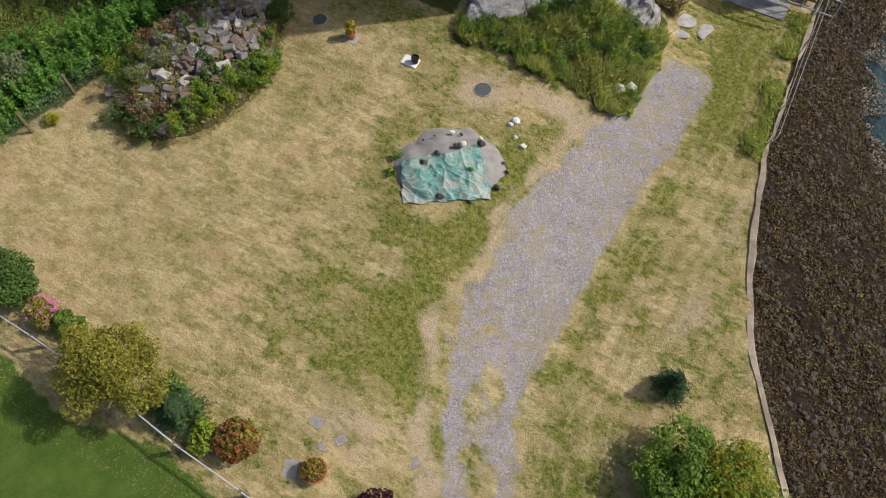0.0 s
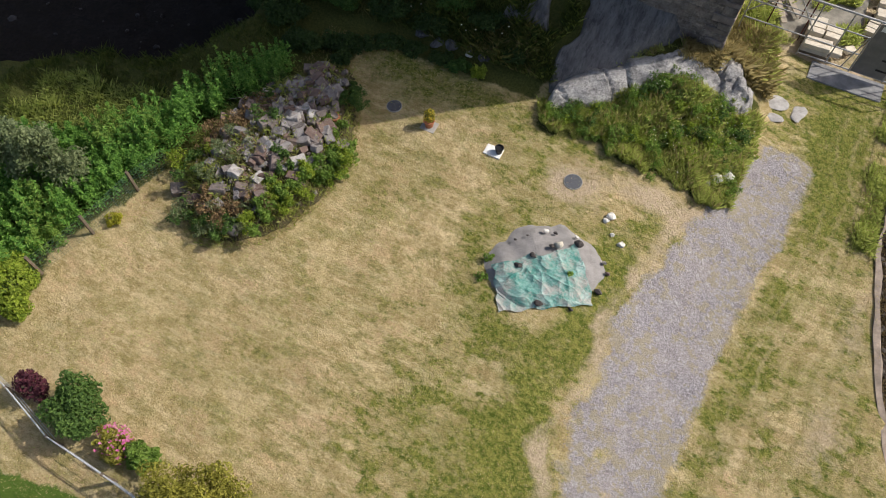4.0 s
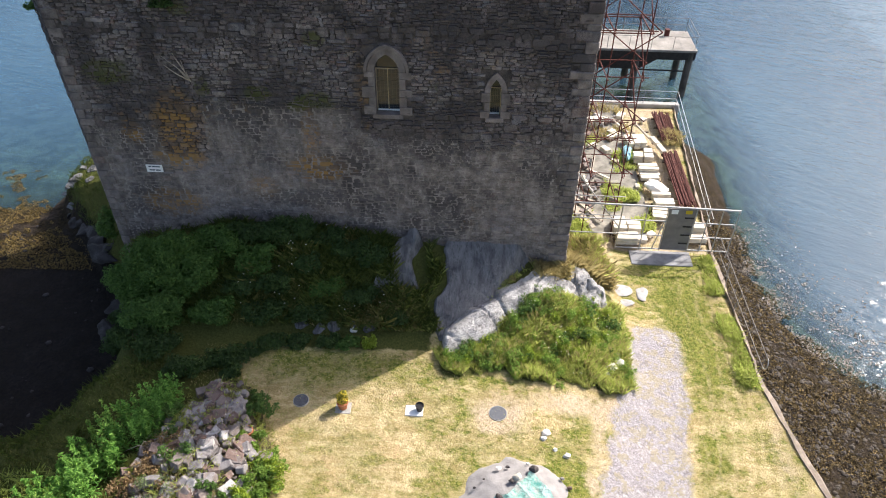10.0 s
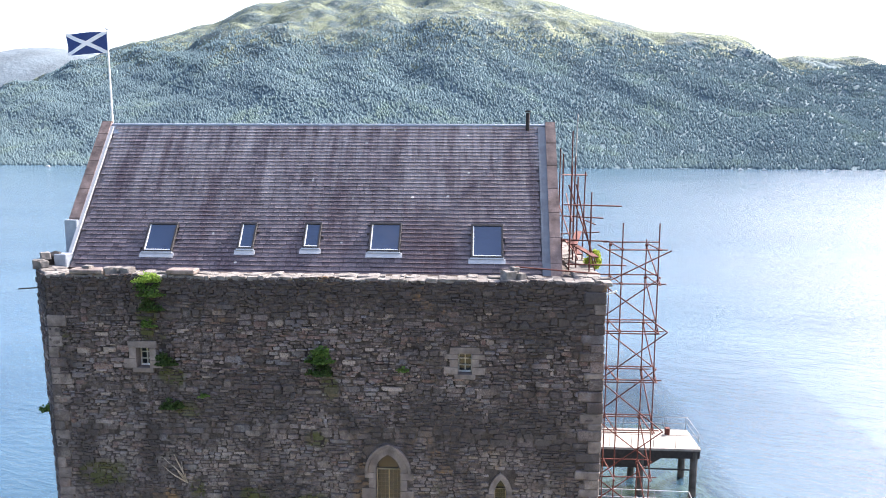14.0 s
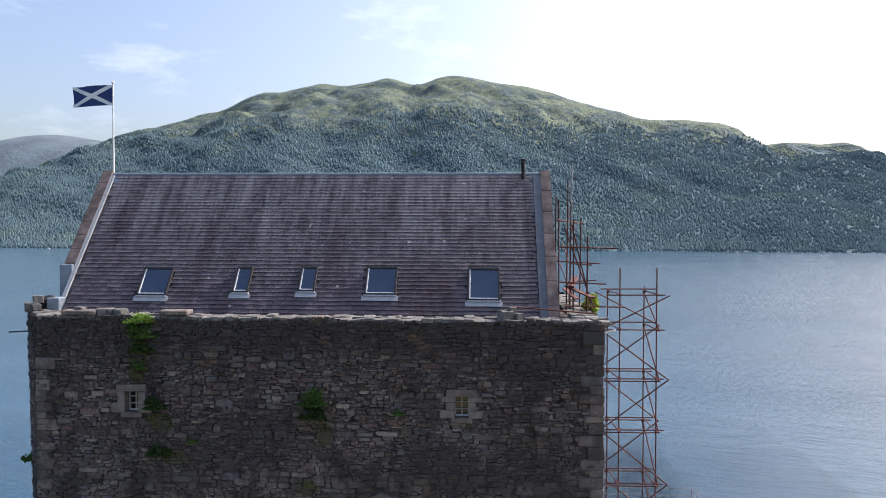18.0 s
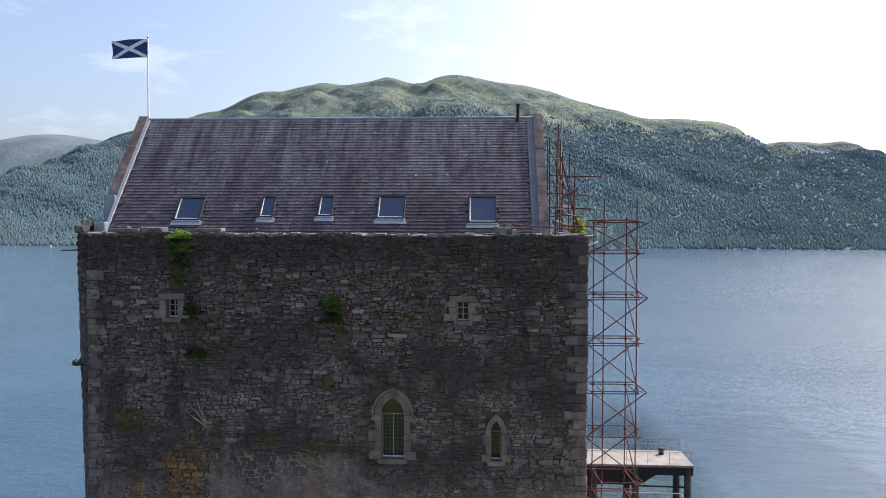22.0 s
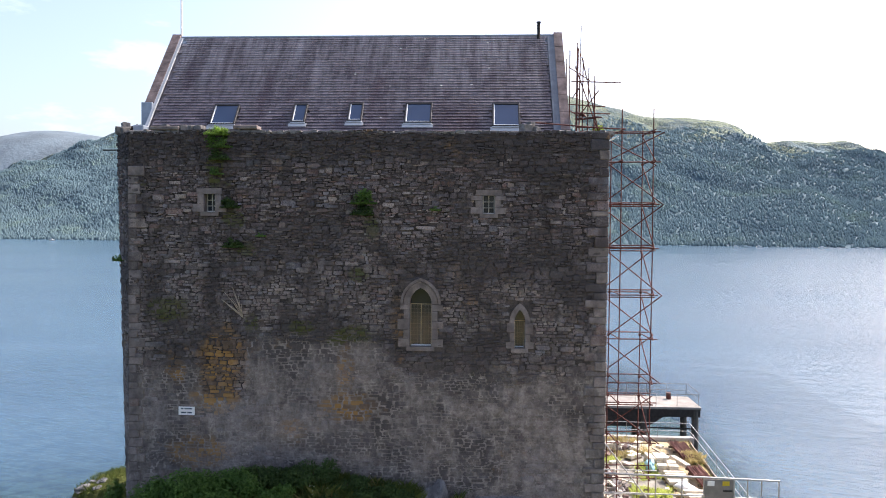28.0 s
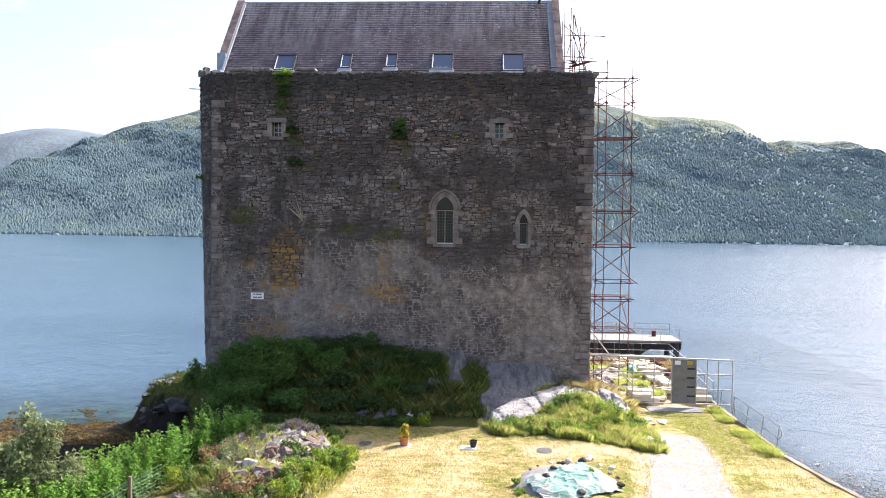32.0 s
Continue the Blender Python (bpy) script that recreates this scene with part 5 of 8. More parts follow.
for x, z, w, h in courses(crng, 0.02, WALL_X - 0.02, 1.0, WALL_TOP - 0.12):
    if blocked(x - w / 2, x + w / 2, z - h / 2, z + h / 2):
        continue
    if crng.random() < (0.02 if z < 8 else 0.05) and h < 0.2:
        continue
    limed = z < (8.3 if 4.9 < x < 10.8 else 7.1 + 0.5 * math.sin(x * 1.1)) and not (3.05 < x < 4.85 and z > 5.9)
    out = crng.uniform(0.004, 0.02) if limed else crng.uniform(0.012, 0.07)
    v, f = stone_verts(crng, w * (0.97 if limed else 1.0), h, out, crng.uniform(0.8, 0.9))
    if 8.2 < x < 13.4 and 11.9 < z < 14.6 and count < 300:
        me = bpy.data.meshes.new("stone")
        me.from_pydata(v, [], f)
        me.materials.append(MASON)
        ob = new("stone", me)
        ob.location = (x, 0, z)
        ob.parent = front_wall
        count += 1
    else:
        o = len(stuff_v)
        stuff_v += [(x + a, b, z + c) for a, b, c in v]
        stuff_f += [tuple(o + i for i in q) for q in f]
d = Vector((1.19, -1.34, 0))
L = d.length
d.normalize()
for x, z, w, h in courses(crng, 0.02, L - 0.02, 0.2, WALL_TOP - 0.1):
    v, f = stone_verts(crng, w, h, crng.uniform(0.02, 0.07), 0.86)
    o = len(stuff_v)
    n = Vector((d.y, -d.x, 0))
    for a, b, c in v:
        p = Vector((-1.19, 1.34, 0)) + d * (x + a) - n * b
        stuff_v.append((p.x + 0.4 * (WALL_TOP - z - c) / 17 * max(0.0, min(1.0, -p.x / 1.19)), p.y, z + c))
    stuff_f += [tuple(o + i for i in q) for q in f]
tagged(part("rubble_masonry", mesh_from("rubble_masonry", stuff_v, stuff_f, MASON), None, front_wall), "grey-brown rubble masonry", kind="stuff")

z, q = 1.0, 0
while z < WALL_TOP - 0.2:
    h = crng.uniform(0.22, 0.46)
    w = crng.uniform(0.55, 0.85) if q % 2 else crng.uniform(0.3, 0.5)
    bm = box(bmesh.new(), WALL_X - w, WALL_X + 0.05 + 0.03 * crng.random(), -0.06 - 0.05 * crng.random(), 0.3 + (0 if q % 2 else 0.3), z, min(z + h - 0.012, WALL_TOP - 0.12), 0.03)
    for v in bm.verts:
        v.co += Vector((noise.noise(v.co * 3), noise.noise(v.co * 3 + Vector((9, 0, 0))), noise.noise(v.co * 3 + Vector((0, 9, 0))))) * 0.03
    part("quoin", bm, DRESSED if crng.random() < 0.5 else MASON, front_wall)
    z, q = z + h, q + 1
z, q = 1.3, 0
while z < 15.2:
    h = crng.uniform(0.24, 0.42)
    w = crng.uniform(0.45, 0.7) if q % 2 else crng.uniform(0.28, 0.42)
    bm = box(bmesh.new(), -0.02, w, -0.05 - 0.04 * crng.random(), 0.2, z, z + h - 0.012, 0.025)
    for v in bm.verts:
        v.co += Vector((noise.noise(v.co * 3), noise.noise(v.co * 3 + Vector((9, 0, 0))), 0)) * 0.02
    part("quoin", bm, DRESSED if crng.random() < 0.65 else MASON, front_wall)
    z, q = z + h, q + 1

# slates
SLATES = []
for i in range(6):
    w = 0.2 + 0.015 * i
    bm = box(bmesh.new(), -w / 2, w / 2, 0, 0.3, 0, 0.03)
    for v in bm.verts:
        v.co.z += 0.056 * (0.3 - v.co.y) / 0.3
        if v.co.y < 0.1:
            v.co.y += 0.004 * math.sin(i * 5 + v.co.x * 30)
    SLATES.append((w, to_mesh("slate", bm, SLATE)))
lrng = random.Random(8)
pv, pf, count = [], [], 0
row, s = 0, 0.0
base_m = roof_frame(0, EAVE)
while s < 7.1:
    x = -0.05 - lrng.uniform(0, 0.2)
    while x < 17.35:
        w, me = lrng.choice(SLATES)
        lift = lrng.uniform(0.002, 0.006)
        px, py = x + w / 2, s + lrng.uniform(-0.005, 0.005)
        y = EAVE + py / math.sqrt(1 + SLOPE ** 2)
        hole = any(abs(px - k[0]) < k[2] / 2 + 0.03 and -k[3] / 2 - 0.27 < (y - k[1]) * math.sqrt(1 + SLOPE ** 2) < k[3] / 2 - 0.18 for k in SKYLIGHTS)
        if px > 0 and not hole:
            m = base_m @ Matrix.LocRotScale((px, py, lift), Euler((lrng.uniform(-0.004, 0.004), 0, lrng.uniform(-0.008, 0.008))), None)
            if 9.6 < px < 13.8 and 2.2 < s < 5.6 and count < 300:
                ob = new("slate", me)
                ob.parent = roof
                ob.matrix_basis = m
                count += 1
            else:
                o = len(pv)
                pv += [tuple(m @ v.co) for v in me.vertices]
                pf += [tuple(o + i for i in p.vertices) for p in me.polygons]
        x += w + 0.012
    s += 0.185 - 0.0006 * row
    row += 1
tagged(part("slate_covering", mesh_from("slate_covering", pv, pf, SLATE), None, roof), "weathered purple-grey roof slates", kind="stuff")


# ---- plant and stone helpers ----
GREEN = leaf_material("fresh_leaf", (0.13, 0.23, 0.035), (0.31, 0.45, 0.095), 0.5)
HEDGE = leaf_material("hedge_leaf", (0.075, 0.20, 0.03), (0.25, 0.45, 0.085), 0.45)
DEEP = leaf_material("deep_leaf", (0.065, 0.13, 0.03), (0.15, 0.25, 0.055), 0.4)
OLIVE = leaf_material("olive_leaf", (0.19, 0.185, 0.025), (0.42, 0.395, 0.075), 0.4)
LIMEL = leaf_material("lime_leaf", (0.16, 0.24, 0.02), (0.38, 0.46, 0.06), 0.4)
BLUEG = leaf_material("spruce_needle", (0.06, 0.12, 0.05), (0.12, 0.21, 0.09), 0.3)
YELLOWL = leaf_material("gorse_leaf", (0.24, 0.26, 0.02), (0.55, 0.49, 0.05), 0.4)
PURPLE = leaf_material("purple_leaf", (0.05, 0.015, 0.025), (0.13, 0.035, 0.05))
REDL = leaf_material("red_leaf", (0.16, 0.06, 0.02), (0.30, 0.11, 0.04))
PINK = leaf_material("pink_petal", (0.55, 0.12, 0.30), (0.75, 0.28, 0.48))
YELLOWF = leaf_material("yellow_petal", (0.62, 0.45, 0.03), (0.75, 0.62, 0.08))
WILLOW = leaf_material("willow_leaf", (0.15, 0.195, 0.085), (0.31, 0.36, 0.18), 0.45)
DRYB = leaf_material("dry_bracken", (0.16, 0.10, 0.045), (0.42, 0.29, 0.15), 0.3)
HAY = leaf_material("hay_blade", (0.28, 0.23, 0.095), (0.54, 0.45, 0.22), 0.45)
BLADE = leaf_material("grass_blade", (0.30, 0.37, 0.075), (0.56, 0.59, 0.19), 0.6)
STRAWB = leaf_material("straw_blade", (0.26, 0.19, 0.07), (0.74, 0.61, 0.34), 0.4)
# darker leaf copy: the castle's shade is put into its colour
SHADEL = leaf_material("shade_darkened_leaf", (0.03, 0.058, 0.016), (0.075, 0.125, 0.03), 0.3)
ELDER = leaf_material("elder_leaf", (0.05, 0.11, 0.022), (0.13, 0.23, 0.05), 0.4)
UMBEL = leaf_material("cream_umbel", (0.6, 0.58, 0.48), (0.75, 0.73, 0.64), 0.2)
# grass copy with the castle's shade darkened into it
SHADEB = leaf_material("shade_darkened_blade", (0.045, 0.075, 0.015), (0.15, 0.175, 0.04), 0.35)
OLIVEB = leaf_material("olive_blade", (0.12, 0.12, 0.03), (0.26, 0.24, 0.08), 0.4)
BARK = simple("bark", (0.13, 0.10, 0.075), 0.95, vary=0.35, scale=9, bump=0.7, dist=0.02)
DEADW = simple("bleached_twigs", (0.36, 0.31, 0.25), 0.9, vary=0.2, scale=9, bump=0.3)
TERRA = simple("terracotta", (0.42, 0.17, 0.09), 0.85, vary=0.2, scale=6, bump=0.2)
BLACKP = simple("black_plastic", (0.02, 0.02, 0.022), 0.45, vary=0.2, scale=5, bump=0.1)
PALE = simple("pale_cut_stone", (0.62, 0.56, 0.46), 0.9, vary=0.16, scale=3, bump=0.35, dist=0.01, rnd=0.3)


def rubble_material():
    k = Nodes("rubble_stone", 0.92, 0, 0.2)
    r = k.rnd()
    c = k.mix(k.ramp(r, 0.25, 0.4), (0.165, 0.112, 0.095), (0.20, 0.168, 0.156))
    c = k.mix(k.ramp(r, 0.5, 0.6), c, (0.25, 0.232, 0.23))
    c = k.mix(k.ramp(r, 0.85, 0.9), c, (0.44, 0.415, 0.40))
    c = k.mix(k.ramp(k.noise(4, 5, 0.7), 0.45, 0.7, 0, 0.65), c, (0.095, 0.075, 0.065))
    c = k.mix(k.ramp(k.noise(9, 5, 0.75), 0.56, 0.7, 0, 0.7), c, (0.36, 0.34, 0.31))
    k.bump(k.noise(14, 6, 0.75), 0.9, 0.04)
    return k.colour(c)


RUBBLE = rubble_material()
WHITEST = simple("white_stone", (0.66, 0.63, 0.58), 0.9, vary=0.2, scale=5, bump=0.5)
SANDM = simple("grey_builders_sand", (0.27, 0.255, 0.25), 0.95, vary=0.2, scale=3, bump=0.9, dist=0.03)
# wet stones, darker than SHORE for the cove's shade as well
WETSHADE = simple("wet_shaded_cove_stone", (0.03, 0.025, 0.024), 0.6, vary=0.4, scale=5, bump=0.6, dist=0.03, rnd=0.5)
SHORE = simple("shore_stone", (0.075, 0.062, 0.05), 0.8, vary=0.45, scale=5, bump=0.6, dist=0.03, rnd=0.5)
np_rng = np.random.default_rng(7)


def plant(name, x, y, blobs, n, size, m, label, category, trunk=0.05, group="", extra=(), seed=1, z=None, fold=0.25, shell=0.5):
    """A shrub or small tree: tapered stem, limbs to each clump, and a crown of single leaves. blobs are relative to its foot."""
    rng = np.random.default_rng(seed)
    z = zat(x, y) - 0.03 if z is None else z
    ob = empty(name, (x, y, z), label, category, group)
    b = np.array(blobs, float)
    fork = Vector((0, 0, max(0.12, float(b[:, 2].min()) * 0.55)))
    part("trunk", rod(bmesh.new(), (0, 0, 0), fork, trunk, 8, trunk * 0.75), BARK, ob)
    for q in b:
        end = Vector(q[:3])
        mid = fork.lerp(end, 0.5) + Vector((rng.normal() * 0.06, rng.normal() * 0.06, 0.05))
        bm = rod(bmesh.new(), fork, mid, trunk * 0.6, 6, trunk * 0.4)
        rod(bm, mid, end + Vector((0, 0, float(q[5]) * 0.5)), trunk * 0.4, 6, trunk * 0.12)
        part("limb", bm, BARK, ob)
    # broken clumps inside every blob, so that the outline is uneven
    clumps = []
    for q in b:
        for _ in range(9):
            d = rng.normal(size=3)
            d /= np.linalg.norm(d)
            r = rng.uniform(0.25, 0.5)
            clumps.append((*(q[:3] + d * q[3:] * (1 - r * 0.6)), *(q[3:] * r)))
    p, nn = blob_points(rng, np.concatenate([b * [1, 1, 1, 0.8, 0.8, 0.8], np.array(clumps)]), n, shell)
    p[:, 2] = np.maximum(p[:, 2], 0.03)
    s = size * (0.6 + 0.8 * rng.random(n))
    part("crown", scatter_mesh("crown", p, nn, s, m, rng, fold=fold), None, ob)
    for nm, mm, cnt, sz in extra:
        p, nn = blob_points(rng, b * [1, 1, 1, 1.03, 1.03, 1.03], cnt, 0.93)
        part(nm, scatter_mesh(nm, p, nn, sz * (0.7 + 0.6 * rng.random(cnt)), mm, rng, aspect=0.8), None, ob)
    return ob


def conifer(name, x, y, h, r, m, label, seed):
    rng = np.random.default_rng(seed)
    ob = empty(name, (x, y, zat(x, y) - 0.02), label, "tree")
    part("trunk", rod(bmesh.new(), (0, 0, 0), (0, 0, h), 0.05, 7, 0.012), BARK, ob)
    P, N = [], []
    z = 0.15
    while z < h:
        k = r * (1 - z / h) ** 0.8 * rng.uniform(0.85, 1.1)
        for a in rng.random(9) * 2 * math.pi:
            L = k * rng.uniform(0.75, 1.1)
            d = np.array([math.cos(a), math.sin(a), -0.25 + 0.3 * z / h])
            for t in np.linspace(0.1, 1, 11):
                for s in (-1, 1):
                    side = np.array([-d[1], d[0], 0]) * s * 0.10 * (1.2 - t)
                    P.append(np.array([0, 0, z]) + d * L * t + side + rng.normal(size=3) * 0.015)
                    N.append(np.array([0, 0, 1]) + rng.normal(size=3) * 0.5)
        z += 0.085
    N = np.array(N)
    N /= np.linalg.norm(N, axis=1)[:, None]
    part("crown", scatter_mesh("crown", np.array(P), N, 0.075, m, rng, aspect=0.25), None, ob)


def grass_patch(name, n, xr, yr, keep, hr, m, label, lean=0.45, width=0.02, seed=2, lift=None, clump=0.6):
    """Tall grass as single blades, drawn together into tufts."""
    rng = np.random.default_rng(seed)
    c = np.column_stack([rng.uniform(*xr, n // 12), rng.uniform(*yr, n // 12)])
    k = rng.integers(0, len(c), n)
    xy = np.where(rng.random((n, 1)) < clump, c[k] + rng.normal(size=(n, 2)) * 0.13, np.column_stack([rng.uniform(*xr, n), rng.uniform(*yr, n)]))
    xy = xy[keep(xy[:, 0], xy[:, 1])]
    z = land(xy[:, 0], xy[:, 1]) if lift is None else lift(xy[:, 0], xy[:, 1])
    h = rng.uniform(*hr, len(xy)) * (0.75 + 0.35 * wob(xy[:, 0], xy[:, 1], 1.6, 2))
    return tagged(new(name, blade_mesh(name, xy, z - 0.02, h, lean * rng.random(len(xy)) * 2, width, m, rng)), label, "grass", kind="stuff")


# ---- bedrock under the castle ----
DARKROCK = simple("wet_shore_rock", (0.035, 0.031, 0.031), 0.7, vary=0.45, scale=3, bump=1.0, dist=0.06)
def bedrock(x, y, z, sx, sy, sz, rz, seed, label, rx=0.0, ry=0.0, cuts=6, m=None):
    rng = random.Random(seed)
    bm = rock(rng, sx, sy, sz, 4, 0.5, cuts + 6)
    off = Vector((seed * 3.1, 0, 0))
    for v in bm.verts:
        p = v.co + off
        strata = noise.noise(Vector((p.x * 0.6, p.y * 0.6, p.z * 4.5)))
        v.co += v.normal * (0.07 * strata + 0.05 * noise.noise(p * 2.3) + 0.025 * noise.noise(p * 6.1))
    ob = part("rock_outcrop", bm, m or ROCKM, None, label, False)
    tagged(ob, category="rock", group="rock outcrops")
    ob.matrix_basis = Matrix.LocRotScale((x, y, z), Euler((rx, ry, rz)), None)
    return ob




def height_rock(name, x0, x1, y0, y1, step, height, label, m, rough=1.0):
    """A bedrock mass as one skin over its plan, dipping under the ground at its rim."""
    gx, gy = np.arange(x0, x1, step), np.arange(y0, y1, step)
    X, Y = np.meshgrid(gx, gy)
    Z = height(X, Y)
    detail = np.array([noise.fractal(Vector((x * 0.9 + y * 0.5, y * 2.2 - x * 1.1, 3.0)), 0.9, 2.1, 6) for x, y in zip(X.ravel(), Y.ravel())]).reshape(X.shape)
    crack = np.array([noise.cell(Vector((x * 1.1 + 0.6 * y, y * 1.9 - x, 1.0))) for x, y in zip(X.ravel(), Y.ravel())]).reshape(X.shape)
    Z = Z + rough * (0.055 * detail + 0.05 * (crack - 0.5))
    for q in range(9):
        a = 0.5 + 0.9 * math.sin(q * 2.3)
        off = (X - x0) * math.cos(a) + (Y - y0) * math.sin(a) - (0.6 + q * 0.85) + 0.06 * np.sin(Y * 7 + X * 5 + q)
        Z = Z - rough * 0.13 * np.exp(-(off / 0.06) ** 2) + rough * 0.05 * np.tanh(off / 0.05) * np.sin(q * 1.9)
    i = np.arange(X.size).reshape(X.shape)
    f = np.stack([i[:-1, :-1], i[:-1, 1:], i[1:, 1:], i[1:, :-1]], -1).reshape(-1, 4)
    hold = (Z > land(X, Y) - 0.25).ravel()
    f = f[hold[f].any(1)]
    used = np.unique(f)
    back = np.zeros(X.size, int)
    back[used] = np.arange(len(used))
    me = mesh_from(name, np.stack([X, Y, Z], -1).reshape(-1, 3)[used], back[f], m)
    return tagged(new(name, me), label, "rock", "rock outcrops")


def ridge_line(x):
    return np.interp(x, [14.2, 14.6, 15.7, 16.8, 18.0, 19.2, 20.4, 21.2, 21.7], [-4.4, -4.25, -3.25, -2.1, -0.85, -0.45, -0.6, -0.95, -1.0])


def ridge_height(X, Y):
    """A broken pale ridge from the lawn edge up to the castle corner."""
    line_y = ridge_line(X) + 0.1 * np.sin(X * 1.7) + 0.07 * np.sin(X * 4.1 + 1)
    crest = np.interp(X, [14.2, 14.5, 15.6, 17.0, 18.2, 19.4, 20.6, 21.2, 21.6], [-0.3, 0.7, 0.86, 0.98, 1.05, 0.98, 0.75, 0.35, -1.0])
    wide = np.interp(X, [14.2, 14.6, 15.7, 16.8, 18, 19.4, 20.5, 21.6], [0.35, 0.45, 1.05, 1.05, 1.4, 1.5, 0.95, 0.3])
    d = Y - line_y
    # tilted slabs that end in small steps
    slab_no = np.floor((X + 0.35 * d - 14.1) / 1.75 + 0.25 * np.sin(d * 3))
    crest = crest + 0.06 + 0.08 * np.sin(slab_no * 2.7) + 0.08 * np.sin(slab_no * 1.3) * d
    z = crest + np.where(d < 0, 0.55 * d / wide - 2.0 * np.maximum(0, -d - wide), -0.3 * np.maximum(0, d - 0.2) - 0.9 * np.maximum(0, d - 0.7))
    face = (d > -wide) & (d < 0.25) & (X > 14.5) & (X < 21.3)
    return np.where(face, np.maximum(z, land(X, Y) + 0.1), z)


def slab_height(X, Y):
    """A smooth sloping slab that leans against the wall foot."""
    z = 2.16 + 0.47 * Y - 0.08 * (X - 15)
    rag = 0.22 * wob(X, Y, 1.3, 2) + 0.1 * wob(X, Y, 3.7, 4)
    z = z + 0.07 * wob(X, Y * 0.5, 1.1, 3) - 2.5 * np.maximum(0, (14.35 + rag + 0.05 * Y) - X) - 1.6 * np.maximum(0, X - (17.5 + rag + 0.55 * Y))
    return np.where(Y < -3.9, z - 2 * (-3.9 - Y), z)


def slab_material():
    k = Nodes("smooth_dark_schist", 0.7, 0, 0.3)
    c = k.mix(k.ramp(k.noise(1.6, 6, 0.72, stretch=(1.8, 0.5, 0.5)), 0.38, 0.62), (0.085, 0.083, 0.084), (0.195, 0.19, 0.19))
    c = k.mix(k.ramp(k.noise(5, 5, 0.75, stretch=(1.5, 0.4, 0.4)), 0.52, 0.64, 0, 0.65), c, (0.04, 0.04, 0.042))
    c = k.mix(k.ramp(k.noise(2.6, 5, 0.75), 0.6, 0.68, 0, 0.5), c, (0.24, 0.235, 0.23))
    k.bump(k.math("ADD", k.noise(3, 6, 0.75, stretch=(1.8, 0.5, 0.5)), k.math("MULTIPLY", k.noise(19, 5, 0.75), 0.3)), 1.0, 0.1)
    return k.colour(c)


def knoll_height(X, Y):
    """The hump of dark rock among the grass."""
    return 2.75 + 0.55 * Y - 0.12 * (X - 12.8) - 2.6 * np.maximum(0, np.abs(X - 12.8 - 0.25 * Y + 0.2 * wob(X, Y, 2, 1)) - (0.12 - 0.32 * Y)) - 1.5 * np.maximum(0, -2.2 - Y)


SLABM = slab_material()
height_rock("rock_outcrop", 13.6, 18.2, -4.4, 0.05, 0.09, slab_height, "smooth dark grey bedrock slab below the castle wall", SLABM, 0.45)
height_rock("rock_outcrop", 14.0, 21.9, -5.4, 0.9, 0.08, ridge_height, "sunlit pale grey cracked bedrock ridge at the lawn edge", ROCKM)
height_rock("rock_outcrop", 11.4, 14.3, -2.7, 0.05, 0.08, knoll_height, "dark grey rock among grass below the wall", SLABM, 0.6)
for i, (x, y, s) in enumerate(((8.6, -3.6, 0.26), (9.3, -3.7, 0.22), (9.9, -3.6, 0.3), (10.7, -3.6, 0.28), (11.4, -3.7, 0.2), (-1.5, 0.3, 0.55), (-2.0, -0.6, 0.5), (-2.4, 1.8, 0.6), (-1.2, -1.6, 0.5))):
    bedrock(x, y, zat(x, y) + 0.05, s * 1.3, s, s * 0.8, i * 0.8, 20 + i, "grey rock half hidden in weeds", m=SLABM if i < 5 else DARKROCK)
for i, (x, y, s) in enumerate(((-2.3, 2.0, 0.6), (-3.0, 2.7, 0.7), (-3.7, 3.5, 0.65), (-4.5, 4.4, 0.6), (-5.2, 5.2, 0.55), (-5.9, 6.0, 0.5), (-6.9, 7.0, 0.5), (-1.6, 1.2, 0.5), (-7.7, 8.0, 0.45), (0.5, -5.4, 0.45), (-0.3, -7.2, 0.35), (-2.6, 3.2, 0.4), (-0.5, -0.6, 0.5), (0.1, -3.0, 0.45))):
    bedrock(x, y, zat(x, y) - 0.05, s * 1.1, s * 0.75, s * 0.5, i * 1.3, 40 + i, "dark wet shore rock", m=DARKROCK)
for i, (x, y, s) in enumerate(((-7.3, 7.9, 0.45), (-6.9, 8.5, 0.5), (-6.3, 9.2, 0.45), (-7.8, 8.9, 0.4), (-6.0, 8.2, 0.35), (-7.0, 9.6, 0.4), (-8.4, 9.3, 0.35))):
    bedrock(x, y, zat(x, y) + 0.02, s * 1.0, s * 0.7, s * 0.5, i * 1.1, 90 + i, "weathered grey rock at the end of the spur", m=SLABM)
PALESLAB = simple("pale_flagstone", (0.42, 0.40, 0.385), 0.9, vary=0.35, scale=4, bump=0.6, dist=0.02, rnd=0.3)
for i, (x, y, sx, sy) in enumerate(((22.2, 0.35, 0.55, 0.4), (22.35, -0.42, 0.5, 0.3), (23.15, 0.3, 0.35, 0.5))):
    ob = part("stone_slab", rock(random.Random(60 + i), sx, sy, 0.055, 3, 0.12, 9), PALESLAB, None, "flat pale grey stone slab set in the grass")
    tagged(ob, category="stone", group="stone slabs")
    ob.location = (x, y, zat(x, y) + 0.02)
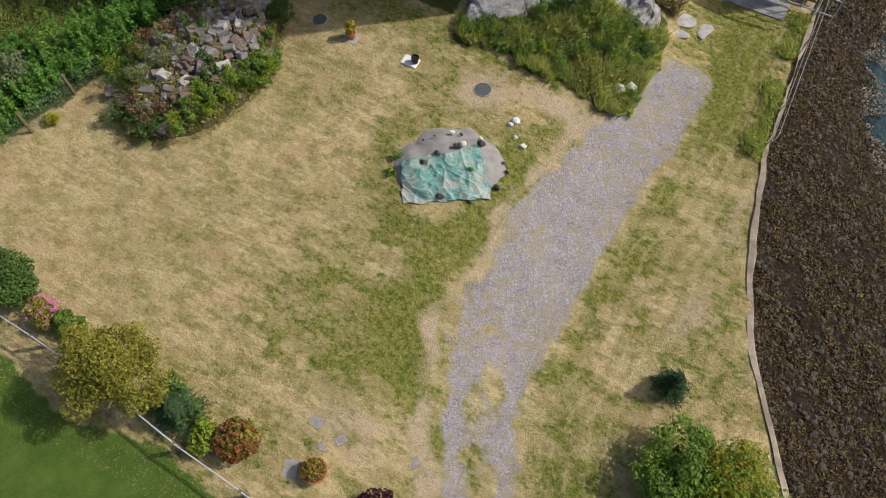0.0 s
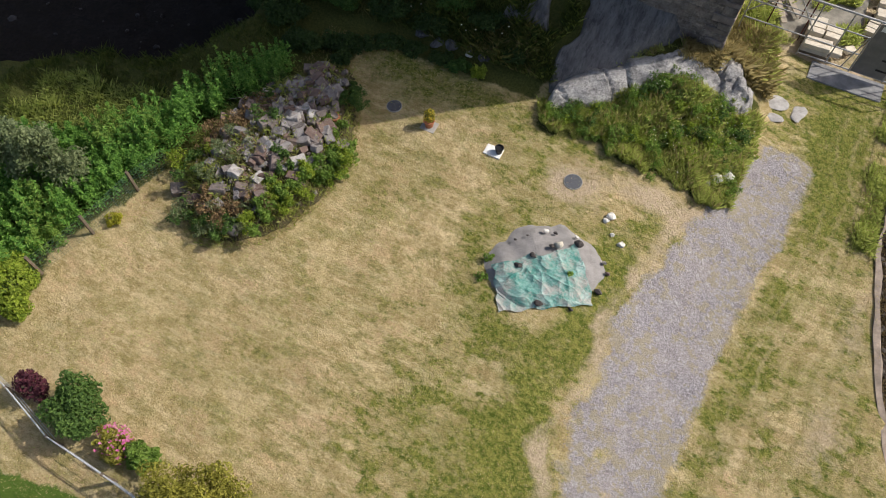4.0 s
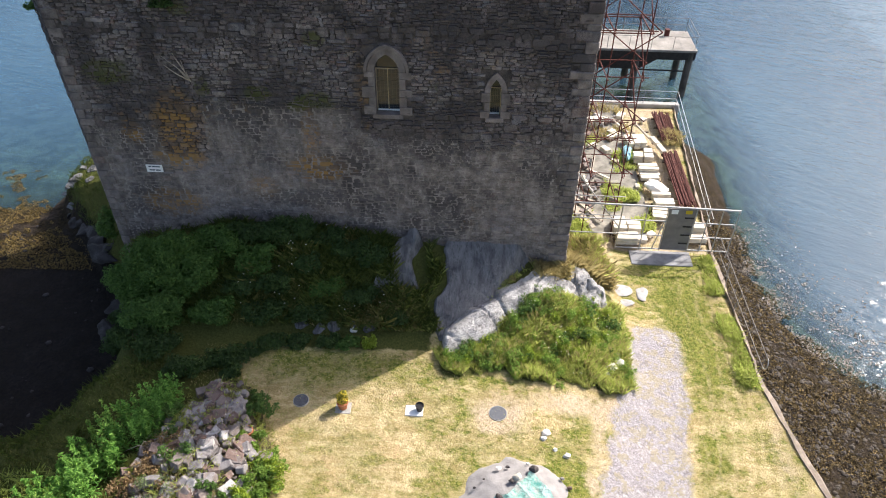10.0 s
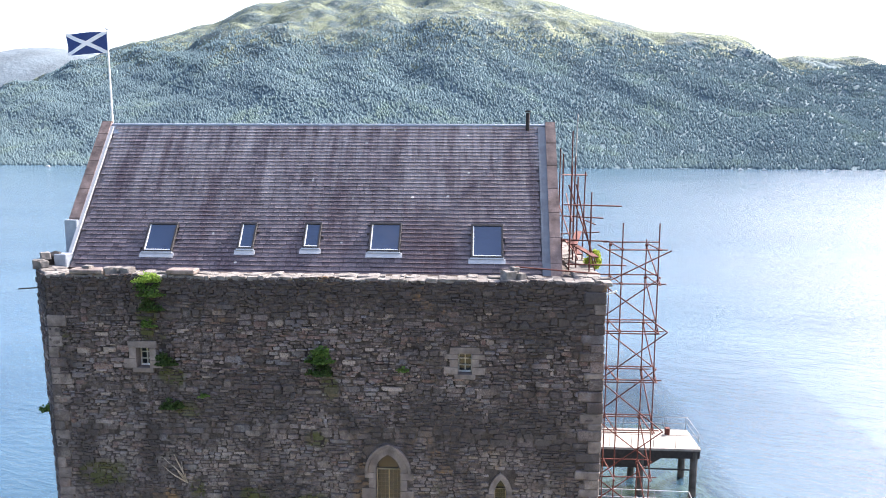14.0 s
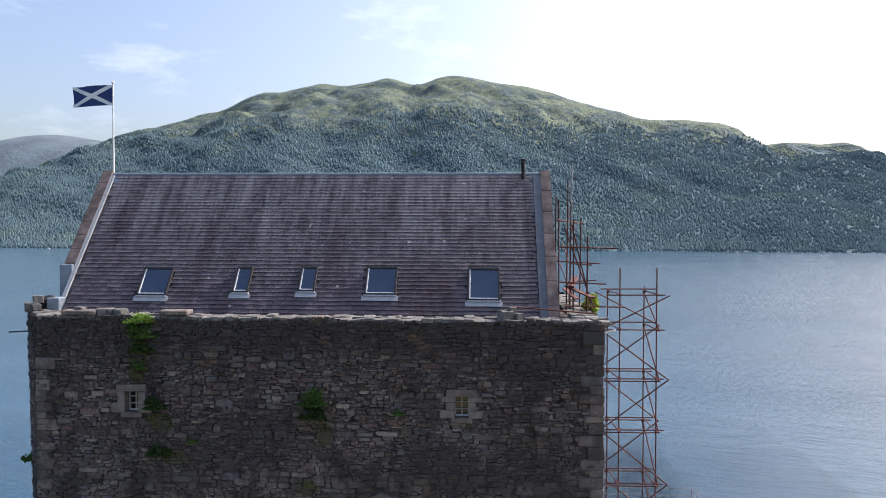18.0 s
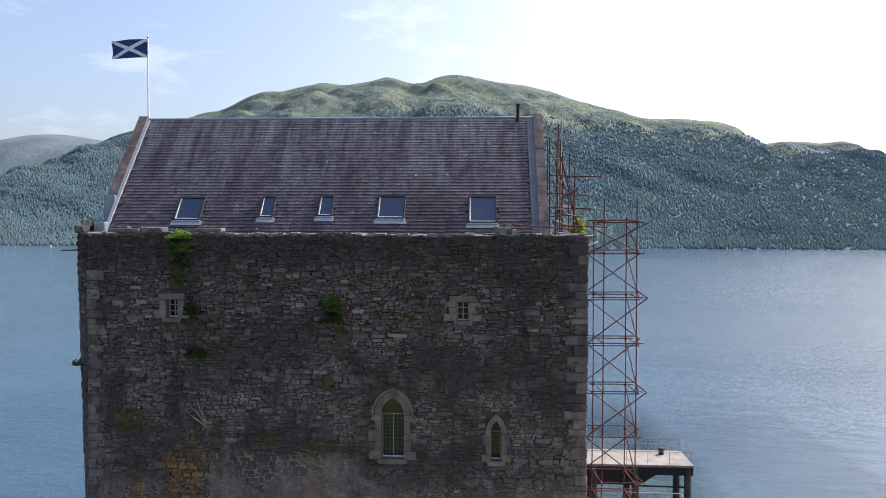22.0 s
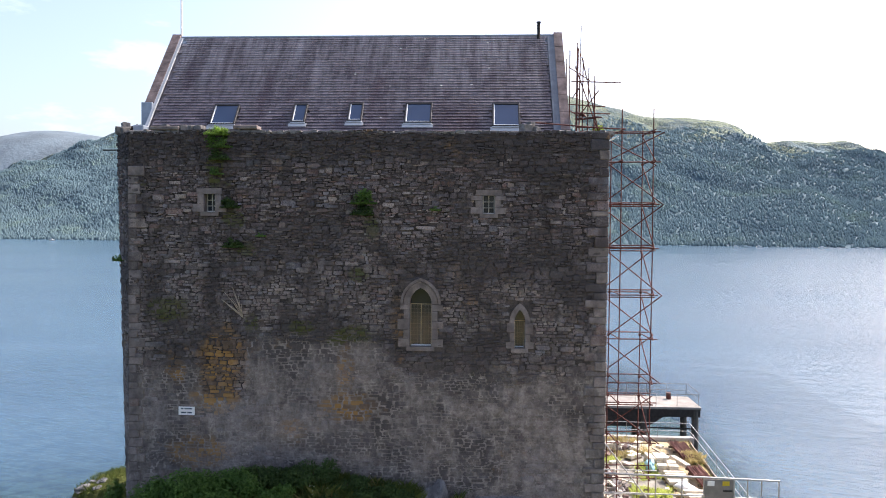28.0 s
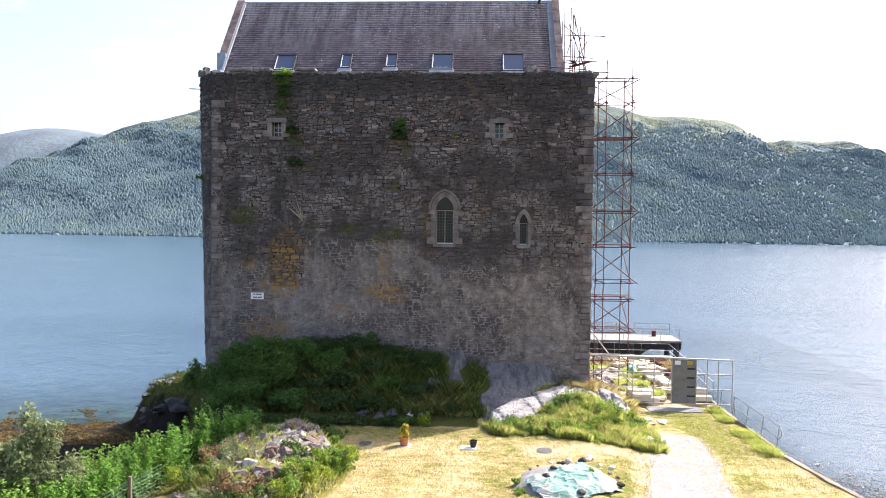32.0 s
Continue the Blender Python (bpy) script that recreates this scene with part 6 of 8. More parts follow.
for i, (x, y, s, m) in enumerate(((21.42, -4.2, 0.26, WHITEST), (21.1, -4.55, 0.24, WHITEST), (21.5, -3.8, 0.2, ROCKM), (18.32, -8.05, 0.15, WHITEST), (18.22, -8.28, 0.1, WHITEST), (19.0, -8.9, 0.12, WHITEST), (18.6, -8.7, 0.08, WHITEST), (20.9, -4.9, 0.14, ROCKM), (10.74, -3.75, 0.16, WHITEST))):
    ob = part("boulder", rock(random.Random(80 + i), s * 1.2, s, s * 0.9, 3, 0.3, 6), m, None, "pale boulder lying in the grass")
    tagged(ob, category="stone", group="pale boulders")
    ob.location = (x, y, zat(x, y) + s * 0.35)

# ---- rubble heap ----
PILE_A = 0.04


def pile_z(x, y):
    dx, dy = x - 6.5, y + 10.75
    u, v = dx * math.cos(PILE_A) + dy * -math.sin(PILE_A), dx * math.sin(PILE_A) + dy * math.cos(PILE_A)
    half = np.interp(v, [-4.4, -3.5, -1.5, 0.5, 2, 3.2, 4.8], [1.5, 2.2, 2.55, 2.5, 1.9, 1.35, 0.7])
    r = (u / half) ** 2 + (v / 4.45) ** 4
    return 1.0 * np.maximum(0, 1 - r) ** 0.7 * np.interp(v, [-4, -1, 2, 4], [0.75, 1.0, 1.0, 0.8]) + 0.12 * wob(x, y, 2.4, 2) * (r < 1)


heap = empty("rubble_heap", (6.5, -11.0, 0), "overgrown heap of cut and broken building stones on the lawn", "rubble heap")
gx, gy = np.arange(2.9, 10.2, 0.2), np.arange(-16.4, -5.6, 0.2)
X, Y = np.meshgrid(gx, gy)
Z = land(X, Y) - 0.06 + pile_z(X, Y)
i = np.arange(X.size).reshape(X.shape)
f = np.stack([i[:-1, :-1], i[:-1, 1:], i[1:, 1:], i[1:, :-1]], -1).reshape(-1, 4)
EARTH = simple("weedy_earth", (0.10, 0.083, 0.042), 0.95, vary=0.45, scale=4, bump=0.9, dist=0.05)
under(part("earth", mesh_from("earth", np.stack([X, Y, Z], -1).reshape(-1, 3), f, EARTH, True), None), heap)
hrng = random.Random(17)
BLOCKS = []
for k in range(12):
    bm = box(bmesh.new(), -0.5, 0.5, -0.5, 0.5, -0.5, 0.5, 0.06)
    bmesh.ops.subdivide_edges(bm, edges=bm.edges[:], cuts=1)
    for v in bm.verts:
        v.co += Vector([noise.noise(v.co * 1.9 + Vector((k * 7 + 11 * j, j * 3, k))) for j in range(3)]) * 0.2
    BLOCKS.append(to_mesh("stone", bm, RUBBLE))


def heap_stone(x, y, s, up, long, flat, turn, lean=0.5):
    ob = new("stone", hrng.choice(BLOCKS))
    zz = zat(x, y) + float(pile_z(np.array([x]), np.array([y]))[0])
    ob.matrix_basis = Matrix.LocRotScale((x, y, zz + s * up), Euler((hrng.uniform(-lean, lean), hrng.uniform(-lean, lean), turn)), (s * long, s, s * flat))
    return under(ob, heap)


# the large cut blocks that lie on top
for x, y, s, long, turn in ((6.3, -10.75, 0.44, 1.6, -0.2), (7.05, -10.3, 0.36, 1.7, 1.2), (7.6, -10.7, 0.46, 1.5, 0.5), (6.1, -9.9, 0.4, 1.5, 0.6), (7.25, -11.4, 0.5, 1.3, 0.1), (7.95, -11.5, 0.42, 1.4, 1.0), (5.15, -12.4, 0.36, 1.25, 1.5), (5.2, -12.9, 0.36, 1.15, 1.6), (6.35, -12.95, 0.48, 1.15, 0.05), (7.15, -12.75, 0.44, 1.3, 1.4),
                            (7.5, -13.2, 0.5, 1.1, 0.9), (6.2, -13.75, 0.42, 1.5, 0.4), (6.4, -14.1, 0.32, 1.6, -0.3), (6.85, -13.35, 0.38, 1.2, 0.3), (5.25, -14.35, 0.46, 1.4, -0.5), (4.55, -14.0, 0.55, 1.5, 0.8), (8.7, -10.0, 0.5, 1.2, 0.2), (8.0, -10.0, 0.44, 1.4, 0.4), (5.6, -11.5, 0.34, 1.2, 0.2), (6.8, -12.0, 0.4, 1.3, 0.2), (6.5, -8.0, 0.42, 1.4, 1.1), (7.0, -8.1, 0.4, 1.5, -0.4), (6.1, -8.6, 0.4, 1.3, 0.5), (6.9, -8.8, 0.42, 1.3, 0.1), (7.4, -8.6, 0.36, 1.4, 0.9)):
    tagged(heap_stone(x, y, s * 0.8, 0.3, long, 0.75, turn, 0.3), "squared grey-pink building block")
placed = 0
while placed < 275:
    u, v = hrng.gauss(0.1, 0.5), hrng.gauss(0.1, 0.48)
    x, y = 6.4 + u * 2.1, -10.9 + v * 4.3
    if float(pile_z(np.array([x]), np.array([y]))[0]) < 0.35 or (v < -0.3 and hrng.random() < 0.5):
        continue
    s = hrng.choice((0.14, 0.17, 0.2, 0.24, 0.28, 0.34))
    heap_stone(x, y, s, hrng.uniform(0.05, 0.5), hrng.uniform(1, 1.8), hrng.uniform(0.5, 0.9), hrng.uniform(0, 6.3), 0.6)
    placed += 1
sv, sf = [], []
for _ in range(700):
    x, y, s = 6.5 + hrng.gauss(0, 1.15), -10.9 + hrng.gauss(0, 2.1), hrng.uniform(0.04, 0.11)
    dz = float(pile_z(np.array([x]), np.array([y]))[0])
    if dz < 0.15:
        continue
    m = Matrix.LocRotScale((x, y, zat(x, y) + dz + s * 0.3), Euler((hrng.uniform(-1, 1), hrng.uniform(-1, 1), hrng.uniform(0, 6))), (s * 1.5, s, s * 0.8))
    me, o = hrng.choice(BLOCKS), len(sv)
    sv += [tuple(m @ v.co) for v in me.vertices]
    sf += [tuple(o + q for q in p.vertices) for p in me.polygons]
ob = under(part("small_rubble", mesh_from("small_rubble", sv, sf, RUBBLE), None), heap)
tagged(ob, "small broken stones between the blocks", kind="stuff")
weed_rng = np.random.default_rng(31)
for nm, m, n, size, spots in (("bramble_shrub", GREEN, 1500, 0.048, [(8.6, -10.9), (8.9, -10.4), (8.5, -11.6), (8.8, -11.3), (8.3, -12.2), (8.9, -9.9), (8.0, -12.8), (7.9, -13.6), (8.2, -9.4)]),
                              ("bramble_shrub", LIMEL, 900, 0.045, [(8.2, -11.9), (7.6, -14.1), (4.5, -12.7), (4.3, -13.1), (8.6, -10.5), (7.9, -13.0), (8.5, -12.6), (9.0, -10.9)]),
                              ("bramble_shrub", DEEP, 1100, 0.045, [(7.0, -14.7), (6.3, -14.9), (7.6, -7.6), (7.9, -8.2), (5.2, -8.9), (5.0, -13.4), (5.7, -14.9), (7.6, -11.9), (6.0, -10.4)]),
                              ("grey_weed", WILLOW, 700, 0.035, [(6.5, -14.5), (5.5, -14.7), (7.1, -14.2), (5.8, -13.3), (6.0, -12.3), (5.5, -12.0)]),
                              ("dry_weeds", DRYB, 800, 0.04, [(4.7, -11.4), (5.0, -10.6), (4.6, -12.1), (5.3, -11.2), (6.6, -14.2), (5.4, -9.9), (5.9, -14.2), (7.2, -13.7)])):
    for k, (x, y) in enumerate(spots):
        zz = zat(x, y) + float(pile_z(np.array([x]), np.array([y]))[0]) - 0.1
        r = 0.36 + 0.2 * weed_rng.random()
        blobs = [(weed_rng.normal() * r * 0.6, weed_rng.normal() * r * 0.6, weed_rng.uniform(0.1, 0.5), r * weed_rng.uniform(0.35, 0.65), r * weed_rng.uniform(0.35, 0.65), weed_rng.uniform(0.15, 0.32)) for _ in range(6)]
        plant(nm, x, y, blobs, n, size, m, {"bramble_shrub": "leafy green bramble growing over the rubble heap", "grey_weed": "grey-green weed on the rubble heap", "dry_weeds": "dry brown weeds among the rubble"}[nm], "shrub", 0.012, "plants on the rubble heap", seed=100 + k, z=zz, shell=0.2)
brush = empty("dead_brambles", (5.2, -9.9, 0.6), "tangle of bleached dead bramble stems on the heap", "dead shrub")
for k in range(26):
    a, L = hrng.uniform(0, 6.3), hrng.uniform(0.4, 1.0)
    p0 = Vector((hrng.gauss(0, 0.25), hrng.gauss(0, 0.35), -0.2))
    p1 = p0 + Vector((math.cos(a) * L * 0.5, math.sin(a) * L * 0.5, hrng.uniform(0.3, 0.6)))
    p2 = p0 + Vector((math.cos(a) * L, math.sin(a) * L, hrng.uniform(0.0, 0.5)))
    part("stem", rod(rod(bmesh.new(), p0, p1, 0.012, 5), p1, p2, 0.012, 5, 0.005), DEADW, brush)
ring = empty("chimney_pot", (7.9, -9.1, zat(7.9, -9.1) + 0.45), "weathered round clay pot lying on the heap", "pot")
bm = bmesh.new()
bmesh.ops.create_cone(bm, cap_ends=False, segments=18, radius1=0.2, radius2=0.18, depth=0.34, matrix=Matrix.Translation((0, 0, 0.17)))
ob = part("wall", bm, TERRA, ring)
md = ob.modifiers.new("thick", "SOLIDIFY")
md.thickness = 0.035
ring.rotation_euler = (0.15, 0.1, 0)
ob = part("plastic_bag", rock(random.Random(4), 0.24, 0.17, 0.12, 3, 0.8, 3), WHITEST, None, "crumpled white and blue plastic bag on the heap")
tagged(ob, category="bag")
ob.location = (8.0, -9.5, zat(8.0, -9.5) + 0.55)



def heap_in(x, y):
    return (pile_z(x, y) > 0.1) & (wob(x, y, 1.7, 3) > -0.3)


def heap_top(x, y):
    return land(x, y) + pile_z(x, y)


grass_patch("heap_grass", 5200, (3.4, 9.2), (-15.4, -7.2), lambda x, y: heap_in(x, y) & (x < 7.2), (0.12, 0.45), HAY, "dry grass growing between the rubble stones", width=0.012, seed=91, lift=heap_top)
grass_patch("heap_grass", 11000, (3.4, 9.6), (-15.6, -7.2), lambda x, y: (pile_z(x, y) > 0.0) & (wob(x, y, 1.9, 5) > -0.35), (0.15, 0.5), BLADE, "green grass growing between the rubble stones", width=0.012, seed=92, lift=heap_top)
def heap_rim(x, y):
    return (pile_z(6.5 + (x - 6.5) * 0.9, -10.75 + (y + 10.75) * 0.93) > 0) & (pile_z(x, y) < 0.45)


grass_patch("heap_grass", 16000, (3.4, 9.8), (-15.9, -6.2), heap_rim, (0.08, 0.3), BLADE, "green grass round the foot of the rubble heap", width=0.011, seed=93, lift=heap_top)
grass_patch("heap_grass", 9000, (3.4, 9.8), (-15.9, -6.2), heap_rim, (0.08, 0.28), HAY, "dry grass round the foot of the rubble heap", width=0.011, seed=94, lift=heap_top)

# ---- tarpaulin over a sand heap ----
SAND_C = (17.05, -10.95)


def sand_z(x, y):
    dx, dy = x - SAND_C[0], y - SAND_C[1]
    u, v = dx * 0.86 + dy * 0.5, -dx * 0.5 + dy * 0.86
    r = (u / 2.0) ** 2 + (v / np.where(v < 0, 1.45, 1.7)) ** 2 + 0.18 * wob(x, y, 1.9, 2)
    return 0.42 * np.maximum(0, 1 - r) ** 0.8 + 0.05 * wob(x, y, 2.6, 4) * (r < 1.1)


gx, gy = np.arange(14.6, 19.6, 0.12), np.arange(-13.4, -8.6, 0.12)
X, Y = np.meshgrid(gx, gy)
Z = land(X, Y) - 0.05 + sand_z(X, Y) + 0.02 * wob(X, Y, 7, 3)
i = np.arange(X.size).reshape(X.shape)
f = np.stack([i[:-1, :-1], i[:-1, 1:], i[1:, 1:], i[1:, :-1]], -1).reshape(-1, 4)
tagged(new("sand_mound", mesh_from("sand_mound", np.stack([X, Y, Z], -1).reshape(-1, 3), f, SANDM, True)), "low heap of grey builders' sand on the lawn", "sand heap")


def tarp_material():
    k = Nodes("worn_tarpaulin", 0.6, 0, 0.25)
    c = k.mix(k.ramp(k.noise(2.6, 6, 0.75, stretch=(1, 1.6, 1)), 0.4, 0.62), (0.05, 0.215, 0.18), (0.225, 0.40, 0.36))
    c = k.mix(k.ramp(k.noise(1.7, 6, 0.75), 0.5, 0.6, 0, 0.8), c, (0.36, 0.48, 0.46))
    c = k.mix(k.ramp(k.noise(1.2, 7, 0.8), 0.46, 0.6, 0, 0.85), c, (0.40, 0.355, 0.33))
    c = k.mix(k.ramp(k.noise(9, 4, 0.75), 0.6, 0.7, 0, 0.6), c, (0.12, 0.14, 0.12))
    k.bump(k.math("ADD", k.noise(5, 6, 0.7, stretch=(0.5, 1.6, 1)), k.math("MULTIPLY", k.noise(17, 4, 0.7), 0.3)), 1.0, 0.06)
    return k.colour(c)


TARPM = tarp_material()
nu, nv = 110, 90
A, B, C, D = (np.array(p) for p in ((15.5, -11.75), (16.35, -13.15), (19.05, -11.45), (17.65, -9.85)))
U, V = np.meshgrid(np.linspace(0, 1, nu), np.linspace(0, 1, nv))
wob_e = 0.05 * np.sin(U * 23) + 0.06 * np.sin(V * 17 + 1)
Px = (1 - U) * (1 - V) * A[0] + (1 - U) * V * B[0] + U * V * C[0] + U * (1 - V) * D[0] + wob_e * (U - 0.5) * 1.6 - 0.28 * np.sin(V * math.pi) * (1 - U) * np.sin(U * 9) * 0.3
Py = (1 - U) * (1 - V) * A[1] + (1 - U) * V * B[1] + U * V * C[1] + U * (1 - V) * D[1] + wob_e * (V - 0.5) * 1.6 - 0.35 * np.sin(U * math.pi) * (1 - V) * (0.6 + 0.4 * np.sin(U * 11))
wr = 0.05 * (1 - np.abs(wob(Px, Py, 1.3, 8))) ** 4 + 0.045 * (1 - np.abs(wob(Py, Px, 2.6, 3))) ** 4 + 0.035 * (1 - np.abs(wob(Px + Py, Py - Px, 2.3, 5))) ** 4 + 0.015 * wob(Px, Py, 6, 2)
Pz = land(Px, Py) + np.maximum(sand_z(Px, Py), -0.02) + 0.025 + wr
i = np.arange(Px.size).reshape(Px.shape)
f = np.stack([i[:-1, :-1], i[:-1, 1:], i[1:, 1:], i[1:, :-1]], -1).reshape(-1, 4)
tarp = tagged(new("tarpaulin", mesh_from("tarpaulin", np.stack([Px, Py, Pz], -1).reshape(-1, 3), f, TARPM)), "crumpled worn turquoise tarpaulin weighed down with stones", "tarpaulin")
md = tarp.modifiers.new("thick", "SOLIDIFY")
md.thickness = 0.006
CHAR = simple("dark_weight_stone", (0.07, 0.06, 0.057), 0.9, vary=0.4, scale=6, bump=0.6)
for k, (x, y, s, m) in enumerate(((17.75, -9.9, 0.15, CHAR), (16.3, -11.5, 0.13, CHAR), (16.6, -11.0, 0.12, CHAR), (17.0, -10.4, 0.1, CHAR), (18.95, -11.0, 0.14, CHAR), (17.4, -12.35, 0.13, CHAR), (17.2, -10.25, 0.17, PALE), (16.6, -9.85, 0.1, WHITEST), (16.9, -9.75, 0.07, CHAR), (15.8, -10.6, 0.05, CHAR), (16.1, -10.3, 0.05, CHAR), (17.6, -9.55, 0.07, WHITEST), (19.0, -10.2, 0.09, RUBBLE), (18.75, -9.9, 0.08, RUBBLE), (18.4, -12.0, 0.08, CHAR))):
    ob = part("weight_stone", rock(random.Random(200 + k), s * 1.25, s, s * 0.8, 2, 0.2, 8), m, None, "small stone holding the tarpaulin down" if m is CHAR else "pale stone lying on the sand heap")
    tagged(ob, category="stone", group="stones on the tarpaulin")
    ob.location = (x, y, zat(x, y) + float(sand_z(np.array([x]), np.array([y]))[0]) + s * 0.55 + 0.03)
for k, (x, y, r) in enumerate(((15.3, -12.3, 0.3), (15.25, -11.6, 0.22), (17.9, -11.1, 0.12))):
    plant("weed_clump", x, y, [(0, 0, 0.08, r * 0.7, r * 0.7, 0.12), (r * 0.5, 0.1, 0.05, r * 0.4, r * 0.4, 0.1)], 160, 0.05, GREEN if k != 4 else LIMEL, "green weed beside the tarpaulin", "weed", 0.012, "weeds round the tarpaulin", seed=300 + k, z=zat(x, y) + float(sand_z(np.array([x]), np.array([y]))[0]))


# ---- small things on the lawn ----
def pot_body(r, h, m, wall=0.02):
    bm = bmesh.new()
    prof = [(0.0, 0.0), (r * 0.72, 0.0), (r * 0.98, h * 0.86), (r * 1.08, h * 0.86), (r * 1.08, h), (r * 0.96, h), (r * 0.9, h * 0.8), (0.0, h * 0.8)]
    v = [bm.verts.new((a, 0, b)) for a, b in prof]
    e = [bm.edges.new((p, q)) for p, q in zip(v, v[1:])]
    bmesh.ops.spin(bm, geom=v + e, cent=(0, 0, 0), axis=(0, 0, 1), angle=2 * math.pi, steps=22, use_duplicate=False)
    bmesh.ops.remove_doubles(bm, verts=bm.verts, dist=0.001)
    return bm


def flower_pot(x, y, r, h, blobs, m, flowers, label, seed):
    ob = empty("flower_pot", (x, y, zat(x, y)), label, "flower pot")
    part("pot", pot_body(r, h, TERRA), TERRA, ob, "terracotta pot")
    rng = np.random.default_rng(seed)
    p, nn = blob_points(rng, blobs, 420, 0.3)
    part("foliage", scatter_mesh("foliage", p, nn, 0.045 * (0.6 + 0.8 * rng.random(420)), m, rng), None, ob)
    p, nn = blob_points(rng, blobs, 150, 0.85)
    part("flowers", scatter_mesh("flowers", p, nn, 0.035, flowers, rng, aspect=0.9), None, ob)


def disc(name, x, y, r, m, label, category, thick=0.04):
    ob = empty(name, (x, y, zat(x, y)), label, category)
    part("lid", rod(bmesh.new(), (0, 0, -0.02), (0, 0, thick), r, 28), m, ob)
    bm = bmesh.new()
    rod(bm, (0, 0, -0.05), (0, 0, thick - 0.012), r * 1.1, 28)
    part("rim", bm, CONC, ob)


SUNK = simple("sunk_slab", (0.27, 0.25, 0.24), 0.9, vary=0.3, scale=5, bump=0.4)
IRON = simple("manhole_iron", (0.10, 0.105, 0.12), 0.6, 0.3, vary=0.25, scale=12, bump=0.4)
slab = part("paving_slab", box(bmesh.new(), 10.62, 11.2, -7.72, -7.2, -0.03, 0.05, 0.01), CONC, None, "small concrete slab under the flower pot")
tagged(slab, category="slab")
flower_pot(10.9, -7.45, 0.2, 0.34, [(0, 0, 0.55, 0.22, 0.22, 0.26), (0.05, 0.02, 0.75, 0.14, 0.14, 0.18)], OLIVE, YELLOWF, "terracotta pot with yellow flowers on the lawn", 4)
flower_pot(18.45, -22.2, 0.36, 0.36, [(0, 0, 0.45, 0.36, 0.36, 0.22)], OLIVE, REDL, "wide terracotta bowl of orange and green bedding plants", 6)
tile = part("white_tile", box(bmesh.new(), 13.2, 13.85, -7.65, -7.18, -0.02, 0.045, 0.008), WHITEP, None, "white square board lying on the lawn")
tagged(tile, category="board")
bucket = empty("black_bucket", (13.72, -7.38, zat(13.72, -7.38) + 0.045), "black plastic bucket standing on a white board", "bucket")
part("body", pot_body(0.15, 0.28, BLACKP), BLACKP, bucket)
disc("manhole_cover", 16.6, -7.3, 0.31, IRON, "round grey iron manhole cover in the lawn", "manhole cover")
disc("drain_cover", 9.28, -7.2, 0.27, IRON, "dark round drain cover in the shaded lawn", "drain cover")
for k, (x, y, s) in enumerate(((17.7, -20.95, 0.2), (18.6, -21.05, 0.18), (17.75, -22.45, 0.26), (18.2, -21.5, 0.12), (20.8, -20.6, 0.18))):
    ob = part("paving_slab", box(bmesh.new(), -s, s, -s * 0.8, s * 0.8, -0.03, 0.0, 0.006), SUNK, None, "weathered grey paving slab sunk in the lawn")
    tagged(ob, category="slab", group="paving slabs")
    ob.matrix_basis = Matrix.LocRotScale((x, y, zat(x, y) + 0.012), Euler((0, 0, k)), None)


# ---- hedge bank, fences and garden shrubs ----
def hedge_in(y):
    return np.interp(y, [-22, -18.7, -16.7, -14.6, -13.5, -12, -10.7, -9.5, -8.4, -7], [2.2, 2.2, 2.55, 2.85, 3.2, 3.7, 3.85, 4.7, 5.3, 4.8])


def hedge_out(y):
    return np.interp(y, [-22, -15, -13, -11, -9.5, -8.4, -7], [-5.5, -2.5, 0.2, 1.7, 2.9, 3.6, 4.4])


rng = np.random.default_rng(12)
m_ = 5600
x, y = rng.uniform(-7, 5.6, m_), rng.uniform(-22, -6.9, m_)
ok = (x < hedge_in(y)) & (x > hedge_out(y))
x, y = x[ok], y[ok]
z = land(x, y)
h = 0.95 + 0.45 * wob(x, y, 1.1, 3) + 0.75 * rng.random(len(x)) ** 1.5 + 0.35 * np.exp(-((x - 4.2) / 1.5) ** 2 - ((y + 10) / 2.5) ** 2)
k = 46
t = rng.random((len(x), k)) ** 0.6
P = np.stack([x[:, None] + rng.normal(size=t.shape) * (0.105 * (1.25 - t)), y[:, None] + rng.normal(size=t.shape) * (0.105 * (1.25 - t)), z[:, None] + h[:, None] * t], -1).reshape(-1, 3)
N = rng.normal(size=P.shape) * 0.6 + [0.25, 0.1, 1.3]
N /= np.linalg.norm(N, axis=1)[:, None]
pick = wob(P[:, 0], P[:, 1], 0.8, 6) + rng.normal(size=len(P)) * 0.25 > 0.55
for nm, sel, m in (("hedge_bank", ~pick, HEDGE), ("hedge_bank", pick, GREEN)):
    tagged(new(nm, scatter_mesh(nm, P[sel], N[sel], 0.07 * (0.6 + 0.8 * rng.random(sel.sum())), m, rng, aspect=0.4)), "dense green hedge of tall leafy weeds on the bank", "hedge", kind="stuff")
plant("lime_shrub", 2.55, -19.6, [(0, 0, 0.8, 0.85, 0.9, 0.6), (0.3, -0.5, 0.6, 0.6, 0.6, 0.45), (-0.4, 0.5, 0.9, 0.6, 0.6, 0.5)], 6500, 0.06, LIMEL, "bright lime-green leafy shrub at the fence corner", "shrub", seed=41)
plant("yellow_shrub", 3.22, -16.05, [(0, 0, 0.22, 0.3, 0.3, 0.22)], 320, 0.06, YELLOWL, "small yellow shrub at the foot of the fence", "shrub", 0.015, seed=42)
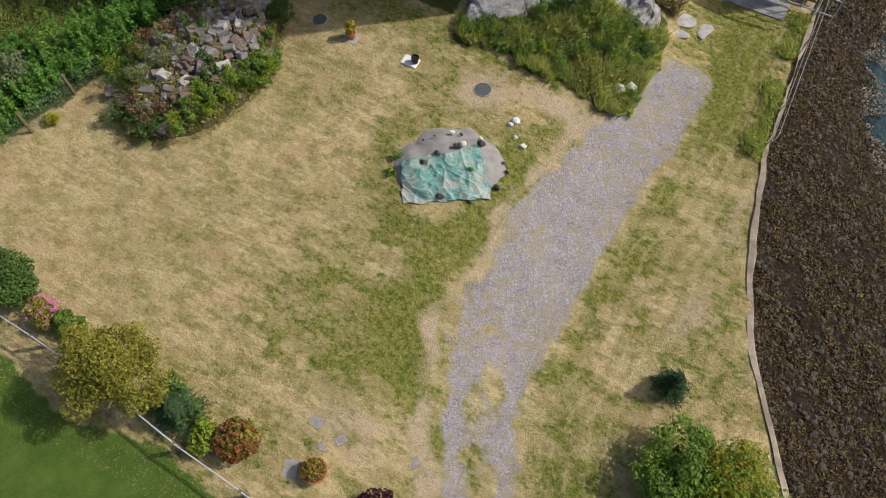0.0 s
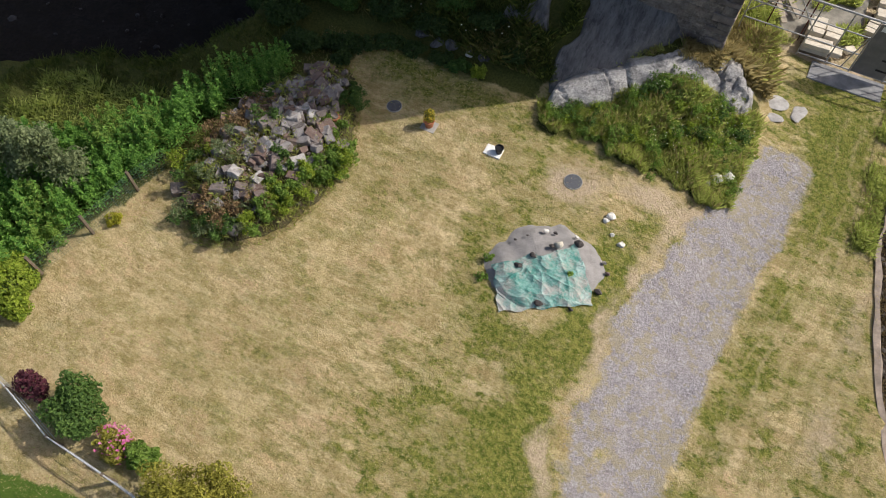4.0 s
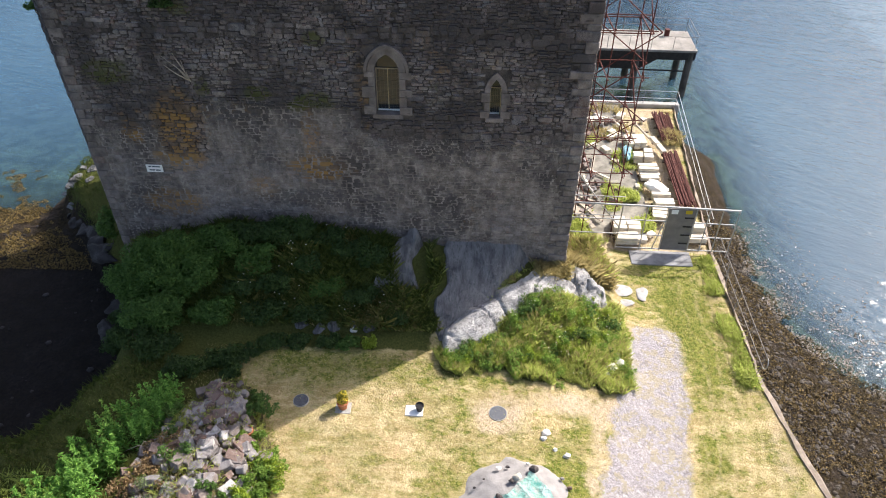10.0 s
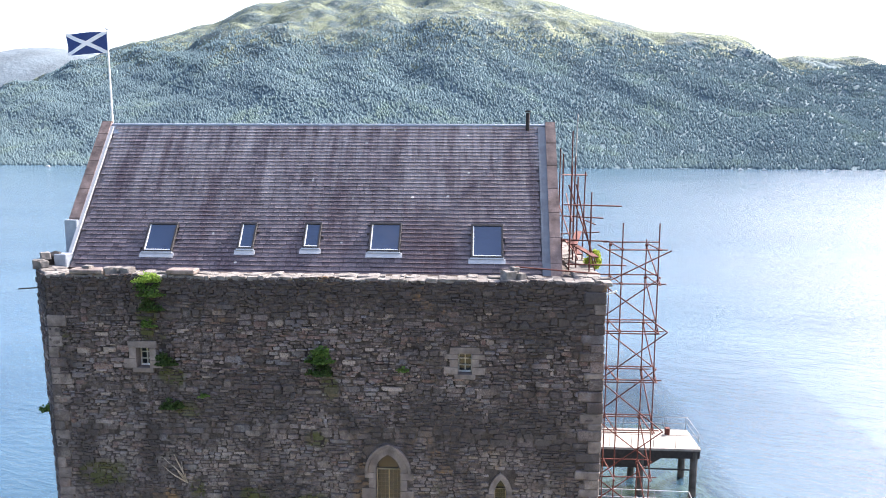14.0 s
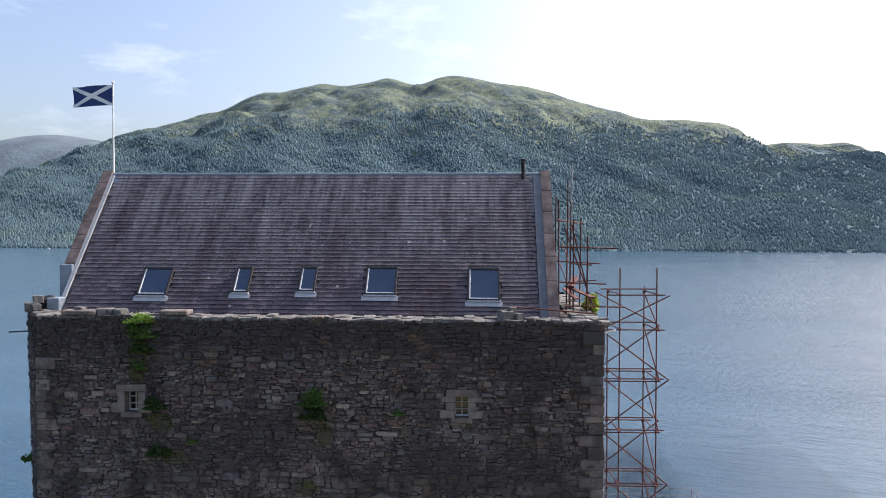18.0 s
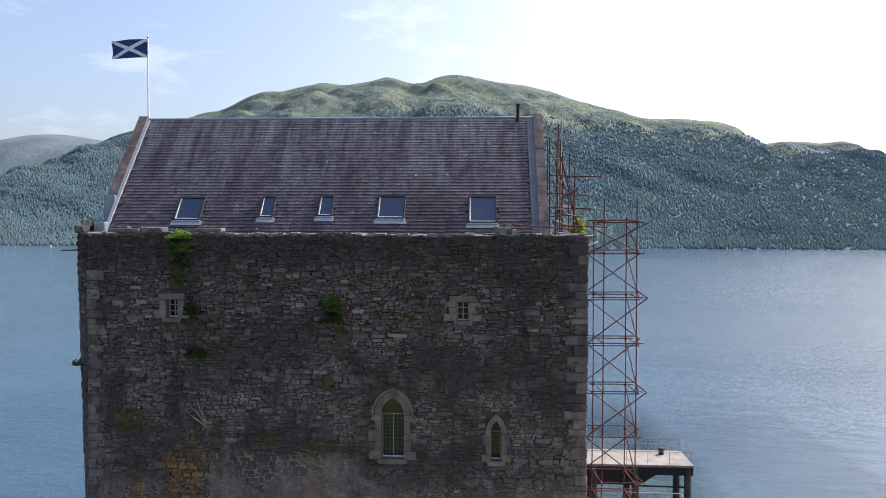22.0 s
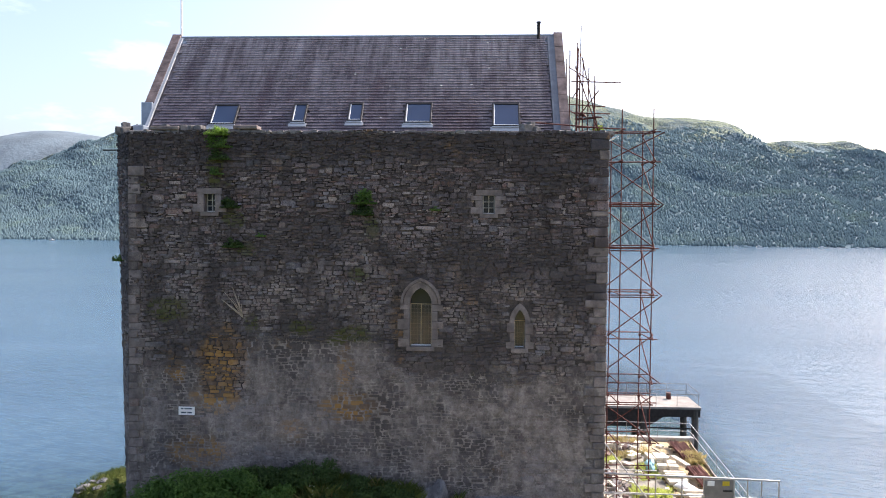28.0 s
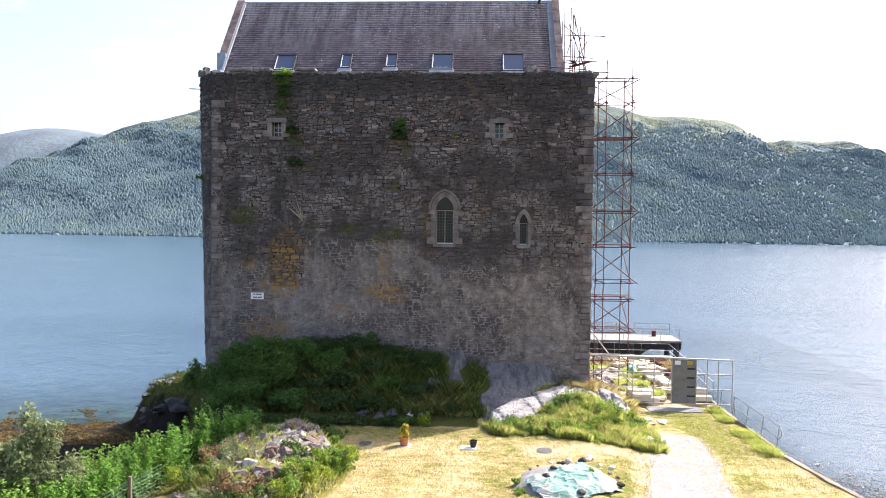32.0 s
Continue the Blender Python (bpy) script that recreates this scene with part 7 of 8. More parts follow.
plant("willow_sapling", 0.6, -15.6, [(0, 0, 2.2, 0.9, 0.9, 0.9), (0.8, 0.1, 1.6, 0.8, 0.8, 0.8), (-0.7, 0.2, 1.8, 0.8, 0.8, 0.8), (0.1, -0.2, 3.2, 0.5, 0.5, 0.75), (-0.4, 0.1, 0.9, 1.0, 1.0, 0.6), (0.5, 0, 2.8, 0.5, 0.5, 0.6)], 6500, 0.065, WILLOW, "pale grey-green willow sapling above the hedge", "tree", 0.05, seed=43, shell=0.1)
plant("willow_sapling", -1.1, -16.0, [(0, 0, 2.2, 0.9, 0.9, 0.9), (0.7, 0.1, 1.4, 0.8, 0.8, 0.7), (-0.6, -0.2, 2.8, 0.6, 0.6, 0.8)], 4500, 0.065, WILLOW, "pale grey-green willow sapling above the hedge", "tree", 0.05, seed=44, shell=0.1)
plant("yellow_green_tree", 12.0, -22.7, [(0, 0, 1.9, 1.3, 1.2, 0.9), (-0.9, 0.2, 1.6, 1.0, 0.9, 0.7), (0.9, 0.1, 1.6, 1.0, 0.9, 0.7), (0.2, 0.8, 1.5, 0.9, 0.8, 0.7), (-0.3, -0.7, 1.5, 1.0, 0.8, 0.7), (0.0, 0.1, 2.5, 0.8, 0.8, 0.5)], 21000, 0.045, OLIVE, "round olive-yellow garden tree beside the fence", "tree", 0.09, seed=45)
conifer("dwarf_conifer", 14.1, -22.6, 1.5, 1.05, BLUEG, "low dark green conifer beside the garden fence", 46)
plant("dark_shrub", 13.6, -22.4, [(0, 0, 0.6, 0.6, 0.6, 0.5), (0.5, -0.1, 0.5, 0.6, 0.5, 0.4)], 1500, 0.075, DEEP, "dark green broad-leaved shrub", "shrub", seed=47)
plant("dark_shrub", 15.1, -22.9, [(0, 0, 0.5, 0.5, 0.5, 0.4)], 800, 0.07, LIMEL, "yellow-green shrub at the fence", "shrub", seed=48)
plant("red_shrub", 16.0, -22.55, [(0, 0, 0.5, 0.62, 0.6, 0.45), (0.3, 0.1, 0.45, 0.4, 0.4, 0.35)], 1100, 0.075, OLIVE, "rounded shrub with red and green leaves", "shrub", extra=(("red_leaves", REDL, 420, 0.07),), seed=49)
plant("purple_shrub", 20.45, -22.1, [(0, 0, 0.6, 0.5, 0.45, 0.4)], 900, 0.06, PURPLE, "dark purple-leaved garden shrub", "shrub", seed=50)
plant("round_green_shrub", 7.05, -21.75, [(0, 0, 0.9, 0.95, 0.85, 0.7), (-0.4, 0.4, 0.8, 0.7, 0.7, 0.6), (0.4, -0.2, 1.0, 0.7, 0.7, 0.6)], 4200, 0.065, DEEP, "dense rounded dark green shrub beside the fence", "shrub", 0.07, seed=51)
plant("purple_shrub", 5.3, -21.8, [(0, 0, 0.7, 0.55, 0.5, 0.5)], 900, 0.06, PURPLE, "dark purple-leaved shrub beside the fence", "shrub", seed=52)
plant("pink_hydrangea", 8.4, -22.0, [(0, 0, 0.5, 0.55, 0.5, 0.4), (0.3, -0.1, 0.5, 0.4, 0.4, 0.35)], 1100, 0.065, OLIVE, "flowering shrub covered in pink blossom", "shrub", extra=(("blossom", PINK, 170, 0.05),), seed=53)
plant("dark_shrub", 9.35, -22.0, [(0, 0, 0.4, 0.5, 0.45, 0.38)], 900, 0.085, GREEN, "glossy green broad-leaved shrub", "shrub", seed=54)
conifer("dwarf_conifer", 26.85, -14.75, 1.25, 0.72, BLUEG, "small bushy dark green conifer on the dry grass", 55)
plant("dark_bush", 27.6, -16.6, [(0, 0, 0.9, 0.9, 0.9, 0.7), (0.6, -0.6, 1.0, 0.9, 0.9, 0.8), (-0.3, -1.2, 0.8, 0.9, 0.8, 0.6), (0.4, -1.8, 0.9, 1.0, 0.9, 0.7)], 6500, 0.065, GREEN, "dense green bush beside the sea wall", "bush", 0.07, seed=56)
plant("gorse_bush", 29.3, -16.7, [(0, 0, 1.1, 1.0, 1.0, 0.8), (0.7, -0.6, 1.1, 1.0, 0.9, 0.8), (-0.2, -1.2, 1.2, 1.0, 0.9, 0.8), (0.9, -1.4, 0.9, 0.8, 0.8, 0.6)], 7500, 0.055, YELLOWL, "bright yellow-green bush hanging over the sea wall", "bush", 0.07, seed=57, extra=(("green_leaves", GREEN, 1500, 0.06),))

fence = empty("wire_fence", (2.8, -17.5, 0), "green wire mesh fence on wooden posts below the hedge", "fence")
WIRE = simple("green_wire", (0.07, 0.13, 0.11), 0.5, 0.4, vary=0.1, scale=9, bump=0.1)
POSTW = simple("fence_timber", (0.16, 0.125, 0.09), 0.9, vary=0.3, scale=9, bump=0.5)
fpts = [(2.55, -21.6), (2.5, -18.74), (2.95, -16.77), (3.12, -14.67), (3.5, -13.3)]
for (ax, ay), (bx, by) in zip(fpts, fpts[1:]):
    under(part("post", box(bmesh.new(), ax - 0.05, ax + 0.05, ay - 0.05, ay + 0.05, zat(ax, ay) - 0.1, zat(ax, ay) + 1.1, 0.01), POSTW), fence)
    for q in range(9):
        zz = 0.08 + q * 0.115
        under(part("wire", rod(bmesh.new(), (ax, ay, zat(ax, ay) + zz), (bx, by, zat(bx, by) + zz), 0.004, 4), WIRE), fence)
    L = math.hypot(bx - ax, by - ay)
    for q in range(1, int(L / 0.3)):
        u = q * 0.3 / L
        xx, yy = ax + (bx - ax) * u, ay + (by - ay) * u
        under(part("wire", rod(bmesh.new(), (xx, yy, zat(xx, yy) + 0.05), (xx, yy, zat(xx, yy) + 1.02), 0.0035, 4), WIRE), fence)
garden = empty("garden_fence", (12, -23.2, 0), "low post and wire garden fence beside the shrubs", "fence")
gp = [(2.6, -21.7), (4.9, -22.2), (6.9, -22.75), (9.0, -22.85), (11.0, -23.0), (12.6, -23.15), (14.7, -23.45), (17.1, -23.65), (19.5, -23.95), (22, -24.3)]
PALEW = simple("pale_rail", (0.52, 0.53, 0.54), 0.5, 0.3, vary=0.15, scale=8, bump=0.1)
for (ax, ay), (bx, by) in zip(gp, gp[1:]):
    under(part("post", box(bmesh.new(), ax - 0.05, ax + 0.05, ay - 0.05, ay + 0.05, zat(ax, ay) - 0.1, zat(ax, ay) + 1.0, 0.01), POSTW), garden)
    for zz, r in ((0.98, 0.022), (0.9, 0.012), (0.55, 0.008), (0.2, 0.008)):
        under(part("rail" if r > 0.015 else "wire", rod(bmesh.new(), (ax, ay, zat(ax, ay) + zz), (bx, by, zat(bx, by) + zz), r, 6), PALEW), garden)

# ---- growth below and on the castle ----
rng = np.random.default_rng(14)
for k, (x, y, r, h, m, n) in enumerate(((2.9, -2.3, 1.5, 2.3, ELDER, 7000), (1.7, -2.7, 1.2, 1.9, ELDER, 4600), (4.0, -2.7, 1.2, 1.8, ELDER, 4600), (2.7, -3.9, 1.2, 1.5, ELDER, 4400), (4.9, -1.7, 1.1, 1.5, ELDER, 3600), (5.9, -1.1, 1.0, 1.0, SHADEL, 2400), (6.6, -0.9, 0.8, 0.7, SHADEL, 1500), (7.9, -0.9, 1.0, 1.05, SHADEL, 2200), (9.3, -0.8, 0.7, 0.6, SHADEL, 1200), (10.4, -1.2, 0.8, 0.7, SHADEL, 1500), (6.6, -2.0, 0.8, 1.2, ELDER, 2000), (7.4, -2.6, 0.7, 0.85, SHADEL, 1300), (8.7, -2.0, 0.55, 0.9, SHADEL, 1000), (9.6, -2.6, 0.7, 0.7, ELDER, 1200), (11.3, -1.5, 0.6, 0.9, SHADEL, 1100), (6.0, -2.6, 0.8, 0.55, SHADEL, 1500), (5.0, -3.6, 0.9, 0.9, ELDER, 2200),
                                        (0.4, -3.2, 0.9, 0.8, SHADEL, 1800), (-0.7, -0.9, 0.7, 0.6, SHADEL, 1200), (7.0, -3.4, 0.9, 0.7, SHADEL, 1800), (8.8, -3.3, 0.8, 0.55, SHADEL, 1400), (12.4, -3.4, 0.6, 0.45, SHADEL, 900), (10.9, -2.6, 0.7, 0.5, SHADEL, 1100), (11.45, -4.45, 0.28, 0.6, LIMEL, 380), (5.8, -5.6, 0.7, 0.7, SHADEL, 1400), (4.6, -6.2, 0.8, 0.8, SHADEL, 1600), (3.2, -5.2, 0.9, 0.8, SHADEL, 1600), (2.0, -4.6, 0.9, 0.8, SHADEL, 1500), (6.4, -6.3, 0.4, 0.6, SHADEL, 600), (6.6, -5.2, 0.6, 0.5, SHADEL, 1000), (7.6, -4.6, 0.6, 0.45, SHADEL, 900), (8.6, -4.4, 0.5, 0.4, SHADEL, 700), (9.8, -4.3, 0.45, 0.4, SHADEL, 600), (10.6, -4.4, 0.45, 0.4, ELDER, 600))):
    plant("castle_shrub" if r > 0.6 else "weed_clump", x, y, [(0, 0, h * 0.55, r, r * 0.8, h * 0.5), (r * 0.5, 0.1, h * 0.7, r * 0.6, r * 0.6, h * 0.4), (-r * 0.5, -0.1, h * 0.5, r * 0.6, r * 0.6, h * 0.4)], int(n * 1.7), 0.055, m, "green shrub with the castle's shade in its leaf colour" if m is SHADEL else "big leafy green bush below the castle wall" if m is ELDER else "bright green plant at the foot of the bank", "shrub", 0.03, "shrubs below the castle", seed=400 + k)


def on_mound(x, y):
    return (y > -4.9) & (y < -0.1) & (land(x, y) > 0.25) & (x > -1.6) & ~((x > 13.95 + 0.3 * np.sin(y * 3.1)) & (x < 18.2) & (y > -4) & (y < 0)) & (x < 20) & ~((np.abs(x - 12.8 + 0.1 * y) < 0.7) & (y > -2.3))


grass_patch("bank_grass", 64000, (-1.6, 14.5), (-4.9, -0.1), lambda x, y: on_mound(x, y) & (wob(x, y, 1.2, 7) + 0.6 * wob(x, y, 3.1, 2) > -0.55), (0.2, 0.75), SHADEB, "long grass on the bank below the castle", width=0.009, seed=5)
grass_patch("bank_grass", 5000, (5.5, 13.6), (-4.6, -0.2), lambda x, y: on_mound(x, y) & (wob(x, y, 0.9, 5) > 0.1), (0.3, 0.85), OLIVEB, "yellowing long grass on the bank below the castle", width=0.012, seed=62)
grass_patch("bank_grass", 3600, (9.0, 13.6), (-4.4, -2.6), lambda x, y: on_mound(x, y) & (wob(x, y, 1.1, 3) > 0), (0.2, 0.55), HAY, "dry brown grass at the foot of the bank", seed=61)
urng = np.random.default_rng(8)
ux, uy = urng.uniform(5.5, 12, 90), urng.uniform(-3.4, -0.6, 90)
us_ = wob(ux, uy, 0.9, 5) > 0.1
ux, uy = ux[us_], uy[us_]
tagged(new("white_wildflowers", scatter_mesh("white_wildflowers", np.column_stack([ux, uy, land(ux, uy) + urng.uniform(0.45, 0.8, len(ux))]), np.tile([0, 0, 1.0], (len(ux), 1)), 0.04, UMBEL, urng, aspect=0.9)), "white umbel flowers in the long grass below the castle", "flowers", kind="stuff")
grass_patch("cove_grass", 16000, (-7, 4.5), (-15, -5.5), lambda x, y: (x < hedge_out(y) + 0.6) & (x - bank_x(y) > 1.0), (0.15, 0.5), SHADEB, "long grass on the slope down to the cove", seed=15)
grass_patch("cove_grass", 14000, (-5, 3.5), (-17, -10.5), lambda x, y: (x < hedge_out(y) + 0.4) & (x - bank_x(y) > 1.0), (0.2, 0.55), BLADE, "bright green grass on the sunlit slope below the hedge", width=0.014, seed=19)
grass_patch("bank_grass", 3000, (12.4, 14.4), (-4.6, -0.2), on_mound, (0.2, 0.6), BLADE, "long dry grass beside the rock slab", width=0.009, seed=6)


def meadow_in(x, y):
    lo = np.interp(x, [14, 15, 16.7, 17.8, 19.6, 20.4, 21.6, 22], [-4.9, -5.6, -5.2, -5.75, -5.5, -5.75, -5.75, -5.5]) + 0.12 * np.sin(x * 5) + 0.1 * np.sin(x * 9)
    hi = np.interp(x, [14.2, 15.5, 16.8, 17.8, 19, 20.5, 21.7, 22.1], [-4.6, -4.25, -3.1, -2.2, -1.9, -1.45, -1.0, -1.1])
    return (x > 14.1) & (x < 22.0) & (y > lo) & (y < hi + 0.15)


grass_patch("tall_grass", 70000, (14.0, 22.1), (-6.0, -0.9), meadow_in, (0.2, 0.6), BLADE, "tall rough green grass beside the drive", lean=0.32, width=0.01, seed=7, clump=0.5)
grass_patch("tall_grass", 9000, (14.0, 22.1), (-6.0, -0.9), meadow_in, (0.3, 0.75), HAY, "tall seeding grass beside the drive", lean=0.2, width=0.007, seed=8, clump=0.3)
for k in range(190):
    x, y = rng.uniform(14.3, 21.8), rng.uniform(-5.6, -1.2)
    if meadow_in(np.array([x]), np.array([y]))[0] and wob(np.array([x]), np.array([y]), 0.8, 3)[0] > -0.5:
        tall = rng.uniform(0.22, 0.5)
        plant("weed_clump", x, y, [(rng.normal() * 0.18, rng.normal() * 0.18, tall * rng.uniform(0.5, 1), 0.2, 0.2, tall * 0.55) for _ in range(4)], 420, 0.035, (GREEN, LIMEL, DEEP, GREEN)[k % 4], "leafy green weed standing in the tall grass", "weed", 0.012, "weeds in the tall grass", seed=500 + k, shell=0.1)
mx_, my_ = rng.uniform(17, 21.8, 110), rng.uniform(-5.6, -1.8, 110)
ok = meadow_in(mx_, my_) & (wob(mx_, my_, 1.0, 6) > 0)
mx_, my_ = mx_[ok], my_[ok]
tagged(new("white_wildflowers", scatter_mesh("white_wildflowers", np.column_stack([mx_, my_, land(mx_, my_) + rng.uniform(0.5, 0.75, len(mx_))]), np.tile([0, 0, 1.0], (len(mx_), 1)), 0.024, UMBEL, rng, aspect=0.9)), "white umbel flowers in the tall grass", "flowers", kind="stuff")


grass_patch("ledge_grass", 9000, (16.4, 21.6), (-2.6, -0.02), lambda x, y: (wob(x, y, 1.2, 4) > -0.3) & (y > ridge_line(x) + 0.4), (0.15, 0.4), BLADE, "short rough grass on the rock ledge", seed=16)
grass_patch("ledge_grass", 4000, (17.2, 21.4), (-1.6, -0.02), lambda x, y: (wob(x, y, 1.4, 2) > 0) & (y > ridge_line(x) + 0.3), (0.2, 0.45), HAY, "dry grass on the rock ledge", seed=17)
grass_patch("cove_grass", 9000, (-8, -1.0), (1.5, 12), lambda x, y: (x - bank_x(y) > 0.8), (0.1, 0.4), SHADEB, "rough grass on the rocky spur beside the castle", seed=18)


def corner_in(x, y):
    return (x > 19.5) & (x < 22.0 - 0.25 * y) & (y > 0.2) & (y < 3.6)


grass_patch("corner_grass", 13000, (19.5, 22.2), (0.2, 3.8), corner_in, (0.35, 0.85), HAY, "dry golden grass at the castle corner", width=0.01, seed=9)
grass_patch("corner_grass", 7000, (20.4, 22.4), (0.8, 3.8), corner_in, (0.4, 0.8), BLADE, "green weeds at the castle corner", seed=10)
grass_patch("corner_grass", 2500, (18.2, 19.6), (-0.8, -0.02), lambda x, y: y < 0, (0.3, 0.7), HAY, "dry grass at the foot of the wall", seed=11)
grass_patch("verge_grass", 8000, (26.2, 27.05), (-5.0, 3.0), lambda x, y: (x < seawall_x(y) - 0.08) & (wob(x, y, 1.3, 2) > -0.3), (0.1, 0.38), BLADE, "unmown grass along the sea wall railing", seed=12)
grass_patch("verge_grass", 15000, (25, 30), (-24, -5), lambda x, y: np.abs(x - seawall_x(y) + 0.12) < 0.22 + 0.14 * wob(x, y, 1.1, 3), (0.04, 0.17), HAY, "dry grass hanging over the edge of the sea wall", width=0.012, seed=13, lift=lambda x, y: np.maximum(land(x, y), -0.75))
# plants on the shaded wall take darker leaf colours, the sunlit top brighter
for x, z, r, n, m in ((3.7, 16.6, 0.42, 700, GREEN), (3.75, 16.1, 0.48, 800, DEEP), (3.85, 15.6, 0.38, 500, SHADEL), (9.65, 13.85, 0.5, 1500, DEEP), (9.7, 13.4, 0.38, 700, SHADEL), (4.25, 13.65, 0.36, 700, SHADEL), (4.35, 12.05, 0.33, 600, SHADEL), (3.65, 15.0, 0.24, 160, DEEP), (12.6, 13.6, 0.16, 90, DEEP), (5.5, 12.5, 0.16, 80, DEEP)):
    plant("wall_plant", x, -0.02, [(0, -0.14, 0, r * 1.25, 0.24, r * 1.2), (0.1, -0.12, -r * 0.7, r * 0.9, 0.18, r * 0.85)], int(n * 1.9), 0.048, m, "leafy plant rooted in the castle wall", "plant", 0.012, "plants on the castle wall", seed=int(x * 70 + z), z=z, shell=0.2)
plant("wall_plant", -0.88, 1.1, [(-0.1, -0.1, 0, 0.25, 0.25, 0.35)], 300, 0.06, DEEP, "leafy plant rooted in the castle wall", "plant", 0.012, "plants on the castle wall", seed=77, z=11.4)
plant("elder_shrub", -1.75, 1.9, [(0, 0, 1.4, 0.45, 0.45, 0.8), (-0.2, 0.1, 0.7, 0.5, 0.5, 0.5)], 1100, 0.08, DEEP, "leafy shrub against the castle's corner", "shrub", 0.03, seed=78, shell=0.15)
plant("wall_plant", 19.35, 3.2, [(0.1, 0, 0.35, 0.3, 0.5, 0.4)], 500, 0.07, LIMEL, "bright green plant on the wall head", "plant", 0.012, "plants on the castle wall", seed=79, z=16.7)
twigs = empty("dead_shrub", (4.75, -0.05, 9.2), "bare bleached dead shrub clinging to the wall", "dead shrub")
trng = random.Random(9)
for k in range(11):
    a = trng.uniform(-0.75, 0.2)
    L = trng.uniform(0.5, 1.5)
    p1 = Vector((math.sin(a) * L * 0.5, -0.12 - 0.1 * trng.random(), math.cos(a) * L * 0.5))
    p2 = Vector((math.sin(a * 1.2) * L, -0.18 - 0.2 * trng.random(), math.cos(a) * L))
    bm = rod(bmesh.new(), (0, 0.03, 0), p1, 0.022, 5, 0.015)
    rod(bm, p1, p2, 0.015, 5, 0.006)
    part("branch", bm, DEADW, twigs)


# ---- yard behind the gate ----
# apron concrete is darker than CONC to suggest the gate's shadow
bm = box(bmesh.new(), 23.0, 25.9, 2.35, 3.4, -0.95, -0.72, 0.02)
tagged(part("gate_apron", bm, simple("gate_shaded_concrete", (0.235, 0.235, 0.24), 0.92, vary=0.35, scale=2, bump=0.5, dist=0.015)), "bare concrete apron in front of the steel gate", "pavement", kind="structure")
bm = box(bmesh.new(), 19.4, 24.4, 4.5, 17.9, -0.9, -0.585, 0.02)
YARD = simple("yard_dirt", (0.235, 0.218, 0.185), 0.95, vary=0.45, scale=1.6, bump=0.6, dist=0.03)
tagged(part("yard_floor", bm, YARD), "dusty pale yard floor beside the castle", "pavement", kind="structure")

gate = empty("steel_gate_fence", (23.7, 3.3, -0.6), "galvanised steel tube fence with a sheet metal gate", "fence")


def bar(name, a, b, r=0.03, m=GALV):
    return under(part(name, rod(bmesh.new(), a, b, r, 8), m), gate)


GX = [(19.75, 2.05), (22.3, 2.02), (23.45, 2.0), (24.4, 1.98), (25.72, 1.95), (26.3, 1.93), (26.9, 1.92), (27.65, 1.9)]
for x, top in GX:
    bar("post", (x, 3.3, -0.6 if x < 27.4 else -0.9), (x, 3.3, top))
bar("top_rail", (19.75, 3.3, 2.05), (24.4, 3.3, 1.98), 0.045)
bar("top_rail", (24.4, 3.3, 1.98), (27.68, 3.3, 1.9), 0.045)
for z0, z1 in ((1.2, 1.12), (0.35, 0.3)):
    bar("mid_rail", (19.75, 3.3, z0), (24.4, 3.3, z0 - 0.04))
    bar("mid_rail", (25.72, 3.3, z1), (27.65, 3.3, z1 - 0.03))
bar("bottom_rail", (22.3, 3.3, -0.5), (27.65, 3.3, -0.52))
bar("brace", (24.05, 3.3, -0.5), (24.35, 3.3, 1.2), 0.025)
door = under(part("gate_panel", box(bmesh.new(), 24.44, 25.68, 3.27, 3.33, -0.5, 1.9, 0.01), SHEETM, None, "dull grey sheet steel gate"), gate)
for z in (-0.1, 0.4, 0.9, 1.4):
    under(part("louvre", box(bmesh.new(), 25.22, 25.64, 3.245, 3.27, z - 0.03, z + 0.05, 0.008), DARKIRON), gate)
under(part("notice", box(bmesh.new(), 24.55, 24.85, 3.255, 3.27, 1.62, 1.84), WHITEP, None, "white notice"), gate)
under(part("notice", box(bmesh.new(), 25.2, 25.5, 3.255, 3.27, 1.64, 1.84), YELLOWF, None, "yellow notice"), gate)

rail = empty("sea_railing", (27, 0, -0.6), "thin galvanised railing along the top of the sea wall", "railing")


def rbar(name, a, b, r=0.015, m=SHEETM):
    return under(part(name, rod(bmesh.new(), a, b, r, 8), m), rail)


ry = [3.2, 1.3, -0.6, -2.5, -4.25]
for y in ry:
    rbar("post", (26.97, y, -0.75), (27.1, y, 0.38))
for z, dx in ((0.38, 0.13), (-0.12, 0.07)):
    rbar("rail", (26.97 + dx, 3.2, z), (26.97 + dx, -4.35, z))
bm = bmesh.new()
pr = None
for q in range(9):
    a = math.pi * q / 8
    p = Vector((27.1 - 0.03 * (1 - math.cos(a)), -4.35 - 0.22 * math.sin(a), 0.13 + 0.25 * math.cos(a)))
    if pr:
        rod(bm, pr, p, 0.022, 8)
    pr = p
under(part("end_loop", bm, GALV), rail)
rbar("brace", (27.05, 1.3, 0.38), (26.9, 0.6, -0.7), 0.015)

rail = empty("quay_railing", (27.6, 11, -0.6), "pale railing round the yard above the water", "railing")
for y in np.arange(4.6, 18.2, 2.2):
    xx = float(seawall_x(y)) + 0.05
    rbar("post", (xx, y, -0.65), (xx, y, 0.45))
for z in (0.45, -0.05):
    rbar("rail", (float(seawall_x(4.6)) + 0.05, 4.6, z), (float(seawall_x(17.9)) + 0.05, 17.9, z), 0.018, GALV)
    rbar("rail", (float(seawall_x(17.9)) + 0.05, 17.9, z), (20, 18.1, z), 0.018, GALV)
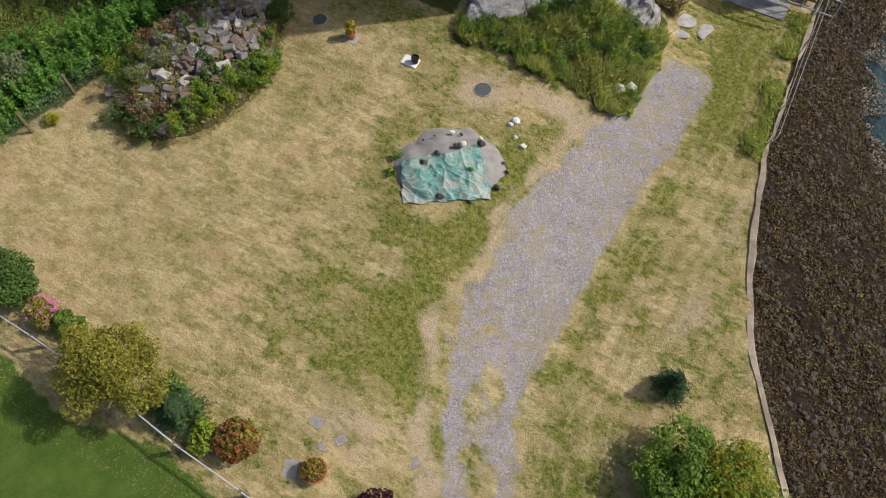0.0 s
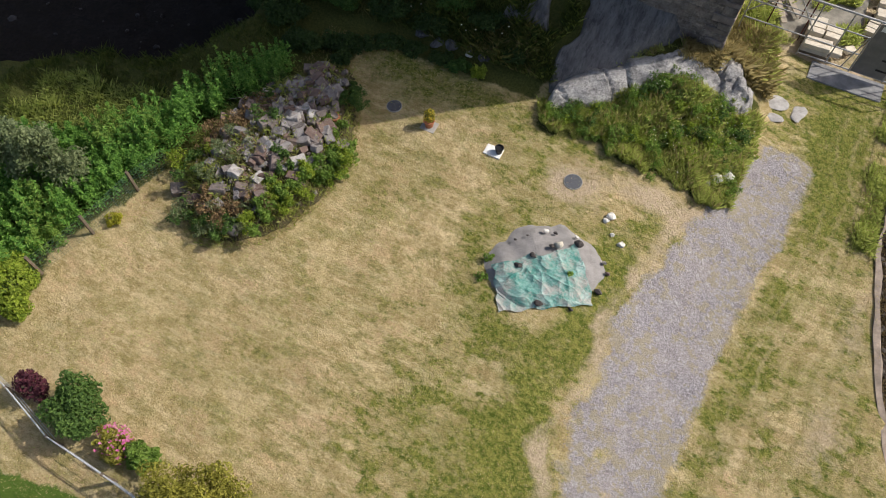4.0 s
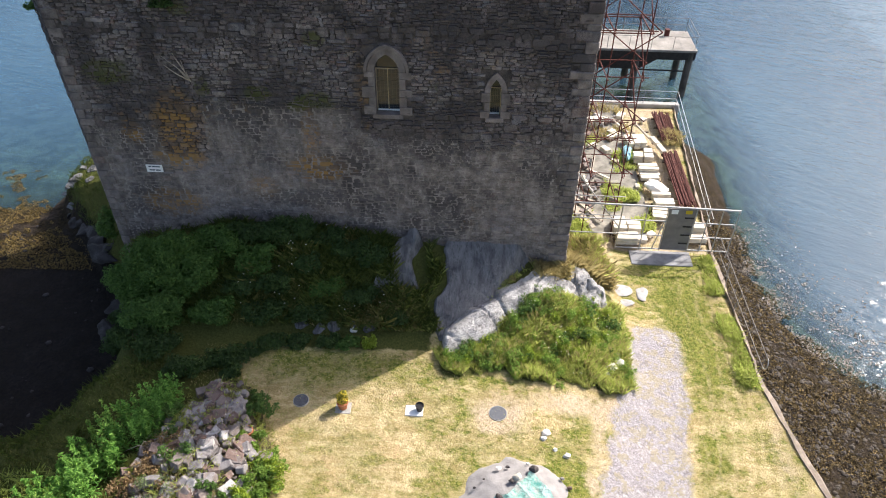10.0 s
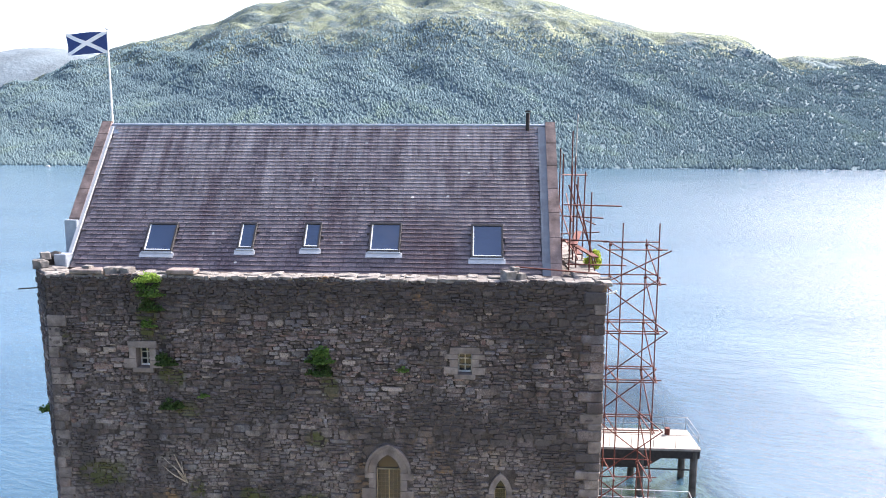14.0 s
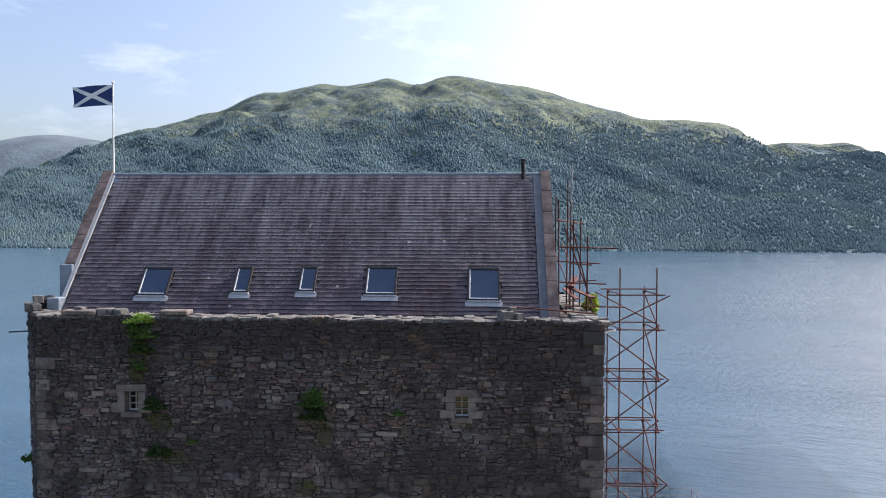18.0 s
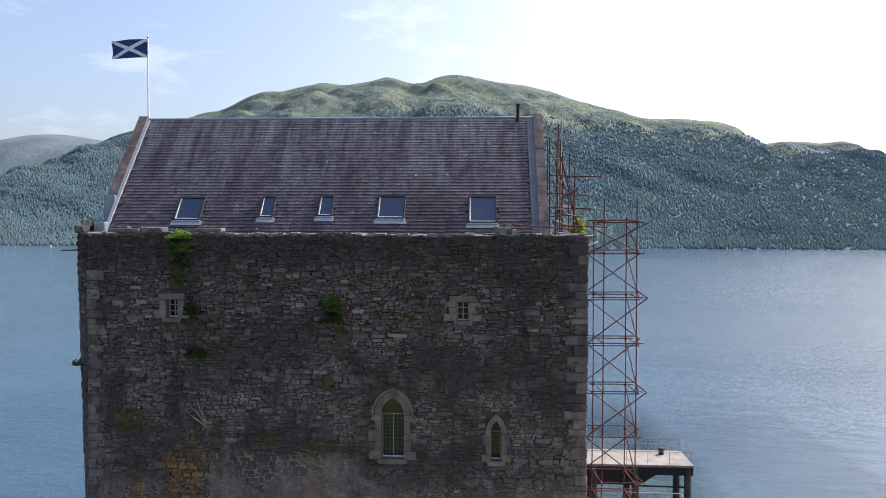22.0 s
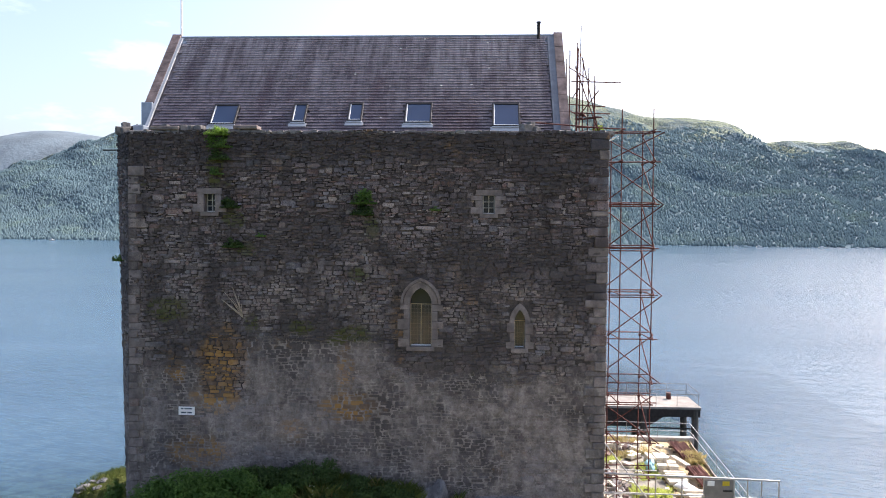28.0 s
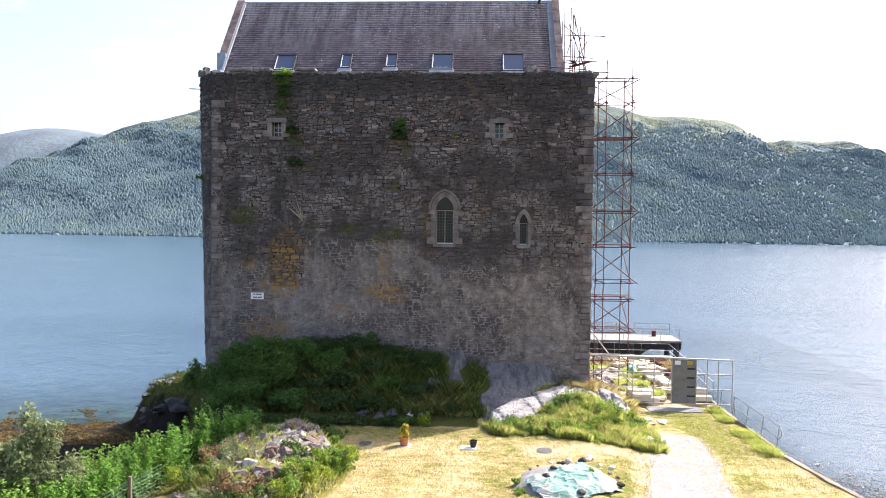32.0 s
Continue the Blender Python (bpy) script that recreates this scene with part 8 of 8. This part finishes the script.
for xx in (26, 24, 22, 20):
    rbar("post", (xx, 18.1, -0.55), (xx, 18.1, 0.45))


def block_stack(x, y, nx, ny, nz, sx, sy, sz, rz, label, seed):
    """Cut stone blocks stacked on a pallet."""
    r = random.Random(seed)
    ob = empty("stone_stack", (x, y, -0.585), label, "stone stack", "stacks of cut stone")
    ob.rotation_euler = (0, 0, rz)
    w, d = nx * sx, ny * sy
    for k in range(3):
        part("pallet_runner", box(bmesh.new(), -w / 2, w / 2, -d / 2 + k * d / 2 - 0.05 * (k - 1) - 0.05, -d / 2 + k * d / 2 - 0.05 * (k - 1) + 0.05, 0, 0.1), POSTW, ob)
    me = to_mesh("block", box(bmesh.new(), -0.5, 0.5, -0.5, 0.5, 0, 1, 0.03), PALE)
    for c in range(nz):
        for a in range(nx):
            for b in range(ny):
                if c == nz - 1 and r.random() < 0.25:
                    continue
                o = part("block", me, None, ob)
                o.matrix_basis = Matrix.LocRotScale((-w / 2 + (a + 0.5) * sx + r.uniform(-0.03, 0.03), -d / 2 + (b + 0.5) * sy + r.uniform(-0.03, 0.03), 0.1 + c * sz), Euler((0, 0, r.uniform(-0.05, 0.05))), (sx * r.uniform(0.8, 0.95), sy * r.uniform(0.8, 0.95), sz * r.uniform(0.9, 0.99)))


for k, (x, y, nx, ny, nz, sx, sy, sz, rz) in enumerate(((25.2, 7.0, 1, 4, 2, 1.1, 0.28, 0.2, 0.05), (24.95, 9.7, 1, 4, 2, 1.2, 0.3, 0.2, 0.02), (24.85, 11.3, 2, 2, 2, 0.55, 0.5, 0.24, -0.05), (24.7, 12.9, 3, 1, 2, 0.4, 1.1, 0.2, 0.1), (23.0, 4.75, 2, 3, 2, 0.7, 0.35, 0.22, 0.0), (22.9, 3.75, 1, 2, 2, 1.2, 0.3, 0.2, 0.05), (26.3, 4.3, 1, 2, 2, 1.0, 0.5, 0.28, 0.02), (24.9, 6.0, 1, 3, 1, 0.9, 0.3, 0.22, -0.1), (22.4, 15.2, 2, 2, 2, 0.6, 0.5, 0.25, 0.3), (23.4, 13.8, 2, 2, 1, 0.5, 0.4, 0.22, 0.7), (25.9, 13.2, 1, 3, 1, 0.35, 0.9, 0.2, 0.25))):
    block_stack(x, y, nx, ny, nz, sx, sy, sz, rz, "stack of pale cut stone blocks on a pallet", 600 + k)
ob = part("wrapped_pallet", rock(random.Random(5), 0.62, 0.55, 0.32, 4, 0.35, 7), WHITEP, None, "white sheeted pallet load in the yard")
tagged(ob, category="pallet load")
ob.location = (25.15, 8.35, -0.32)
BLUEB = simple("blue_sheet", (0.30, 0.52, 0.60), 0.5, vary=0.25, scale=5, bump=0.4)
ob = part("blue_bag", rock(random.Random(6), 0.32, 0.6, 0.42, 3, 0.6, 5), BLUEB, None, "pale blue plastic bag of rubble")
tagged(ob, category="bag")
ob.location = (24.0, 11.6, -0.3)


def pole_bundle(x0, x1, y0, y1, n, rows, label, seed):
    r = random.Random(seed)
    ob = empty("pole_bundle", ((x0 + x1) / 2, (y0 + y1) / 2, -0.6), label, "pole bundle", "bundles of scaffold poles")
    for k in range(3):
        y = y0 + (y1 - y0) * (0.15 + 0.35 * k)
        under(part("bearer", box(bmesh.new(), x0 - 0.1, x1 + 0.1, y - 0.06, y + 0.06, -0.62, -0.5), POSTW), ob)
    for c in range(rows):
        for k in range(n):
            x = x0 + (x1 - x0) * (k + 0.5) / n + r.uniform(-0.02, 0.02)
            under(part("pole", rod(bmesh.new(), (x + r.uniform(-0.05, 0.05), y0 + r.uniform(-0.3, 0.3), -0.47 + c * 0.055), (x + r.uniform(-0.05, 0.05), y1 + r.uniform(-0.3, 0.3), -0.47 + c * 0.055), 0.028, 6), RUST), ob)


pole_bundle(26.1, 26.95, 6.9, 12.0, 15, 3, "long bundle of rusty scaffold poles on bearers", 1)
pole_bundle(26.3, 27.3, 13.6, 16.6, 13, 3, "short bundle of rusty scaffold poles", 2)
rub = empty("yard_rubble", (21.8, 8.6, -0.6), "spread of broken pale rubble on the yard floor", "rubble")
yr = random.Random(30)
for k in range(150):
    ob = new("stone", yr.choice(BLOCKS))
    s = yr.choice((0.1, 0.14, 0.2, 0.28))
    x, y = yr.choice(((21.6, 9.0), (21.8, 8.0), (22.2, 15.2), (21.0, 10.5), (23.0, 16.4))) if k % 3 else (20.6, 7.0)
    ob.matrix_basis = Matrix.LocRotScale((x + yr.gauss(0, 0.5), y + yr.gauss(0, 0.8), -0.52 + s * 0.3), Euler((yr.uniform(-0.5, 0.5), yr.uniform(-0.5, 0.5), yr.uniform(0, 6))), (s * 1.4, s, s * 0.7))
    ob.data.materials[0] = RUBBLE
    under(ob, rub)
for k, (x, y, rz) in enumerate(((20.6, 6.0, 0.5), (20.9, 5.7, 0.45), (21.2, 6.2, 0.6), (20.4, 6.6, 0.3))):
    ob = part("timber_plank", box(bmesh.new(), -0.12, 0.12, -1.2, 1.2, -0.02, 0.03), DEADW, None, "bleached plank lying on the yard rubble")
    tagged(ob, category="plank", group="loose planks")
    ob.matrix_basis = Matrix.LocRotScale((x, y, -0.42 + 0.04 * k), Euler((0.03, 0, rz)), None)
for k, (x, y, rz, L) in enumerate(((21.0, 7.3, 1.1, 1.8), (21.5, 8.6, 0.2, 1.5), (20.7, 8.2, -0.5, 1.6), (22.2, 9.6, 0.9, 1.4), (22.0, 10.6, -0.2, 1.7), (24.1, 14.9, 0.5, 1.6), (25.4, 14.4, 0.35, 2.2), (23.5, 15.8, 1.2, 1.5))):
    ob = part("timber_plank", box(bmesh.new(), -0.07, 0.07, -L / 2, L / 2, -0.02, 0.05, 0.008), (DEADW, PALE)[k % 2], None, "bleached timber lying in the yard")
    tagged(ob, category="plank", group="loose planks")
    ob.matrix_basis = Matrix.LocRotScale((x, y, -0.47 + 0.02 * (k % 3)), Euler((0.02, 0.03, rz)), None)
for k, (x, y, s) in enumerate(((23.6, 3.95, 0.42), (24.2, 4.4, 0.3), (26.4, 5.2, 0.4), (22.9, 12.2, 0.4), (23.3, 11.0, 0.3), (22.2, 12.6, 0.35), (24.3, 16.2, 0.45), (21.4, 14.2, 0.4), (20.9, 15.8, 0.5), (20.5, 12.6, 0.35), (25.6, 15.9, 0.3), (24.2, 8.6, 0.25))):
    ob = part("cut_block", rough_block(40 + k, PALE), None, None, "loose pale cut block lying in the yard")
    tagged(ob, category="stone", group="loose cut blocks")
    ob.matrix_basis = Matrix.LocRotScale((x, y, -0.585 + s * 0.28), Euler((0.05, 0.04, k * 0.7)), (s * 1.5, s, s * 0.6))
for x0, x1, y0, y1, n, m, lab in ((22.3, 24.4, 4.6, 9.0, 6500, BLADE, "green weeds growing in the yard"), (19.6, 22.0, 3.6, 6.0, 3500, BLADE, "green weeds growing in the yard"), (23.2, 24.3, 5.2, 13.5, 6000, BLADE, "green weeds growing in the yard"), (20.0, 24.5, 13.5, 17.8, 5000, HAY, "dry weeds at the end of the yard"), (26.6, 27.5, 11.8, 17.0, 3500, HAY, "dry grass beside the pole bundles"), (20.2, 22.6, 11.5, 14, 2500, BLADE, "green weeds growing in the yard")):
    grass_patch("yard_weeds", n, (x0, x1), (y0, y1), lambda x, y: wob(x, y, 1.1, 3) > -0.1, (0.15, 0.5), m, lab, seed=int(x0 * 7), lift=lambda x, y: np.full(len(x), -0.585))

# ---- pier ----
pier = empty("pier", (28, 28.5, -4), "old concrete pier deck on dark concrete piles", "pier")
DECK = simple("pier_concrete", (0.27, 0.25, 0.225), 0.95, vary=0.3, scale=1.2, bump=0.5, dist=0.02)
PILEM = simple("tide_stained_concrete", (0.085, 0.078, 0.068), 0.85, vary=0.5, scale=1.4, bump=0.5, dist=0.03)
under(part("deck", box(bmesh.new(), 10, 31.4, 26.75, 30.4, -0.85, -0.67, 0.02), DECK, None, "pale concrete deck"), pier)
under(part("edge_beam", box(bmesh.new(), 10, 31.36, 26.8, 27.1, -1.45, -0.85, 0.02), DARKIRON), pier)
under(part("edge_beam", box(bmesh.new(), 31.05, 31.37, 27.1, 30.35, -1.45, -0.85, 0.02), DARKIRON), pier)
under(part("edge_beam", box(bmesh.new(), 10, 31.36, 30.05, 30.35, -1.45, -0.85, 0.02), DARKIRON), pier)
under(part("haunch", prism(bmesh.new(), [(21.4, -1.45), (28.6, -1.45), (27.7, -2.05), (26.9, -2.25), (21.4, -2.25)], 26.85, 27.1), DARKIRON), pier)
for x in (16, 19.5, 22.6, 24.0, 27.1, 31.0):
    for y in (27.0, 30.1):
        under(part("pier_post", rod(bmesh.new(), (x, y, -7.5), (x, y, -0.85), 0.27, 12), PILEM, None, "tide-stained round pile"), pier)
under(part("tie_beam", rod(bmesh.new(), (27.1, 27.0, -2.35), (31.0, 27.0, -2.4), 0.06, 8), DARKIRON), pier)
for x in np.arange(20, 31.4, 1.6):
    under(part("rail_post", rod(bmesh.new(), (x, 30.2, -0.67), (x, 30.2, 0.4), 0.025, 6), SHEETM), pier)
    under(part("rail_post", rod(bmesh.new(), (x, 26.9, -0.67), (x, 26.9, 0.3), 0.02, 6), SHEETM), pier)
for y, z in ((30.2, 0.4), (30.2, -0.1), (26.9, 0.3)):
    under(part("rail", rod(bmesh.new(), (18, y, z), (31.3, y, z), 0.02, 6), SHEETM), pier)
for z in (0.4, -0.1):
    under(part("rail", rod(bmesh.new(), (31.3, 26.9, z), (31.3, 30.2, z), 0.02, 6), SHEETM), pier)
bol = under(part("bollard", rod(bmesh.new(), (29.6, 29.4, -0.67), (29.6, 29.4, -0.15), 0.2, 12), RUST, None, "rusty iron bollard"), pier)

# ---- foreshore stones, weed and mown-grass texture ----
rng = np.random.default_rng(51)


def scatter_stones(name, n, xr, yr_, keep, size, m, label, seed):
    r = np.random.default_rng(seed)
    bm = bmesh.new()
    bmesh.ops.create_icosphere(bm, subdivisions=1, radius=1)
    base = np.array([v.co[:] for v in bm.verts])
    tri = np.array([[v.index for v in f_.verts] for f_ in bm.faces])
    bm.free()
    x, y = r.uniform(*xr, n), r.uniform(*yr_, n)
    ok_ = keep(x, y)
    x, y = x[ok_], y[ok_]
    n = len(x)
    s = size[0] + (size[1] - size[0]) * r.random(n) ** 3
    v = base[None] * (1 + 0.5 * (r.random((n, len(base), 1)) - 0.5)) * s[:, None, None] * r.uniform(0.6, 1.3, (n, 1, 3)) * [1, 1, 0.65]
    v = v + np.stack([x, y, land(x, y) + s * 0.15], -1)[:, None]
    f_ = (tri[None] + (np.arange(n) * len(base))[:, None, None]).reshape(-1, 3)
    return tagged(new(name, mesh_from(name, v.reshape(-1, 3), f_, m)), label, "stones", kind="stuff")


scatter_stones("shore_stones", 14000, (27.2, 38), (-22, 9), lambda x, y: (x > seawall_x(y) + 0.35) & (land(x, y) > -4.75), (0.02, 0.13), SHORE, "dark brown shore stones below the sea wall", 1)
scatter_stones("shore_stones", 160, (-14, 1.5), (-9, 8), lambda x, y: (x < bank_x(y) + 1.0) & (land(x, y) > -4.7), (0.03, 0.2), WETSHADE, "dark stones on the cove beach", 2)
scatter_stones("drive_gravel", 14000, (19.4, 24.5), (-24, -1.6), lambda x, y: (x > np.interp(y, [-30, -21, -16.5, -11.2, -8.4, -5.2, -1.8], [23.5, 21.8, 19.7, 19.9, 20.5, 21.7, 22.3]) - 0.1) & (x < np.interp(y, [-30, -20, -17, -10, -5, -1.6], [25.5, 24.1, 23.1, 23.3, 24.05, 24.2]) + 0.1), (0.006, 0.02), simple("gravel_chip", (0.36, 0.325, 0.335), 0.9, vary=0.3, scale=9, bump=0.3, rnd=0.6), "loose grey-pink gravel on the drive", 3)
WEED = leaf_material("bladder_wrack", (0.03, 0.022, 0.01), (0.22, 0.155, 0.06), 0.1)
GOLDW = leaf_material("golden_wrack", (0.07, 0.05, 0.016), (0.24, 0.17, 0.055), 0.15)
for seed, (xr, yr_, keep, n) in enumerate((((27.2, 37), (-22, 10), lambda x, y: (x > seawall_x(y) + 0.3) & (wob(x, y, 1.0, 2) > -0.5) & (land(x, y) > -4.7), 70000), ((-19, -3), (3.5, 17), lambda x, y: (x < bank_x(y) + 0.3) & (wob(x, y, 0.9, 4) + 0.8 * wob(x, y, 3.3, 2) + 0.16 * (9.5 - y) > 0.15) & (land(x, y) > -4.95) & (y < 13.5), 52000))):
    r = np.random.default_rng(70 + seed)
    x, y = r.uniform(*xr, n), r.uniform(*yr_, n)
    ok = keep(x, y)
    x, y = x[ok], y[ok]
    z = np.maximum(land(x, y) + 0.04 * r.random(len(x)), WATER + 0.01)
    nn = r.normal(size=(len(x), 3)) * 0.5 + [0, 0, 1]
    nn /= np.linalg.norm(nn, axis=1)[:, None]
    tagged(new("seaweed", scatter_mesh("seaweed", np.stack([x, y, z], -1), nn, 0.07 * (0.5 + r.random(len(x))), GOLDW if seed else WEED, r, aspect=0.4)), "brown bladderwrack seaweed on the shore", "seaweed", kind="stuff")


# pale frond colour stands in for sky reflected on wet weed
FLOATW = leaf_material("sky_pale_wrack", (0.16, 0.13, 0.09), (0.40, 0.35, 0.30), 0.1)
r = np.random.default_rng(77)
x, y = r.uniform(29, 41, 60000), r.uniform(-9, 11, 60000)
away = x - seawall_x(y) - np.interp(y, [-9, -2, 0, 2, 6], [8.5, 7.0, 5.3, 4.2, 3.3])
ok = (away > -0.2) & (r.random(len(x)) < 0.8 * np.exp(-np.maximum(away, 0) / np.interp(y, [-4, 2, 9], [3.4, 2.4, 0.8]))) & (wob(x, y, 1.3, 5) + 0.8 * wob(x, y, 3.7, 3) > -0.2)
x, y = x[ok], y[ok]
nn = r.normal(size=(len(x), 3)) * 0.2 + [0, 0, 1]
nn /= np.linalg.norm(nn, axis=1)[:, None]
tagged(new("floating_seaweed", scatter_mesh("floating_seaweed", np.stack([x, y, np.full(len(x), WATER + 0.03)], -1), nn, 0.06 * (0.4 + 1.3 * r.random(len(x)) ** 2), FLOATW, r, aspect=0.5)), "seaweed fronds at the water's surface, sky reflection in their pale colour", "seaweed", kind="stuff")


def on_lawn(x, y):
    road_l = np.interp(y, [-30, -21, -18.5, -16.5, -13.8, -11.2, -8.4, -5.2, -1.8], [23.5, 21.8, 20.4, 19.7, 19.8, 19.9, 20.5, 21.7, 22.3])
    road_r = np.interp(y, [-30, -20, -17, -13.7, -10, -5, -1.6], [25.5, 24.1, 23.1, 23.1, 23.3, 24.05, 24.2])
    west = x < road_l + 0.1
    return ((west & (y < -4.6) & (x > hedge_in(y))) | ((x > road_r - 0.1) & (x < seawall_x(y) - 0.25))) & (np.hypot(x - 17.1, y + 11.1) > 2.0)


lr = np.random.default_rng(90)
n = 120000
x, y = lr.uniform(2.5, 30, n), lr.uniform(-25, 1.5, n)
ok = on_lawn(x, y)
x, y = x[ok], y[ok]
tone = 0.7 * wob(x, y, 0.9, 2) + 0.5 * wob(x, y, 2.3, 5) + lr.normal(size=len(x)) * 0.5 + 0.8 * np.exp(-(((x - 18.3) / 2.2) ** 2 + ((y + 15.5) / 3.2) ** 2)) + 0.5 * (x > 23.4) * (x < 25.6)
for nm, sel, m in (("lawn_grass", tone < 0.55, STRAWB), ("lawn_grass", tone >= 0.55, BLADE)):
    xx, yy = x[sel], y[sel]
    hh = lr.uniform(0.03, 0.09, len(xx))
    tagged(new(nm, blade_mesh(nm, np.column_stack([xx, yy]), land(xx, yy) - 0.005, hh, 1.2 * lr.random(len(xx)), 0.022, m, lr)), "short dry mown grass blades of the lawn" if m is STRAWB else "short green mown grass blades of the lawn", "grass", kind="stuff")


# ---- small boats moored under the far shore ----
for k, (x, y, L) in enumerate(((312, 755, 7), (375, 748, 8), (-470, 748, 7), (290, 762, 6))):
    boat = empty("moored_boat", (x, y, WATER), "small white boat moored under the far shore", "boat", "moored boats")
    bm = bmesh.new()
    prof = [(-L / 2, 0.9), (-L / 2, -0.9), (L * 0.2, -1.0), (L / 2, 0), (L * 0.2, 1.0)]
    lo = [bm.verts.new((a * 0.85, b * 0.7, -0.2)) for a, b in prof]
    hi = [bm.verts.new((a, b, 0.9)) for a, b in prof]
    bm.faces.new(lo[::-1])
    bm.faces.new(hi)
    for q in range(5):
        bm.faces.new((lo[q], lo[(q + 1) % 5], hi[(q + 1) % 5], hi[q]))
    part("hull", bm, WHITEP, boat)
    part("cabin", box(bmesh.new(), -L * 0.25, L * 0.12, -0.6, 0.6, 0.9, 2.1, 0.1), WHITEP, boat)
